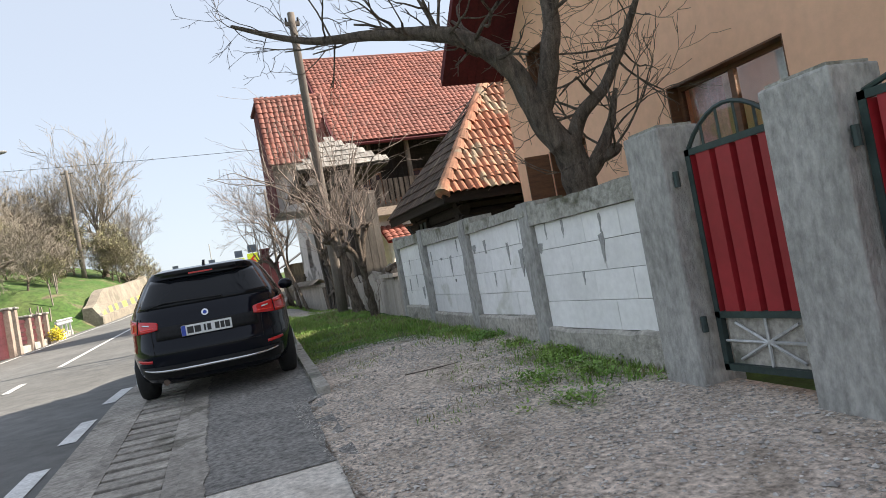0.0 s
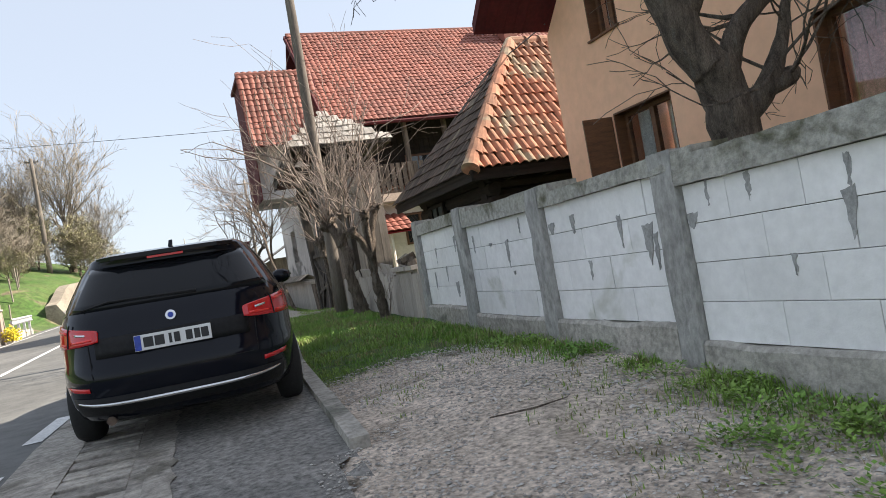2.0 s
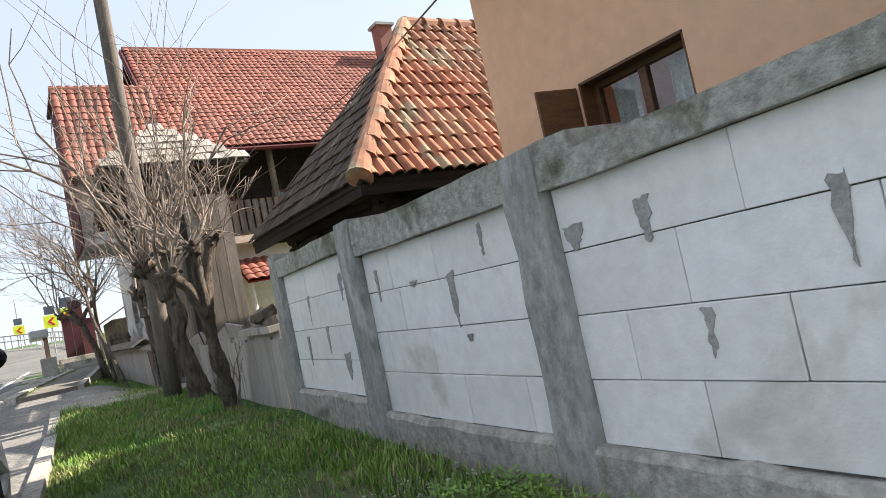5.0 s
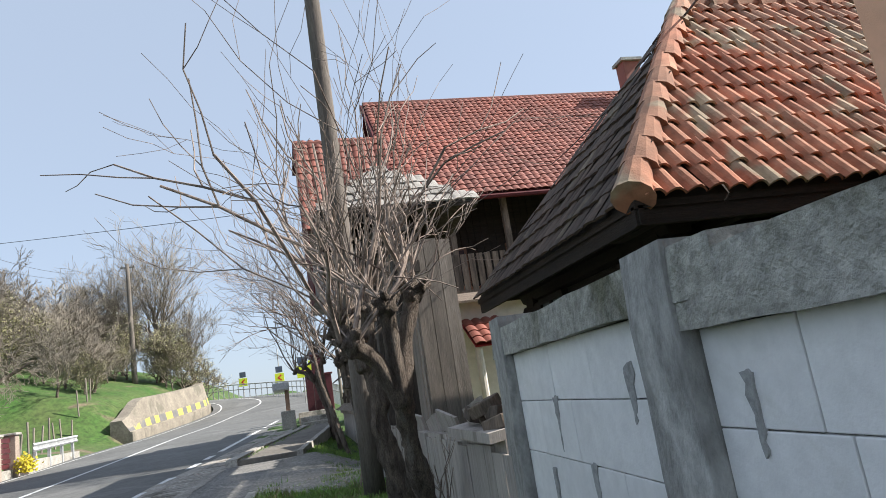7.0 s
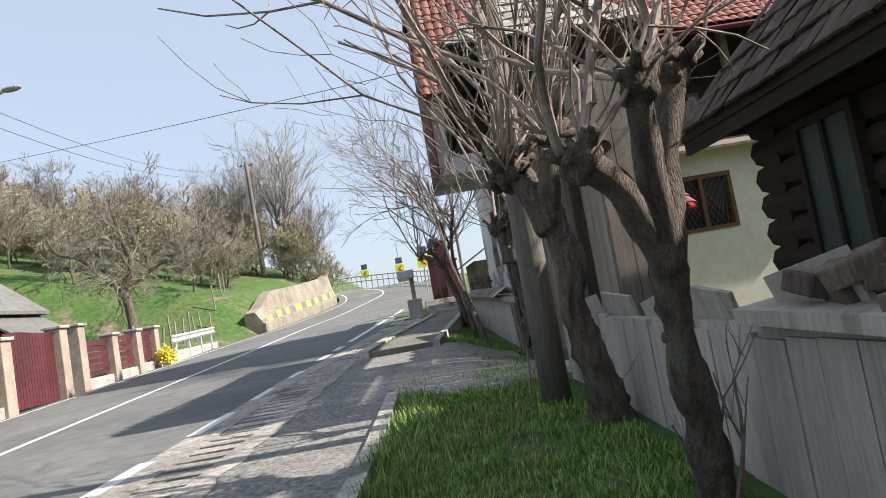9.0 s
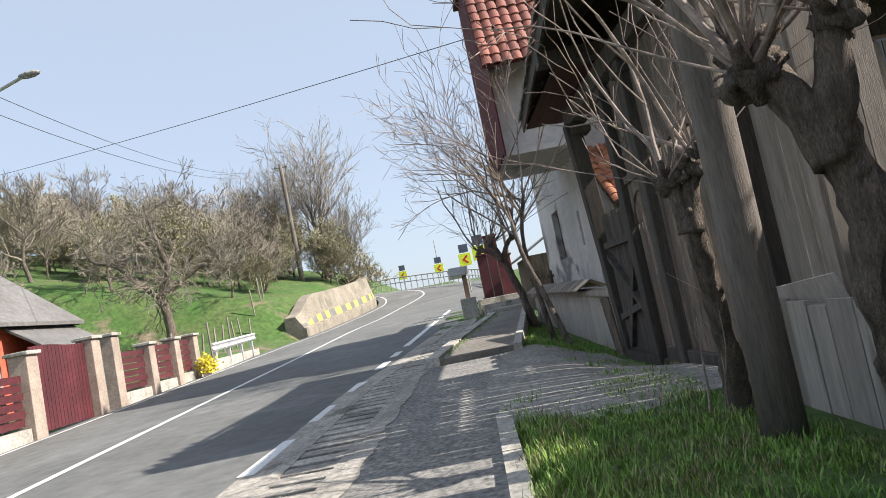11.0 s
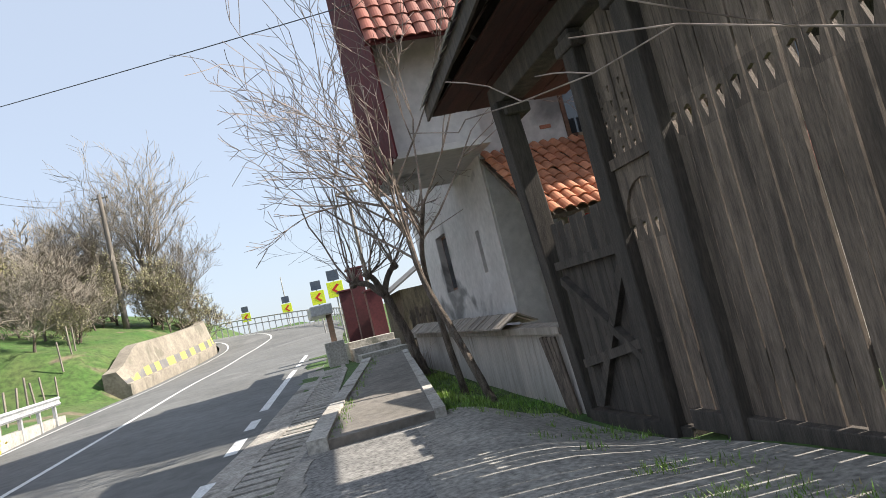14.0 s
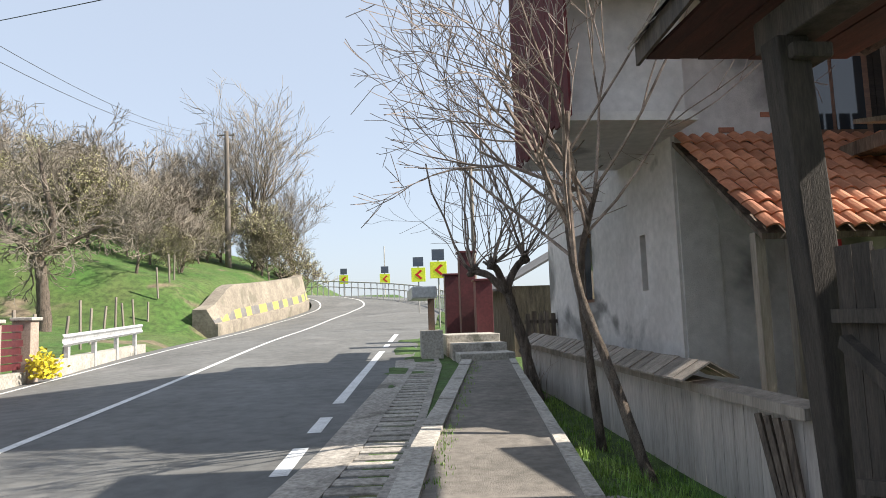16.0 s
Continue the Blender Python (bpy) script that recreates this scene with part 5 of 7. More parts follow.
# ---- cream outhouse with a barred window ----
OY = 20.5
out = thing("outhouse", (7, OY + 1, 0.7), "cream rendered outhouse with a small barred window", "house")
bm = bmesh.new()
for a, b, z0, z1 in ((5.45, 6.22, 0.4, 3.3), (6.22, 7.2, 0.4, 2.06), (6.22, 7.2, 2.93, 3.3), (7.2, 9.5, 0.4, 3.3)):
    box(bm, a, b, OY, OY + 0.25, z0, z1)
box(bm, 5.45, 5.7, OY + 0.25, 22.8, 0.4, 3.3)
bmesh.ops.remove_doubles(bm, verts=bm.verts[:], dist=0.0005)
part("wall", bm, M["cream"], out, "cream rendered wall")
bm = bmesh.new()
for p in ((6.22, 7.2, 2.06, 2.12), (6.22, 7.2, 2.87, 2.93), (6.22, 6.28, 2.12, 2.87), (7.14, 7.2, 2.12, 2.87), (6.68, 6.74, 2.12, 2.87)):
    box(bm, p[0], p[1], OY - 0.02, OY + 0.05, p[2], p[3])
ow = part("window", bm, M["brownwood"], out, "small dark wooden window")
bm = bmesh.new()
box(bm, 6.28, 7.14, OY + 0.06, OY + 0.065, 2.12, 2.87)
part("pane", bm, M["glass"], ow)
bm = bmesh.new()
for i in range(9):
    x0, x1 = 6.28 + i * 0.095, 6.28 + (i + 1) * 0.095
    tube(bm, [(x0, OY + 0.02, 2.12), (min(7.14, x0 + 0.5), OY + 0.02, 2.87)], 0.004, 4)
    tube(bm, [(x1, OY + 0.025, 2.12), (max(6.28, x1 - 0.5), OY + 0.025, 2.87)], 0.004, 4)
part("grille", bm, M["steelrust"], ow, "rusty crossed wire grille")
bm = bmesh.new()
slab(bm, [(5.2, OY - 0.3, 3.25), (9.7, OY - 0.3, 3.25), (9.7, 23, 3.8), (5.2, 23, 3.8)], (0, 0, 0.04))
part("roof_deck", bm, M["darkwood"], out)
canopy_me = tile_mesh("canopy_tile", 0.2, 0.3, M["tile_new"])
bm = bmesh.new()
slab(bm, [(5.48, 19.75, 2.42), (6.25, 19.75, 2.42), (6.25, 20.5, 2.9), (5.48, 20.5, 2.9)], (0, 0, -0.03))
canopy = part("canopy", bm, M["gatered"], out, "small red tiled canopy")
cs = Vector((0, 0.75, 0.48))
for v in range(4):
    for u in range(4):
        ob = piece("canopy_tile", canopy_me, canopy, Matrix.Translation(Vector((5.58 + u * 0.19, 19.7, 2.44)) + cs.normalized() * 0.23 * v) @ Matrix.Rotation(math.atan2(0.48, 0.75), 4, "X"))
bm = bmesh.new()
tube(bm, [(5.56, 19.85, 0.7), (5.56, 19.85, 2.42)], 0.07, 10)
part("post", bm, M["cream"], canopy)

# ---- tall roofed wooden gate ----
GX = 3.82
gate = thing("wooden_gate", (GX, 20, 0.6), "tall roofed carved wooden gate of dark weathered planks", "gate")
rg = random.Random(41)


def plank(y0, y1, z0, z1, x, holes=None, t=0.03):
    """A board, with heart-like holes through it where they are cut."""
    bm = bmesh.new()
    c, lo = (y0 + y1) / 2, z0
    for z, r, h in holes or []:
        e = h * 1.4
        o = [(y0, z - e), (y1, z - e), (y1, z + e), (y0, z + e)]
        d = [(c, z - h), (c + r, z + h * 0.5), (c, z + h * 0.75), (c - r, z + h * 0.5)]
        for k in range(4):
            slab(bm, [(x, *p) for p in (o[k], o[(k + 1) % 4], d[(k + 1) % 4], d[k])], (t, 0, 0))
        box(bm, x, x + t, y0, y1, lo, z - e)
        lo = z + e
    box(bm, x, x + t, y0, y1, lo, z1)
    return bm


y = 16.75
i = 0
while y < 20.4:
    w = rg.uniform(0.14, 0.18)
    gap = rg.choice([0.006, 0.009, 0.014, 0.026])
    hole = [(2.72, 0.042, 0.085)] if 17.3 < y < 19.55 else ([(2.15, 0.03, 0.065)] + [(2.74 + 0.115 * k, 0.02, 0.035) for k in range(5)] if y > 19.7 else None)
    part("plank", plank(y, y + w - gap, gz(GX, y) + 0.14 + rg.uniform(0, 0.03), 3.75 if y > 17.45 else 3.3, GX + rg.uniform(0, 0.01), hole), M["darkwood" if y > 17.45 else "greywood"], gate)
    y += w
# short boarded return beside the fence
n = int((4.35 - GX) / 0.17)
for k in range(n):
    bm = bmesh.new()
    a = GX + 0.03 + k * 0.17
    box(bm, a, a + 0.163, 16.72, 16.75, 0.5, 3.35 + 0.02 * (k % 2))
    part("return_board", bm, M["greywood"], gate)
for yy, w in ((17.45, 0.2), (19.66, 0.2), (20.5, 0.2), (22.12, 0.2)):
    bm = bmesh.new()
    sh = Matrix(((1, 0, -0.06 if yy > 22 else 0, 0.13 if yy > 22 else 0), (0, 1, 0, 0), (0, 0, 1, 0), (0, 0, 0, 1)))
    box(bm, GX - 0.1, GX + 0.12, yy - w / 2, yy + w / 2, gz(GX, yy), 3.78, sh, 0.015)
    post = part("post", bm, M["tarwood"], gate, "thick squared timber post")
    bm = bmesh.new()
    box(bm, GX - 0.13, GX + 0.15, yy - w / 2 - 0.06, yy + w / 2 + 0.06, 3.62, 3.72, None, 0.02)
    part("post_head", bm, M["tarwood"], post)
for z in (1.15, 3.0):
    bm = bmesh.new()
    box(bm, GX + 0.04, GX + 0.12, 16.7, 20.0, z, z + 0.13)
    part("ledger", bm, M["tarwood"], gate)
bm = bmesh.new()
box(bm, GX - 0.12, GX + 0.14, 17.4, 22.4, 3.78, 4.0, None, 0.015)
part("top_beam", bm, M["tarwood"], gate, "heavy top beam")
bm = bmesh.new()
box(bm, GX - 0.06, GX + 0.2, 16.5, 20.2, gz(GX, 18) - 0.02, gz(GX, 18) + 0.12, None, 0.01)
part("sill_beam", bm, M["tarwood"], gate)
for yy in (20.4, 21.4, 22.4, 23.3):
    for s, e in ((-1, 3.32), (1, 5.3)):
        bm = bmesh.new()
        tube(bm, [(GX + 0.23, yy, 4.95), (e, yy, 4.2)], 0.05, 4)
        part("rafter", bm, M["tarwood"], gate)
bm = bmesh.new()
box(bm, 3.0, 5.1, 19.95, 20.15, 3.98, 4.12)
part("tie_beam", bm, M["tarwood"], gate)
for (x0, z0, x1, z1), nm in (((2.92, 4.2, 4.05, 5.05), "roof"), ((5.35, 4.2, 4.05, 5.05), "roof")):
    bm = bmesh.new()
    xf = x0 + (0.36 if x0 < 4 else 0)
    slab(bm, [(x0, 18.42, z0), (xf, 23.4, z0 - 0.03), (x1, 23.4, z1), (x1, 19.4, z1)], (0, 0, 0.05))
    rp = part("roof", bm, M["tarwood"], gate, "low pitched board roof")
bm = bmesh.new()
slab(bm, [(2.92, 18.4, 4.2), (5.35, 18.4, 4.2), (4.08, 19.4, 5.08)], (0, 0, 0.05))
hipr = part("roof", bm, M["tarwood"], gate, "hipped roof end")
me_s = tile_mesh("shingle", 0.13, 0.3, M["shingle"], 0.02, flat=True)
hs = Vector((0, 1.0, 0.88))
tiled_plane(gate, me_s, (2.9, 18.34, 4.26), (1, 0, 0), hs, lambda v: (v * 0.87, 2.48 - v * 0.94), hs.length, 0.13, 0.3, rg, name="shingle", jit=0.012)
ws = Vector((0.98, 0, 0.85))
tiled_plane(gate, me_s, (3.22, 23.45, 4.23), (-0.36, -4.98, 0.03), ws, lambda v: (0, 5.05 - v * 0.7), ws.length, 0.13, 0.3, rg, name="shingle", limit=200, part_name="far_shingles", jit=0.012)
# boarded soffit under the eaves
for k in range(12):
    bm = bmesh.new()
    a = 3.3 + k * 0.15
    box(bm, a, a + 0.143, 20.62 if a > 3.6 else 20.2, 23.3, 4.1 + 0.004 * (k % 3), 4.13)
    part("soffit_board", bm, M["soffit"], gate)
bm = bmesh.new()
slab(bm, [(2.9, 18.38, 4.12), (3.26, 23.42, 4.09), (3.26, 23.42, 4.26), (2.9, 18.38, 4.29)], (0.03, 0, 0))
part("fascia", bm, M["tarwood"], gate)
# carved arch of the small door
bm = bmesh.new()
arc = [(GX - 0.02, 20.08 + 0.32 * math.cos(math.pi * k / 10), 2.18 + 0.32 * math.sin(math.pi * k / 10)) for k in range(11)]
for p, q in zip(arc, arc[1:]):
    slab(bm, [p, q, (q[0], q[1], 2.62), (p[0], p[1], 2.62)], (0.03, 0, 0))
bmesh.ops.remove_doubles(bm, verts=bm.verts[:], dist=0.0005)
part("arch_board", bm, M["darkwood"], gate, "board cut to a round arch")
bm = bmesh.new()
box(bm, GX - 0.05, GX, 19.76, 20.4, 2.62, 2.7)
part("arch_ledge", bm, M["darkwood"], gate)
# small door
door = None
for k in range(9):
    bm = bmesh.new()
    a = 20.6 + k * 0.152
    box(bm, GX + 0.02, GX + 0.045, a, a + 0.146, 0.72, 2.42 + (0.05 if k % 3 else 0))
    part("door_board", bm, M["tarwood"], gate)
for a, b in (((20.55, 2.07), (21.95, 2.07)), ((20.4, 1.36), (21.85, 1.14)), ((21.9, 1.93), (20.5, 1.08)), ((20.58, 2.03), (21.07, 1.5)), ((21.07, 1.5), (21.7, 0.78))):
    bm = bmesh.new()
    tube(bm, [(GX - 0.01, *a), (GX - 0.01, *b)], 0.055, 4)
    part("door_brace", bm, M["tarwood"], gate)
bm = bmesh.new()
box(bm, GX - 0.05, GX + 0.1, 20.25, 22.0, gz(GX, 21) - 0.1, gz(GX, 21) + 0.16)
part("threshold", bm, M["tarwood"], gate)

gate.matrix_basis = Matrix.Translation((GX, 19.5, 0.6)) @ Matrix.Diagonal((1, 1.02, 1.065, 1))

# ---- low fence with a shingled cap beyond the gate ----
lf = thing("low_fence", (3.85, 26, 0.8), "low grey board fence with a small shingled cap", "fence")
y = 21.8
while y < 30.4:
    w = rg.uniform(0.16, 0.22)
    bm = bmesh.new()
    box(bm, 3.86, 3.89, y, y + w - 0.006, gz(3.8, y) - 0.05, 1.5 + (y - 22.3) * 0.018)
    part("board", bm, M["palewood"], lf)
    y += w
bm = bmesh.new()
slab(bm, [(3.78, 21.85, 1.48), (3.78, 30.4, 1.62), (3.98, 30.4, 1.64), (3.98, 21.85, 1.5)], (0, 0, 0.08))
part("cap_rail", bm, M["greywood"], lf)
y = 23.3
while y < 30:
    for s in (-1, 1):
        bm = bmesh.new()
        z = 1.74 + (y - 22.3) * 0.018 + rg.uniform(-0.01, 0.01)
        slab(bm, [(3.88 + s * 0.26, y, z - 0.15), (3.88 + s * 0.26, y + 0.2, z - 0.15), (3.88, y + 0.2, z), (3.88, y, z)], (0, 0, 0.018))
        part("shingle", bm, M["greywood"], lf)
    y += 0.21
for s in range(4):
    bm = bmesh.new()
    tube(bm, [(3.82, 21.95 + s * 0.07, gz(3.8, 22.0)), (3.8, 22.1 + s * 0.12, 1.45)], 0.03, 5)
    part("loose_stake", bm, M["darkwood"], lf)

# ---- big grey house with a steep red roof ----
big = thing("house", (9, 28, 0.9), "tall grey rendered house with a steep red tiled roof", "house")
BW, BY0, BY1 = 4.6, 25.3, 31.5
bm = bmesh.new()
wall_with_holes(bm, BW, BY0, BY1, 0.4, 6.9, [(26.3, 26.5, 2.5, 3.25), (28.6, 29.5, 2.4, 3.6), (28.2, 29.3, 4.9, 6.1)], 0.4)
box(bm, BW + 0.4, 6.3, BY0, BY0 + 0.4, 0.4, 6.9)
box(bm, 6.3, 16, BY0 + 0.05, BY0 + 0.4, 0.4, 6.9)
box(bm, BW + 0.4, 16, BY1 - 0.4, BY1, 0.4, 6.9)
bmesh.ops.remove_doubles(bm, verts=bm.verts[:], dist=0.0005)
part("wall", bm, M["greyplaster"], big, "rough grey rendered wall")
bm = bmesh.new()
box(bm, BW + 0.02, BW + 0.5, 25.28, 25.3, 0.5, 6.8)
box(bm, BW - 0.02, BW, 25.3, 25.6, 0.5, 6.8)
part("corner_strip", bm, M["greyplaster"], big)
for (y0, y1, z0, z1) in ((26.3, 26.5, 2.5, 3.25), (28.6, 29.5, 2.4, 3.6), (28.2, 29.3, 4.9, 6.1)):
    bm = bmesh.new()
    box(bm, BW + 0.14, BW + 0.2, y0, y1, z0, z1)
    bw = part("window", bm, M["brownwood"], big)
    bm = bmesh.new()
    box(bm, BW + 0.13, BW + 0.14, y0 + 0.06, y1 - 0.06, z0 + 0.06, z1 - 0.06)
    part("pane", bm, M["glass"], bw)
# dark boarding, window band and balcony on the yard side
for k in range(48):
    bm = bmesh.new()
    box(bm, 6.3 + k * 0.2, 6.49 + k * 0.2, BY0 - 0.01, BY0 + 0.04, 2.6 + 0.01 * (k % 3), 6.85)
    part("wall_board", bm, M["logwood"], big)
for k, (x0, z0) in enumerate(((5.15, 4.2), (5.3, 4.28), (5.2, 4.36), (5.75, 4.55))):
    bm = bmesh.new()
    box(bm, x0, x0 + 0.2, BY0 - 0.012, BY0 + 0.01, z0, z0 + 0.065, None, 0.006)
    part("bare_brick", bm, M["brick"], big)
for k in range(3):
    bm = bmesh.new()
    x0 = 6.2 + k * 2.1
    box(bm, x0, x0 + 1.0, BY0 - 0.03, BY0 + 0.02, 4.3, 5.4)
    bw = part("window", bm, M["brownwood"], big, "brown wooden window")
    for j in (0, 1):
        bm = bmesh.new()
        box(bm, x0 + 0.07 + j * 0.45, x0 + 0.47 + j * 0.45, BY0 - 0.035, BY0 - 0.03, 4.38, 5.32)
        part("pane", bm, M["glass"], bw)
bm = bmesh.new()
box(bm, 6.4, 11.0, 24.0, 25.28, 3.9, 4.05)
bal = part("balcony", bm, M["darkwood"], big, "dark wooden balcony")
for k in range(22):
    bm = bmesh.new()
    box(bm, 6.45 + k * 0.205, 6.6 + k * 0.205, 24.02, 24.05, 4.05, 4.95)
    part("baluster_board", bm, M["darkwood"], bal)
for k in range(4):
    bm = bmesh.new()
    box(bm, 6.5 + k * 1.45, 6.64 + k * 1.45, 24.05, 24.19, 4.05, 6.5)
    part("post", bm, M["darkwood"], bal)
# upper storey jutting towards the road: boards on its road side, tiles on its steep yard side
GBX, MZ0, MZ1 = 3.08, 5.95, 8.55
y, k = 24.4, 0
while y < 27.1:
    bm = bmesh.new()
    zt = min(MZ1, MZ0 + max(0.1, (y - 24.25)) / 1.0 * (MZ1 - MZ0))
    box(bm, GBX, GBX + 0.03, y, y + 0.19, 4.32 + (0.06 if k % 2 else 0), zt)
    part("gable_board", bm, M["redboard"], big)
    y += 0.2
    k += 1
bm = bmesh.new()
box(bm, GBX + 0.03, BW, 24.6, 27.2, 4.32, 4.42)
part("jetty_floor", bm, M["greyplaster"], big, "rendered underside of the jetty")
bm = bmesh.new()
box(bm, GBX + 0.035, BW, 24.9, 25.3, 4.42, MZ0 + 0.9)
part("jetty_wall", bm, M["greyplaster"], big)
bm = bmesh.new()
slab(bm, [(GBX - 0.1, 24.2, MZ0), (5.5, 24.2, MZ0), (5.5, 25.3, MZ1), (GBX - 0.1, 25.3, MZ1)], (0, 0.1, 0))
slab(bm, [(GBX - 0.1, 25.3, MZ1), (5.5, 25.3, MZ1), (5.5, 27.3, MZ1), (GBX - 0.1, 27.3, MZ1)], (0, 0, -0.1))
part("mansard_deck", bm, M["redboard"], big)
EY0, EZB, RYB, RZB = 23.7, 6.35, 27.8, 10.75
HXB = 5.35
sb = Vector((0, RYB - EY0, RZB - EZB))
bm = bmesh.new()
yb = 2 * RYB - EY0
slab(bm, [(HXB, EY0, EZB), (17, EY0, EZB), (17, RYB, RZB), (HXB, RYB, RZB)], (0, 0, -0.12))
slab(bm, [(HXB, yb, EZB), (HXB, RYB, RZB), (17, RYB, RZB), (17, yb, EZB)], (0, 0, -0.12))
slab(bm, [(HXB + 0.3, EY0 + 0.5, EZB - 0.1), (HXB + 0.3, RYB, RZB - 0.15), (HXB + 0.3, yb - 0.5, EZB - 0.1)], (0.05, 0, 0))
part("roof", bm, M["redboard"], big, "steep roof deck with dark red verge boards")
me_b = tile_mesh("big_roof_tile", 0.19, 0.28, M["tile_new"], 0.03)
L = sb.length
tiled_plane(big, me_b, (HXB, EY0 - 0.06, EZB + 0.01), (1, 0, 0), sb, lambda v: (0, 11.5), L, 0.19, 0.28, rt, limit=0, part_name="roof_tiles", jit=0.003)
ms = Vector((0, 1.1, MZ1 - MZ0))
tiled_plane(big, me_b, (GBX - 0.1, 24.16, MZ0), (1, 0, 0), ms, lambda v: (0, 5.5 - GBX + 0.05), ms.length, 0.19, 0.28, rt, limit=0, part_name="mansard_tiles", jit=0.003)
bm = bmesh.new()
for a, b in (((HXB, RYB, RZB + 0.03), (17, RYB, RZB + 0.03)), ((GBX - 0.1, 25.3, MZ1 + 0.02), (5.4, 25.3, MZ1 + 0.02))):
    tube(bm, [a, b], 0.09, 7)
part("ridge_cap", bm, M["tile_new"], big)
bm = bmesh.new()
tube(bm, [(HXB - 0.02, EY0 - 0.05, EZB - 0.05), (HXB - 0.02, RYB, RZB - 0.05)], 0.1, 4)
part("verge_board", bm, M["redboard"], big)
bm = bmesh.new()
tube(bm, [(HXB, EY0 - 0.08, EZB - 0.1), (17, EY0 - 0.08, EZB - 0.1)], 0.06, 6)
part("eaves_gutter", bm, M["redboard"], big)
bm = bmesh.new()
box(bm, 13.9, 14.5, RYB - 1.1, RYB - 0.6, 9.6, 11.4, None, 0.02)
chim = part("chimney", bm, M["tile_new"], big, "red brick chimney")
bm = bmesh.new()
box(bm, 13.82, 14.58, RYB - 1.18, RYB - 0.52, 11.4, 11.5)
part("chimney_cap", bm, M["pillar"], chim)

# lean-to with orange tiles, behind the gate
lean = thing("lean_to", (6, 24.3, 0.6), "low lean-to shed with an orange tiled roof", "shed")
bm = bmesh.new()
box(bm, 5.4, 9.5, 23.9, 24.1, 0.4, 2.98)
part("wall", bm, M["greyplaster"], lean)
for k in range(3):
    bm = bmesh.new()
    box(bm, 4.65 + k * 0.35, 4.75 + k * 0.35, 23.75, 23.85, 0.4, 2.95)
    part("post", bm, M["greywood"], lean)
bm = bmesh.new()
LS = Vector((0, 1.75, 1.33))
slab(bm, [(4.6, 23.55, 2.92), (9.8, 23.55, 2.92), (9.8, 25.3, 4.25), (4.6, 25.3, 4.25)], (0, 0, -0.06))
part("roof_deck", bm, M["darkwood"], lean)
me_o = tile_mesh("roof_tile_orange", 0.175, 0.31, M["tile_orange"], 0.045)
tiled_plane(lean, me_o, (4.6, 23.48, 2.94), (1, 0, 0), LS, lambda v: (0, 4.6), LS.length, 0.175, 0.31, rt, limit=250, jit=0.006)
bm = bmesh.new()
box(bm, 5.0, 5.35, 23.5, 23.53, 2.68, 2.84)
part("red_fascia", bm, M["gatered"], lean)

# ---- steps, concrete block, maroon pillars, shed at the end of the footway ----
steps = thing("garden_steps", (2.9, 31.5, base(31)), "worn concrete steps rising to a landing", "steps")
for k in range(3):
    bm = bmesh.new()
    box(bm, 2.62 - 0.04 * k, 3.75, 31.2 + k * 0.85, 34.5, base(30.7) - 0.2, base(31.2) + 0.2 + k * 0.17, None, 0.015)
    part("step", bm, M["concrete"], steps)
blk = thing("guardrail_end", (2.15, 32.9, base(33)), "end of a guard rail on a square concrete base", "guard rail")
bm = bmesh.new()
box(bm, 1.95, 2.42, 32.5, 33.1, base(32.5) - 0.2, base(32.5) + 0.62, None, 0.02)
part("concrete_base", bm, M["concrete"], blk)
bm = bmesh.new()
box(bm, 2.13, 2.27, 32.75, 32.85, base(33) + 0.5, base(33) + 1.55)
part("post", bm, M["steelrust"], blk)
bm = bmesh.new()
box(bm, 1.75, 2.3, 32.3, 34.6, base(33) + 1.3, base(33) + 1.56, None, 0.03)
part("beam_end", bm, M["rail"], blk)
for x, y, z0, z1, w in ((3.65, 34.5, 1.5, 3.1, 0.42), (3.45, 36.0, 1.7, 3.95, 0.42), (3.2, 37.6, 1.8, 3.45, 0.42)):
    p = thing("gate_pillar", (x, y, z0), "maroon painted square pillar with a flat cap", "pillar", "maroon pillars")
    bm = bmesh.new()
    box(bm, x - w / 2, x + w / 2, y - w / 2, y + w / 2, z0 - 0.2, z1, None, 0.015)
    part("shaft", bm, M["fencered"], p)
    bm = bmesh.new()
    box(bm, x - w / 2 - 0.05, x + w / 2 + 0.05, y - w / 2 - 0.05, y + w / 2 + 0.05, z1, z1 + 0.06, None, 0.01)
    part("cap", bm, M["fencered"], p)
shed = thing("shed", (6, 37, 1.4), "low dark wooden shed with a grey roof", "shed")
bm = bmesh.new()
box(bm, 4.6, 8.5, 35.5, 39, 1.0, 3.0)
part("wall", bm, M["darkwood"], shed)
for s in (0, 1):
    bm = bmesh.new()
    x0, x1 = (4.2, 6.6) if s == 0 else (9.0, 6.6)
    slab(bm, [(x0, 35.2, 2.9), (x0, 39.3, 2.9), (x1, 39.3, 4.2), (x1, 35.2, 4.2)], (0, 0, 0.06))
    part("roof", bm, M["slate"], shed)
pf = thing("picket_fence", (4, 31.5, 1.3), "short dark picket fence beside the steps", "fence")
for k in range(12):
    bm = bmesh.new()
    box(bm, 3.95 + k * 0.13, 4.04 + k * 0.13, 31.0, 31.03, 1.2, 2.25 + 0.05 * (k % 2))
    part("picket", bm, M["darkwood"], pf)
for z in (1.55, 2.05):
    bm = bmesh.new()
    box(bm, 3.92, 5.5, 31.03, 31.07, z, z + 0.07)
    part("rail", bm, M["darkwood"], pf)

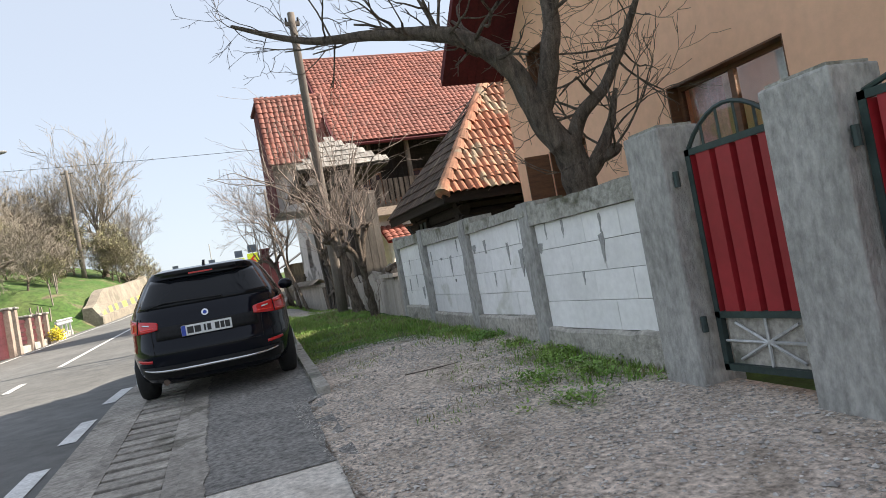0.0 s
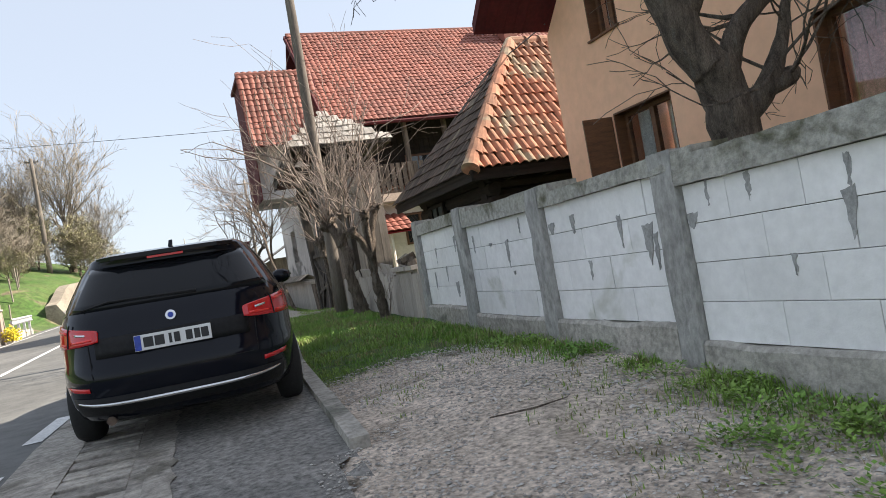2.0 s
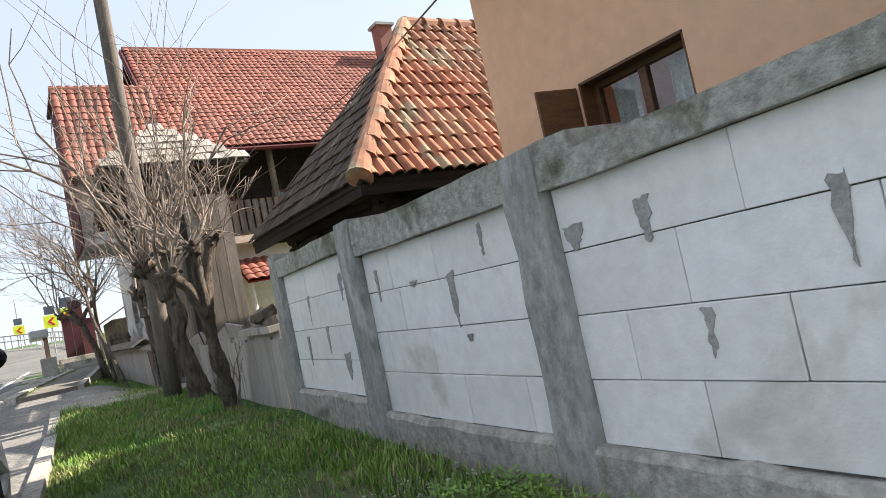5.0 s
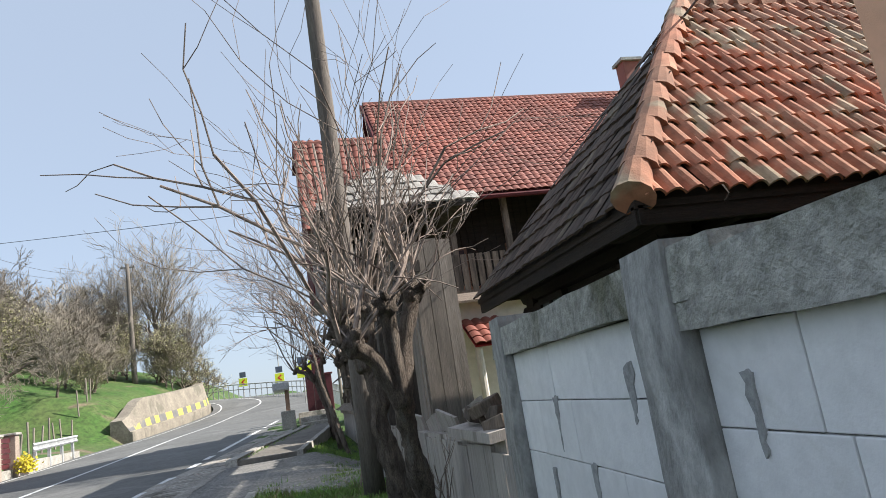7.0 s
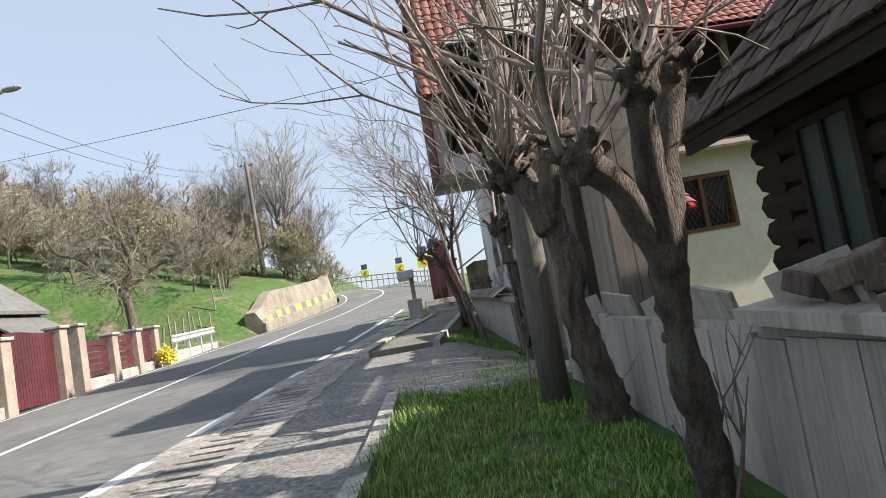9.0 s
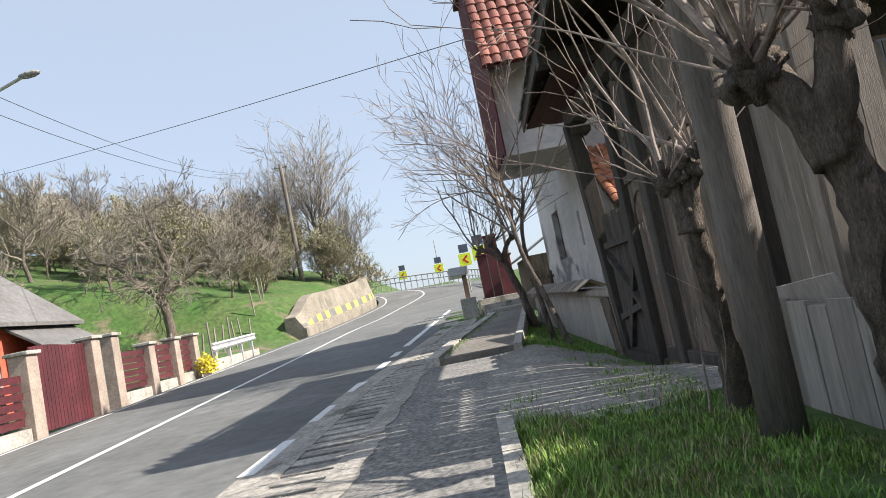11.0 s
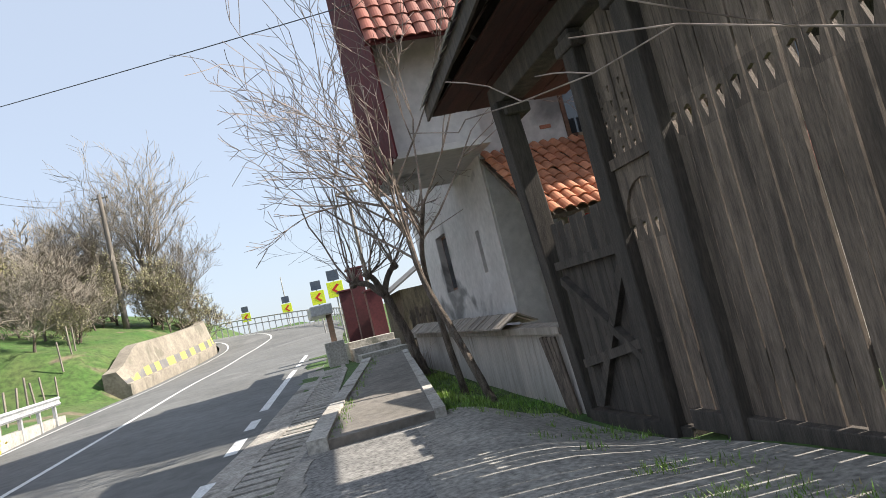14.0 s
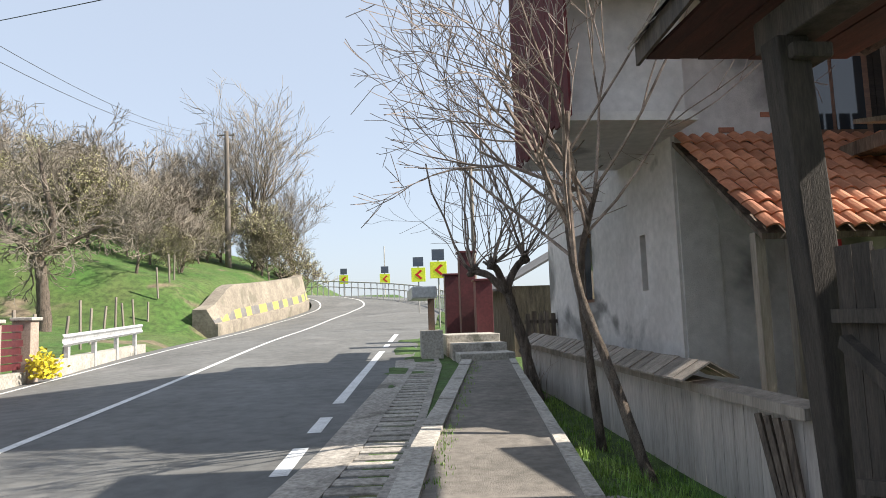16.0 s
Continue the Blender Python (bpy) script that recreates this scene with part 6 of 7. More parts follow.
# ---- far side of the road: fence, gate, coral house ----
def stone_post(x, y, h, w=0.34, group="stone fence posts"):
    z = base(y) - 0.12
    p = thing("fence_post", (x, y, z), "square stone-faced fence post with a flat cap", "fence post", group)
    bm = bmesh.new()
    box(bm, x - w / 2, x + w / 2, y - w / 2, y + w / 2, z - 0.1, z + h, None, 0.012)
    part("shaft", bm, M["brickpost"], p)
    bm = bmesh.new()
    box(bm, x - w / 2 - 0.05, x + w / 2 + 0.05, y - w / 2 - 0.05, y + w / 2 + 0.05, z + h, z + h + 0.07, None, 0.015)
    part("cap", bm, M["concrete"], p)


PX = -6.05
for y, h in ((20.5, 1.3), (22.3, 1.3), (24.2, 1.5), (26.45, 1.6), (27.3, 1.6), (29.1, 1.25), (30.7, 1.25), (32.1, 1.25)):
    stone_post(PX, y, h)


def panel_fence(y0, y1):
    t = thing("slatted_fence", (PX, (y0 + y1) / 2, base(y0)), "maroon slatted fence panel on a concrete footing", "fence", "maroon fence panels")
    z = base((y0 + y1) / 2) - 0.1
    bm = bmesh.new()
    box(bm, PX - 0.1, PX + 0.1, y0, y1, z - 0.2, z + 0.25)
    part("footing", bm, M["concrete"], t)
    for k in range(6):
        bm = bmesh.new()
        box(bm, PX - 0.02 + 0.03 * (k % 2), PX + 0.03 * (k % 2), y0, y1, z + 0.3 + k * 0.15, z + 0.43 + k * 0.15)
        part("slat", bm, M["fencered"], t)


for a, b in ((20.68, 22.12), (22.48, 24.02), (27.48, 28.92), (29.28, 30.52), (30.88, 31.92)):
    panel_fence(a, b)
fg = thing("yard_gate", (PX, 25.3, base(25)), "maroon double gate of upright boards", "gate")
for k in range(16):
    bm = bmesh.new()
    y = 24.4 + k * 0.117
    box(bm, PX - 0.02, PX + 0.01, y, y + 0.108, base(25) - 0.05, base(25) + 1.5 + 0.02 * math.sin(k * 0.4))
    part("board", bm, M["fencered"], fg)
ch = thing("house", (-11, 31, 1.2), "low coral-red house with a grey hipped roof", "house")
bm = bmesh.new()
CX, CY0, CY1 = -8.05, 28.6, 32.0
box(bm, CX - 0.3, CX, CY0, CY1, 0.8, 3.5)
for a, b, z0, z1 in ((-15, -10.7, 0.8, 3.5), (-10.7, -10.3, 0.8, 2.75), (-10.7, -10.3, 3.2, 3.5), (-10.3, -9.6, 0.8, 3.5), (-9.6, -9.2, 0.8, 2.75), (-9.6, -9.2, 3.2, 3.5), (-9.2, CX - 0.3, 0.8, 3.5)):
    box(bm, a, b, CY0, CY0 + 0.3, z0, z1)
box(bm, CX, -7.15, 29.3, 31.8, 0.8, 2.72)
bmesh.ops.remove_doubles(bm, verts=bm.verts[:], dist=0.0005)
part("wall", bm, M["housered"], ch, "coral-red rendered wall")
for a, b in ((-10.7, -10.3), (-9.6, -9.2)):
    bm = bmesh.new()
    box(bm, a, b, CY0 + 0.1, CY0 + 0.16, 2.75, 3.2)
    w = part("window", bm, M["plate"], ch, "narrow white window")
    bm = bmesh.new()
    box(bm, a + 0.06, b - 0.06, CY0 + 0.09, CY0 + 0.1, 2.8, 3.15)
    part("pane", bm, M["glass"], w)
for a, b in ((-9.9, -8.6), (-7.9, -7.25)):
    bm = bmesh.new()
    yy = CY0 if a < -8 else 29.3
    box(bm, a, b, yy - 0.04, yy - 0.002, 2.0, 2.42)
    part("white_band", bm, M["plate"], ch, "white painted window head")
a, b, c, d = (-7.7, 28.15, 3.45), (-7.7, 32.3, 3.45), (-16, 32.3, 3.45), (-16, 28.15, 3.45)
r0, r1 = (-10.3, 30.2, 6.2), (-14, 30.2, 6.2)
for ps in ((a, b, r0), (d, a, r0, r1), (b, c, r1, r0)):
    bm = bmesh.new()
    slab(bm, ps, (0, 0, 0.1))
    part("roof", bm, M["slate"], ch, "grey weathered roof slope")
bm = bmesh.new()
slab(bm, [(-8.3, 28.95, 3.62), (-8.3, 32.1, 3.62), (-6.95, 32.1, 2.72), (-6.95, 28.95, 2.72)], (0, 0, 0.07))
part("roof", bm, M["slate"], ch, "low lean-to roof")
bm = bmesh.new()
tube(bm, [(-7.68, 28.1, 3.42), (-16, 28.1, 3.42)], 0.06, 6)
part("eaves_gutter", bm, M["rail"], ch)

ch.matrix_basis = Matrix.Translation((-12.4, 31, 1.2))

# concrete pole with a street lamp
LX, LY = -6.45, 23.9
lampp = thing("street_lamp", (LX, LY, base(LY) - 0.1), "perforated concrete pole with a street lamp", "street lamp")
bm = bmesh.new()
for s in (-0.11, 0.11):
    slab(bm, [(LX - 0.1, LY + s - 0.05, 0.7), (LX - 0.1, LY + s + 0.05, 0.7), (LX - 0.1, LY + s * 0.6 + 0.035, 7.9), (LX - 0.1, LY + s * 0.6 - 0.035, 7.9)], (0.2, 0, 0))
for k in range(11):
    z = 0.8 + k * 0.65
    box(bm, LX - 0.09, LX + 0.09, LY - 0.08, LY + 0.08, z, z + 0.3)
part("pole", bm, M["concrete"], lampp)
bm = bmesh.new()
tube(bm, [(LX, LY, 6.45), (LX + 0.4, LY - 0.1, 6.7), (LX + 1.0, LY - 0.25, 7.02), (LX + 1.5, LY - 0.4, 7.1)], 0.03, 8)
part("bracket", bm, M["rail"], lampp)
bm = bmesh.new()
bmesh.ops.create_uvsphere(bm, u_segments=12, v_segments=8, radius=0.2, matrix=pose(LX + 1.65, LY - 0.42, 7.12, 0, -6, 0) @ Matrix.Diagonal((1, 0.45, 0.28, 1)))
part("lamp_head", bm, M["pillar"], lampp)

# ---- short crash barrier on the far verge ----
cb = thing("crash_barrier", (-5.9, 36, base(36)), "short galvanised crash barrier on a concrete edge", "guard rail")
bm = bmesh.new()
prof = [(0, 0), (0.04, 0.05), (0.0, 0.1), (0.0, 0.16), (0.04, 0.21), (0, 0.27)]
P0, P1 = Vector((-5.75, 33.0, base(33) + 0.52)), Vector((-6.15, 39.2, base(39) + 0.5))
for (u, z), (v, w) in zip(prof, prof[1:]):
    quad(bm, P0 + Vector((u, 0, z)), P1 + Vector((u, 0, z)), P1 + Vector((v, 0, w)), P0 + Vector((v, 0, w)))
beam = part("beam", bm, M["rail"], cb, "pale galvanised beam")
for k in range(4):
    p = P0.lerp(P1, 0.08 + 0.28 * k)
    bm = bmesh.new()
    box(bm, p.x - 0.12, p.x - 0.03, p.y - 0.06, p.y + 0.06, p.z - 0.8, p.z + 0.2)
    part("post", bm, M["rail"], cb)
bm = bmesh.new()
slab(bm, [(-5.75, 32.6, base(32.6) + 0.28), (-6.1, 32.6, base(32.6) + 0.28), (-6.6, 40, base(40) + 0.1), (-6.3, 40, base(40) + 0.1)], (0, 0, -0.7))
part("concrete_edge", bm, M["concrete"], cb)
bush = thing("shrub", (-5.7, 32.0, base(32)), "small shrub in bright yellow blossom", "shrub")
rb2 = random.Random(5)
bm = bmesh.new()
for k in range(30):
    grow(bm, Vector((-5.6, 31.9, base(32) - 0.05)), Vector((rb2.gauss(0, 0.5), rb2.gauss(0, 0.5), 1)), 0.006, 0.32, 1, rb2, 4, 0.2, 0.1, (2, 2), 0.6)
part("stem", bm, M["twig"], bush)
bm = bmesh.new()
for k in range(480):
    p = Vector((-5.6 + rb2.gauss(0, 0.12), 31.9 + rb2.gauss(0, 0.12), base(32) + abs(rb2.gauss(0.2, 0.13))))
    q = Vector((rb2.gauss(0, 1), rb2.gauss(0, 1), rb2.gauss(0, 1))).normalized() * 0.035
    r = q.orthogonal()
    quad(bm, p - q, p + r, p + q, p - r)
part("blossom", bm, M["forsythia"], bush)

# ---- retaining wall with warning stripes ----
lo = [p for p in offset_line(-3.7) if p.y > 46.8 and p.x > -16]
rw = []
bm = bmesh.new()
ring = []
for i, p in enumerate(lo):
    d = (lo[min(i + 1, len(lo) - 1)] - lo[max(i - 1, 0)]).normalized()
    nrm = Vector((-d.y, d.x, 0))
    h = 1.0 + 1.05 * smooth01(i, 0, 4)
    zb = base(p.y)
    rw.append((p, nrm, zb, h))
    ring.append([bm.verts.new(q) for q in (p + Vector((0, 0, -0.3)) * 1, Vector((p.x, p.y, zb + 0.35)), Vector((p.x, p.y, 0)) + nrm * 0.12 + Vector((0, 0, zb + 0.37)), Vector((p.x, p.y, 0)) + nrm * 0.5 + Vector((0, 0, zb + h)), Vector((p.x, p.y, 0)) + nrm * 1.1 + Vector((0, 0, zb + h)), Vector((p.x, p.y, 0)) + nrm * 1.1 + Vector((0, 0, zb - 0.5)))])
for a, b in zip(ring, ring[1:]):
    for k in range(5):
        bm.faces.new((a[k], b[k], b[k + 1], a[k + 1]))
bm.faces.new(ring[0])
retw = structure("wall_retaining", bm, M["retaining"], "sloping concrete retaining wall with yellow and black stripes")
for i, ((p, n0, zb, h), (q, n1, zc, h1)) in enumerate(zip(rw, rw[1:])):
    bm = bmesh.new()
    def at(p, nn, z, f, hh):
        return Vector((p.x, p.y, 0)) + nn * (0.12 + 0.38 * f - 0.012) + Vector((0, 0, z + 0.37 + (hh - 0.37) * f))
    slab(bm, [at(p, n0, zb, 0.04, h), at(q, n1, zc, 0.04, h1), at(q, n1, zc, 0.3, h1), at(p, n0, zb, 0.3, h)], n0 * 0.01)
    part("stripe", bm, M["yellow"] if i % 2 else M["blackp"], retw)

# ---- parapet rail and chevron signs on the bend ----
GR = dense([(5.6, 52), (5.3, 58), (4.6, 63), (2.6, 67.5), (-1.5, 71), (-7, 74), (-16, 77)], 0.55)
par = thing("guard_rail", (3, 66, base(66)), "pale roadside rail with close posts along the bend", "guard rail")
for h, r in ((1.05, 0.06), (0.62, 0.05)):
    bm = bmesh.new()
    tube(bm, [(p.x, p.y, base(p.y) + h) for p in GR], r, 4)
    part("rail", bm, M["rail"], par)
bm = bmesh.new()
box(bm, -0.04, 0.04, -0.04, 0.04, -0.3, 1.0)
post_me = mesh_of("rail_post", bm, M["rail"])
for p in GR:
    piece("post", post_me, par, pose(p.x, p.y, base(p.y)))
for x, y, z, w in ((3.95, 50, 4.5, 0.8), (3.35, 56, 4.68, 0.8), (1.63, 71.5, 5.4, 0.8), (-2.0, 80, 5.95, 0.8)):
    s = thing("road_sign", (x, y, base(y)), "yellow-green curve sign with a red chevron and a solar panel", "road sign", "curve signs")
    bm = bmesh.new()
    box(bm, x - w / 2, x + w / 2, y - 0.02, y + 0.02, z - w / 2, z + w / 2, None, 0.008)
    part("board", bm, M["signyellow"], s)
    bm = bmesh.new()
    slab(bm, [(x + 0.12, y - 0.03, z + 0.28), (x - 0.2, y - 0.03, z), (x + 0.12, y - 0.03, z - 0.28), (x + 0.22, y - 0.03, z - 0.2), (x - 0.02, y - 0.03, z), (x + 0.22, y - 0.03, z + 0.2)], (0, 0.008, 0))
    part("chevron", bm, M["signred"], s)
    bm = bmesh.new()
    box(bm, x - 0.3, x + 0.3, y, y + 0.04, z + 0.47, z + 1.0, None, 0.008)
    part("solar_panel", bm, M["signback"], s)
    bm = bmesh.new()
    tube(bm, [(x, y + 0.06, base(y) - 0.3), (x, y + 0.06, z + (2.6 if y > 70 and x > 0 else 1.0))], 0.04, 8)
    part("pole", bm, M["pillar"], s)

# ---- wooded hillside ----
def wood_tree(seed, height, label, spread=0.5, buds=0, limbs=22, trunk=0.16, clear=0.3, up=0.12, vase=False, twig=0.022):
    """A bare deciduous tree: a bent tapering stem, limbs in all directions, a haze of twigs, opening buds."""
    rng = random.Random(seed)
    t = thing("tree", (0, 0, 0), label, "tree", "hillside trees")
    bt, bc = bmesh.new(), bmesh.new()
    n = 6
    pts = [Vector((0, 0, -0.4))]
    for i in range(1, n + 1):
        pts.append(pts[-1] + Vector((rng.gauss(0, 0.14), rng.gauss(0, 0.14), height * (0.5 if vase else 0.7) / n)))
    rad = [trunk * (1 - 0.8 * i / n) for i in range(n + 1)]
    tube(bt, pts, rad, 8)
    for i in range(limbs):
        k = clear + (1 - clear) * rng.random() ** 0.8
        j = k * n
        a = pts[min(n - 1, int(j))].lerp(pts[min(n, int(j) + 1)], j - int(j))
        if vase:
            d = Vector((rng.gauss(0, spread), rng.gauss(0, spread), rng.uniform(0.7, 1.3)))
            L = height * rng.uniform(0.2, 0.27)
        else:
            d = Vector((rng.gauss(0, spread), rng.gauss(0, spread), rng.uniform(0.25, 0.9)))
            L = height * rng.uniform(0.14, 0.28) * (1.25 - 0.5 * k)
        grow(bc, a, d, max(0.035, trunk * (1.05 - k) * 0.55), L, 4, rng, 4, 0.2, up, (2, 3), 0.7, min_r=twig)
    part("trunk", bt, M["bark"], t)
    cr = part("crown", bc, M["fartwig"], t, "dense bare twigs")
    if buds:
        vs = [v.co for v in cr.data.vertices]
        V, F = [], []
        for i in range(buds):
            p = vs[rng.randrange(len(vs))] + Vector((rng.gauss(0, 0.16), rng.gauss(0, 0.16), rng.gauss(0, 0.16)))
            q = Vector((rng.gauss(0, 1), rng.gauss(0, 1), rng.gauss(0, 1))).normalized() * rng.uniform(0.04, 0.085)
            r = q.orthogonal()
            k = len(V)
            V += [p - q, p + r, p + q, p - r]
            F.append((k, k + 1, k + 2, k + 3))
        me = bpy.data.meshes.new("foliage")
        me.from_pydata(V, [], F)
        me.materials.append(M["bud"])
        ob = new("foliage", me)
        ob.parent = t
        ob["kind"] = "stuff"
    return t


rh = random.Random(77)
kinds = [wood_tree(101, 11, "slender bare hillside tree", 0.45, 0, 22), wood_tree(102, 9, "bare hillside tree with a wide crown", 0.75, 0, 24, 0.2, 0.25),
         wood_tree(103, 8, "hillside tree flushed with pale buds", 0.6, 4200, 22, 0.14, 0.12), wood_tree(104, 12.5, "tall bare tree with a rounded crown", 0.36, 0, 34, 0.24, 0.22, 0.14, True, 0.0125)]
placed = set()


def plant(k, x, y, s, tilt=4, sink=0.1):
    """Stands one tree of kind k on the slope, at the scale s."""
    m = pose(x, y, land(x, y) - sink, rh.uniform(-tilt, tilt), rh.uniform(-tilt, tilt), rh.uniform(0, 360)) @ Matrix.Scale(s, 4)
    t = kinds[k]
    if k in placed:
        t = copy_thing(kinds[k], m)
    t.matrix_basis = m
    placed.add(k)


# the tall tree behind the pole and the thicket round it
plant(3, -7.3, 66, 1.02, 1)
for x, y, s in ((-10.4, 68.5, 0.78), (-5.2, 67, 0.66), (-12.5, 68, 0.72)):
    plant(3, x, y, s, 2)
for x, y, s in ((-6.6, 63.5, 0.62), (-5.4, 64.5, 0.62), (-4.4, 66.5, 0.5), (-7.4, 64.5, 0.6), (-9.6, 65.0, 0.66), (-6.0, 62.8, 0.42)):
    plant(2, x, y, s)
# the wood along the crest
for i in range(62):
    y = rh.uniform(54, 80)
    x = -10.6 - rh.random() ** 1.1 * 27 + (62 - y) * 0.05
    if y > 64 and x > -12:
        x -= 7
    plant(rh.choice([0, 0, 1, 2, 2]), x, y, rh.uniform(0.5, 0.8))
# scrub at its foot
for i in range(44):
    y = rh.uniform(53, 70)
    x = -8.8 - rh.random() ** 1.2 * 22 - (5 if y > 64 else 0)
    plant(rh.choice([1, 2, 2]), x, y, rh.uniform(0.26, 0.42))

# old orchard tree on the slope
rng = random.Random(9)
apple = thing("apple_tree", (-11.3, 44.3, land(-11.3, 44.3)), "crooked old orchard tree on the green slope", "tree")
bt, bc = bmesh.new(), bmesh.new()
ax, ay, az = -11.3, 44.3, land(-11.3, 44.3) - 0.2
knobby(bt, [(ax, ay, az), (ax - 0.1, ay, az + 1.6), (ax - 0.3, ay, az + 3.0)], [0.27, 0.22, 0.19], rng, 9, 0.06)
for pts, rad in (([(ax - 0.3, ay, az + 2.9), (ax + 0.2, ay, az + 4.2), (ax - 0.1, ay, az + 5.6), (ax - 0.5, ay + 0.2, az + 7.2)], [0.17, 0.14, 0.1, 0.05]),
                 ([(ax - 0.3, ay, az + 2.8), (ax - 1.3, ay, az + 3.9), (ax - 2.2, ay, az + 4.8), (ax - 3.2, ay, az + 5.2), (ax - 3.6, ay, az + 6.0)], [0.16, 0.13, 0.1, 0.07, 0.04]),
                 ([(ax - 0.3, ay, az + 3.0), (ax + 1.0, ay + 0.3, az + 3.7), (ax + 1.9, ay + 0.3, az + 4.2)], [0.12, 0.09, 0.05])):
    knobby(bt, pts, rad, rng, 7, 0.08)
    for i in range(1, len(pts)):
        for _ in range(7):
            p = Vector(pts[i - 1]).lerp(Vector(pts[i]), rng.random())
            grow(bc, p, Vector((rng.gauss(0, 0.7), rng.gauss(0, 0.7), rng.gauss(0.15, 0.6))), rad[i] * 0.45, rng.uniform(0.7, 1.3), 4, rng, 4, 0.35, 0.0, (2, 3), 0.68, min_r=0.01)
part("trunk", bt, M["bark"], apple, "dark crooked trunk", True)
part("crown", bc, M["fartwig"], apple, "tangle of fine twigs")
for x, y, s in ((-19, 43, 0.55), (-16.5, 50, 0.6), (-22, 52, 0.75), (-27, 45, 0.7), (-10.2, 50.5, 0.42), (-9.3, 54.5, 0.5)):
    plant(1, x, y, s, 2)
wf = thing("wire_fence", (-8, 42, base(42)), "row of leaning wooden stakes with wire", "fence")
for k in range(14):
    y = 33.5 + k * 1.35
    x = -7.6 - 0.9 * smooth01(y, 33, 47) + rh.uniform(-0.15, 0.15)
    bm = bmesh.new()
    tube(bm, [(x, y, land(x, y) - 0.2), (x + rh.uniform(-0.12, 0.12), y + rh.uniform(-0.1, 0.1), land(x, y) + rh.uniform(1.0, 1.5))], 0.045, 6)
    part("stake", bm, M["greywood"], wf)

# ---- grass, weeds, pebbles ----
def tufts(name, spots, mtl, label, rng):
    V, F = [], []
    for x, y, z, h, n in spots:
        for _ in range(n):
            a = rng.uniform(0, 6.283)
            d = Vector((math.cos(a), math.sin(a), 0))
            p = Vector((x + rng.gauss(0, 0.035), y + rng.gauss(0, 0.035), z - 0.02))
            hh = h * rng.uniform(0.5, 1.2)
            lean = d * hh * rng.uniform(0.1, 0.7)
            s = Vector((-d.y, d.x, 0)) * rng.uniform(0.003, 0.006)
            k = len(V)
            V += [p - s, p + s, p + lean * 0.4 + Vector((0, 0, hh * 0.6)) + s * 0.7, p + lean * 0.4 + Vector((0, 0, hh * 0.6)) - s * 0.7, p + lean + Vector((0, 0, hh * 0.92))]
            F += [(k, k + 1, k + 2, k + 3), (k + 3, k + 2, k + 4)]
    me = bpy.data.meshes.new(name)
    me.from_pydata(V, [], F)
    me.materials.append(mtl)
    return tagged(new(name, me), label, "grass", kind="stuff")


rgs = random.Random(55)
S, D = [], []
for _ in range(13000):
    y = rgs.uniform(7.6, 18.2)
    x0 = lerp(y, KERB) + 0.12
    x = rgs.uniform(x0, 3.25)
    if y < 9.4 and rgs.random() > smooth01(y + 0.5 * noise.noise((x * 2, y * 2, 0)) + 0.25 * (x - 1), 7.8, 9.3):
        continue
    if y > 17.2 and x < 2.6 and rgs.random() < 0.9:
        continue
    dens = 0.5 + noise.noise((x * 1.4, y * 1.4, 9))
    if rgs.random() > dens + 0.35:
        continue
    edge = 1.7 if x - x0 < 0.35 and y > 14 else 1.0
    (S if rgs.random() < 0.8 + 0.5 * noise.noise((x * 2.2, y * 2.2, 5)) else D).append((x, y, land(x, y), rgs.uniform(0.025, 0.085) * edge * (1.1 if y > 10 else 0.8), rgs.randint(5, 9)))
for _ in range(1500):
    y = rgs.uniform(4.3, 11)
    x = 3.1 - abs(rgs.gauss(0, 0.22))
    if noise.noise((y * 1.5, 4, 0)) < -0.1:
        continue
    (S if rgs.random() < 0.85 else D).append((x, y, land(x, y) + 0.02, rgs.uniform(0.05, 0.13), rgs.randint(4, 8)))
for _ in range(1300):
    y = rgs.uniform(4.5, 8.4)
    x = rgs.uniform(1.3, 3.1)
    if noise.noise((x * 1.1, y * 1.1, 2)) + 0.25 * noise.noise((x * 5, y * 5, 2)) < 0.22:
        continue
    (S if rgs.random() < 0.6 else D).append((x, y, land(x, y) + 0.02, rgs.uniform(0.03, 0.08), rgs.randint(3, 6)))
for _ in range(2200):
    y = rgs.uniform(18.0, 29.5)
    if y < 21.9:
        x = rgs.uniform(2.7, 3.7) if rgs.random() < 0.5 else 3.6 - abs(rgs.gauss(0, 0.15))
        if noise.noise((x * 2, y * 2, 1)) < 0.12:
            continue
    else:
        x = rgs.uniform(lerp(y, FW_R) + 0.12, 3.8)
        if y > 24 and rgs.random() < 0.6:
            continue
    S.append((x, y, land(x, y) + 0.01, rgs.uniform(0.04, 0.11), rgs.randint(4, 8)))
for _ in range(220):
    y = rgs.uniform(22, 30.5)
    x = lerp(y, FW_L) + 0.1 + abs(rgs.gauss(0, 0.07))
    S.append((x, y, base(y) + 0.11, rgs.uniform(0.03, 0.08), 5))
V, F = [], []
patches = [(2.95, 6.1, 0.2), (2.65, 5.05, 0.16), (2.85, 4.72, 0.2), (3.0, 5.75, 0.12), (2.95, 7.2, 0.16), (2.2, 4.35, 0.1), (2.35, 4.95, 0.1), (3.0, 8.3, 0.2), (2.8, 5.5, 0.12)]
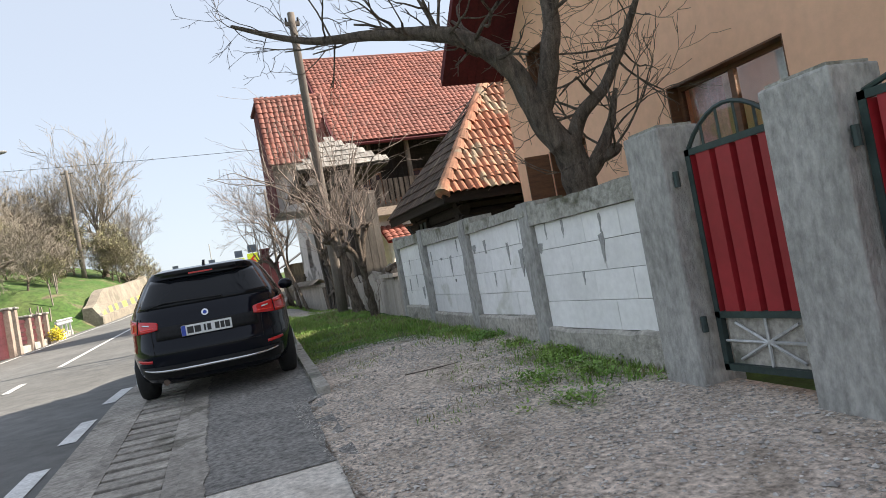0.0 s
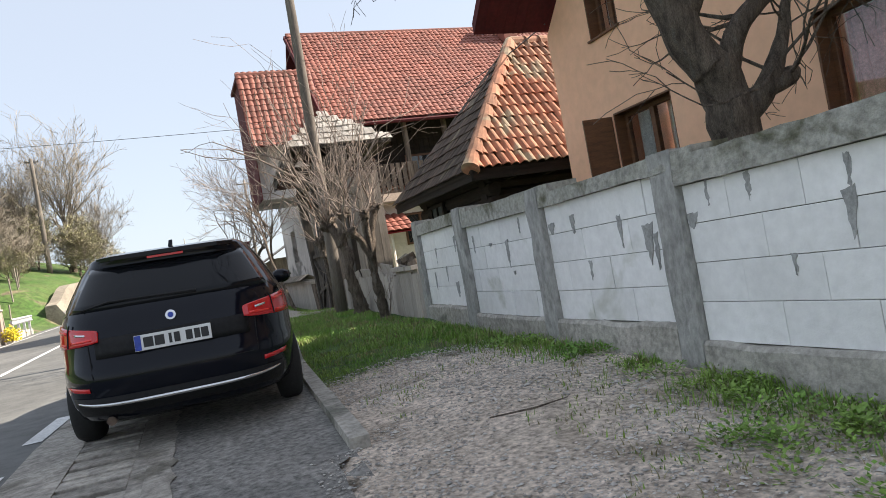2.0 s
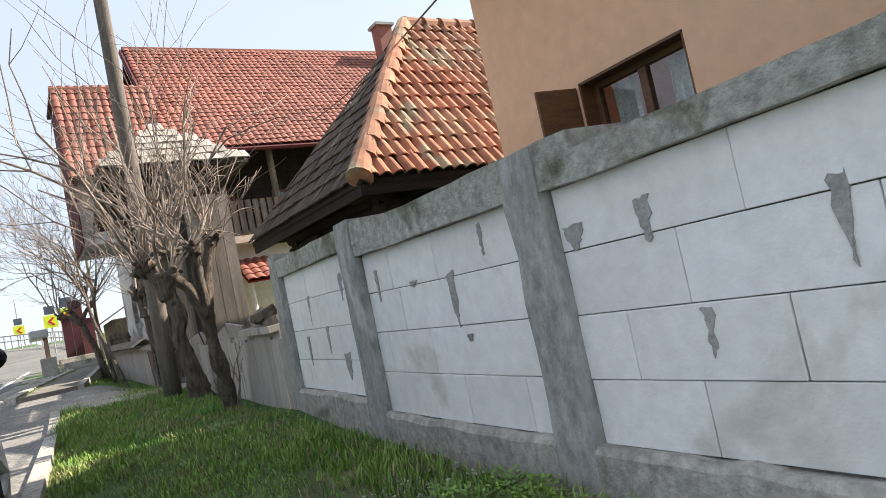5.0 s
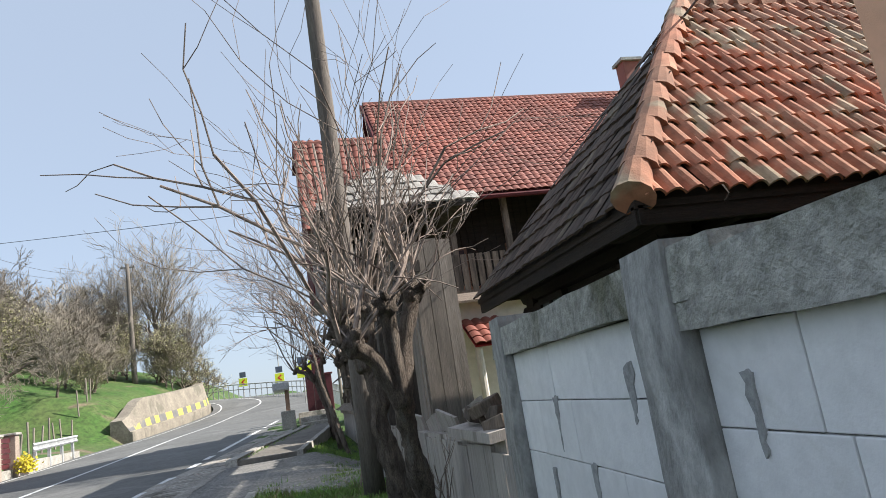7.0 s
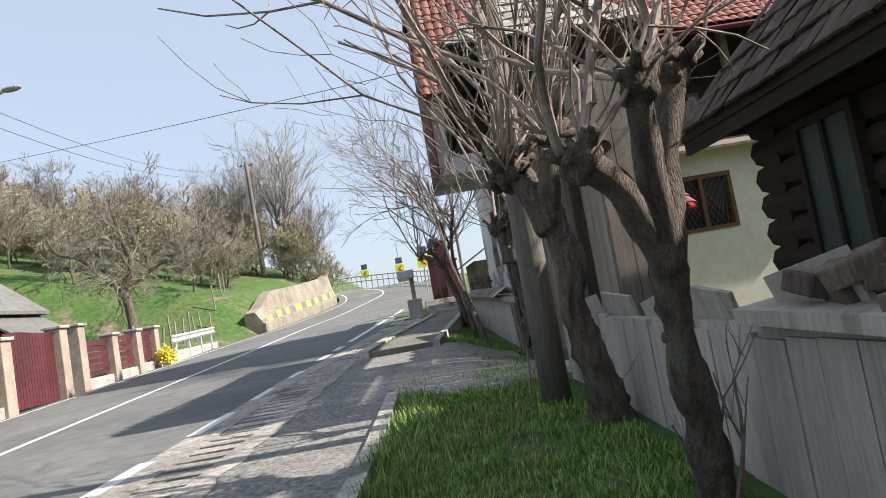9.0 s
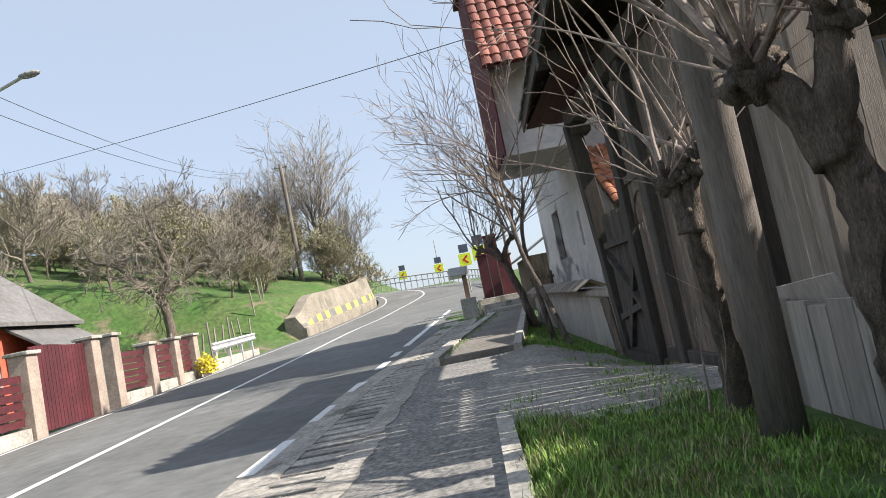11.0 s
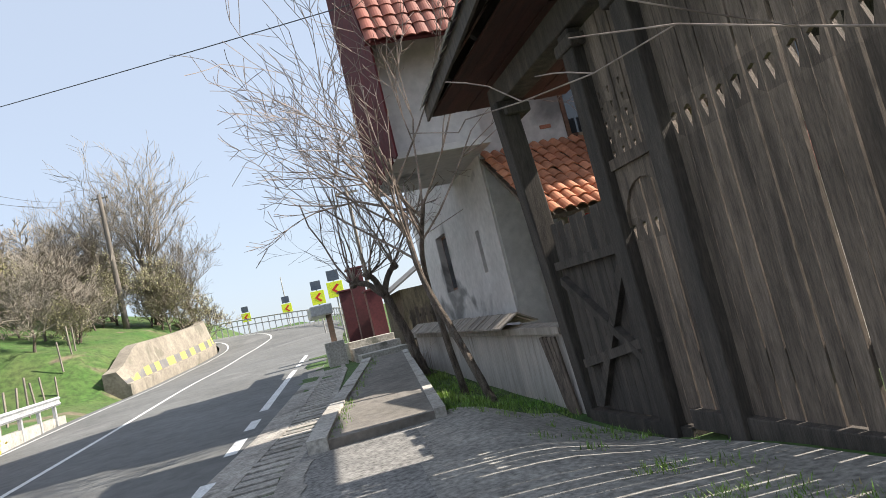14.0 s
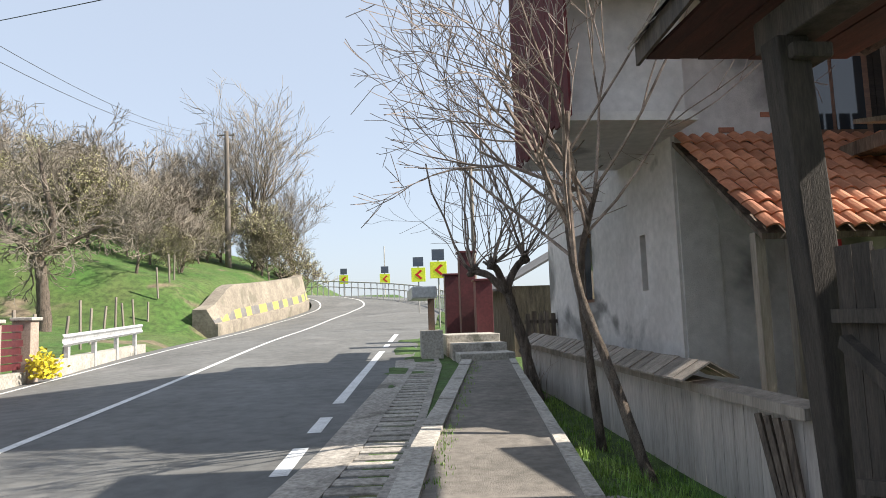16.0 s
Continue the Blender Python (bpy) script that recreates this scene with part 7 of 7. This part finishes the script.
for _ in range(120):
    px, py, pr = rgs.choice(patches)
    cx, cy = min(3.06, rgs.gauss(px, pr)), rgs.gauss(py, pr * 1.2)
    for _ in range(34):
        a, e, q = rgs.uniform(0, 6.283), rgs.uniform(0.1, 1.2), rgs.uniform(0.02, 0.1)
        p = Vector((cx + math.cos(a) * q, cy + math.sin(a) * q, land(cx, cy) + 0.03 + 0.07 * rgs.random()))
        d = Vector((math.cos(a) * math.cos(e), math.sin(a) * math.cos(e), math.sin(e) * 0.6)) * rgs.uniform(0.02, 0.05)
        w = Vector((-math.sin(a), math.cos(a), 0)) * rgs.uniform(0.006, 0.014)
        k = len(V)
        V += [p, p + d * 0.5 + w, p + d, p + d * 0.5 - w]
        F.append((k, k + 1, k + 2, k + 3))
wm = bpy.data.meshes.new("weeds")
wm.from_pydata(V, [], F)
wm.materials.append(M["grass"])
tagged(new("weeds", wm), "small leafy green weeds at the foot of the wall", "weeds", kind="stuff")
tufts("grass", S, M["grass"], "fresh green grass tufts on the verge", rgs)
tufts("dry_grass", D, M["drygrass"], "straw-coloured dry grass among the turf", rgs)
V, F = [], []
octa = [(1, 0, 0), (-1, 0, 0), (0, 1, 0), (0, -1, 0), (0, 0, 1), (0, 0, -1)]
of = [(0, 2, 4), (2, 1, 4), (1, 3, 4), (3, 0, 4), (2, 0, 5), (1, 2, 5), (3, 1, 5), (0, 3, 5)]
for _ in range(44000):
    y = -1 + 10 * rgs.random()
    x = rgs.uniform(0.65, 3.15)
    if y > 6.6 and x < lerp(y, KERB) + 0.15:
        continue
    if noise.noise((x * 0.9, y * 0.9, 6)) < -0.15 - 0.2 * rgs.random():
        continue
    r = 0.0035 + 0.01 * rgs.random() ** 3 + (0.014 if rgs.random() < 0.015 else 0)
    k = len(V)
    a = rgs.uniform(0, 6.28)
    for ox, oy, oz in octa:
        j = rgs.uniform(0.7, 1.2) * r
        V.append((x + (ox * math.cos(a) - oy * math.sin(a)) * j, y + (ox * math.sin(a) + oy * math.cos(a)) * j, land(x, y) + 0.03 + r * 0.3 + oz * j * 0.5))
    F += [tuple(k + i for i in f) for f in of]
me = bpy.data.meshes.new("pebbles")
me.from_pydata(V, [], F)
me.materials.append(M["stone"])
tagged(new("pebbles", me), "loose grey pebbles scattered on the gravel", "gravel", kind="stuff")
bm = bmesh.new()
tube(bm, [(1.7, 6.35, land(1.7, 6.3) + 0.05), (1.95, 6.25, land(1.9, 6.2) + 0.06), (2.2, 6.3, land(2.2, 6.3) + 0.05)], [0.005, 0.007, 0.003], 6)
tagged(part("stick", bm, M["bark"]), "dry brown stick lying on the gravel", "stick")
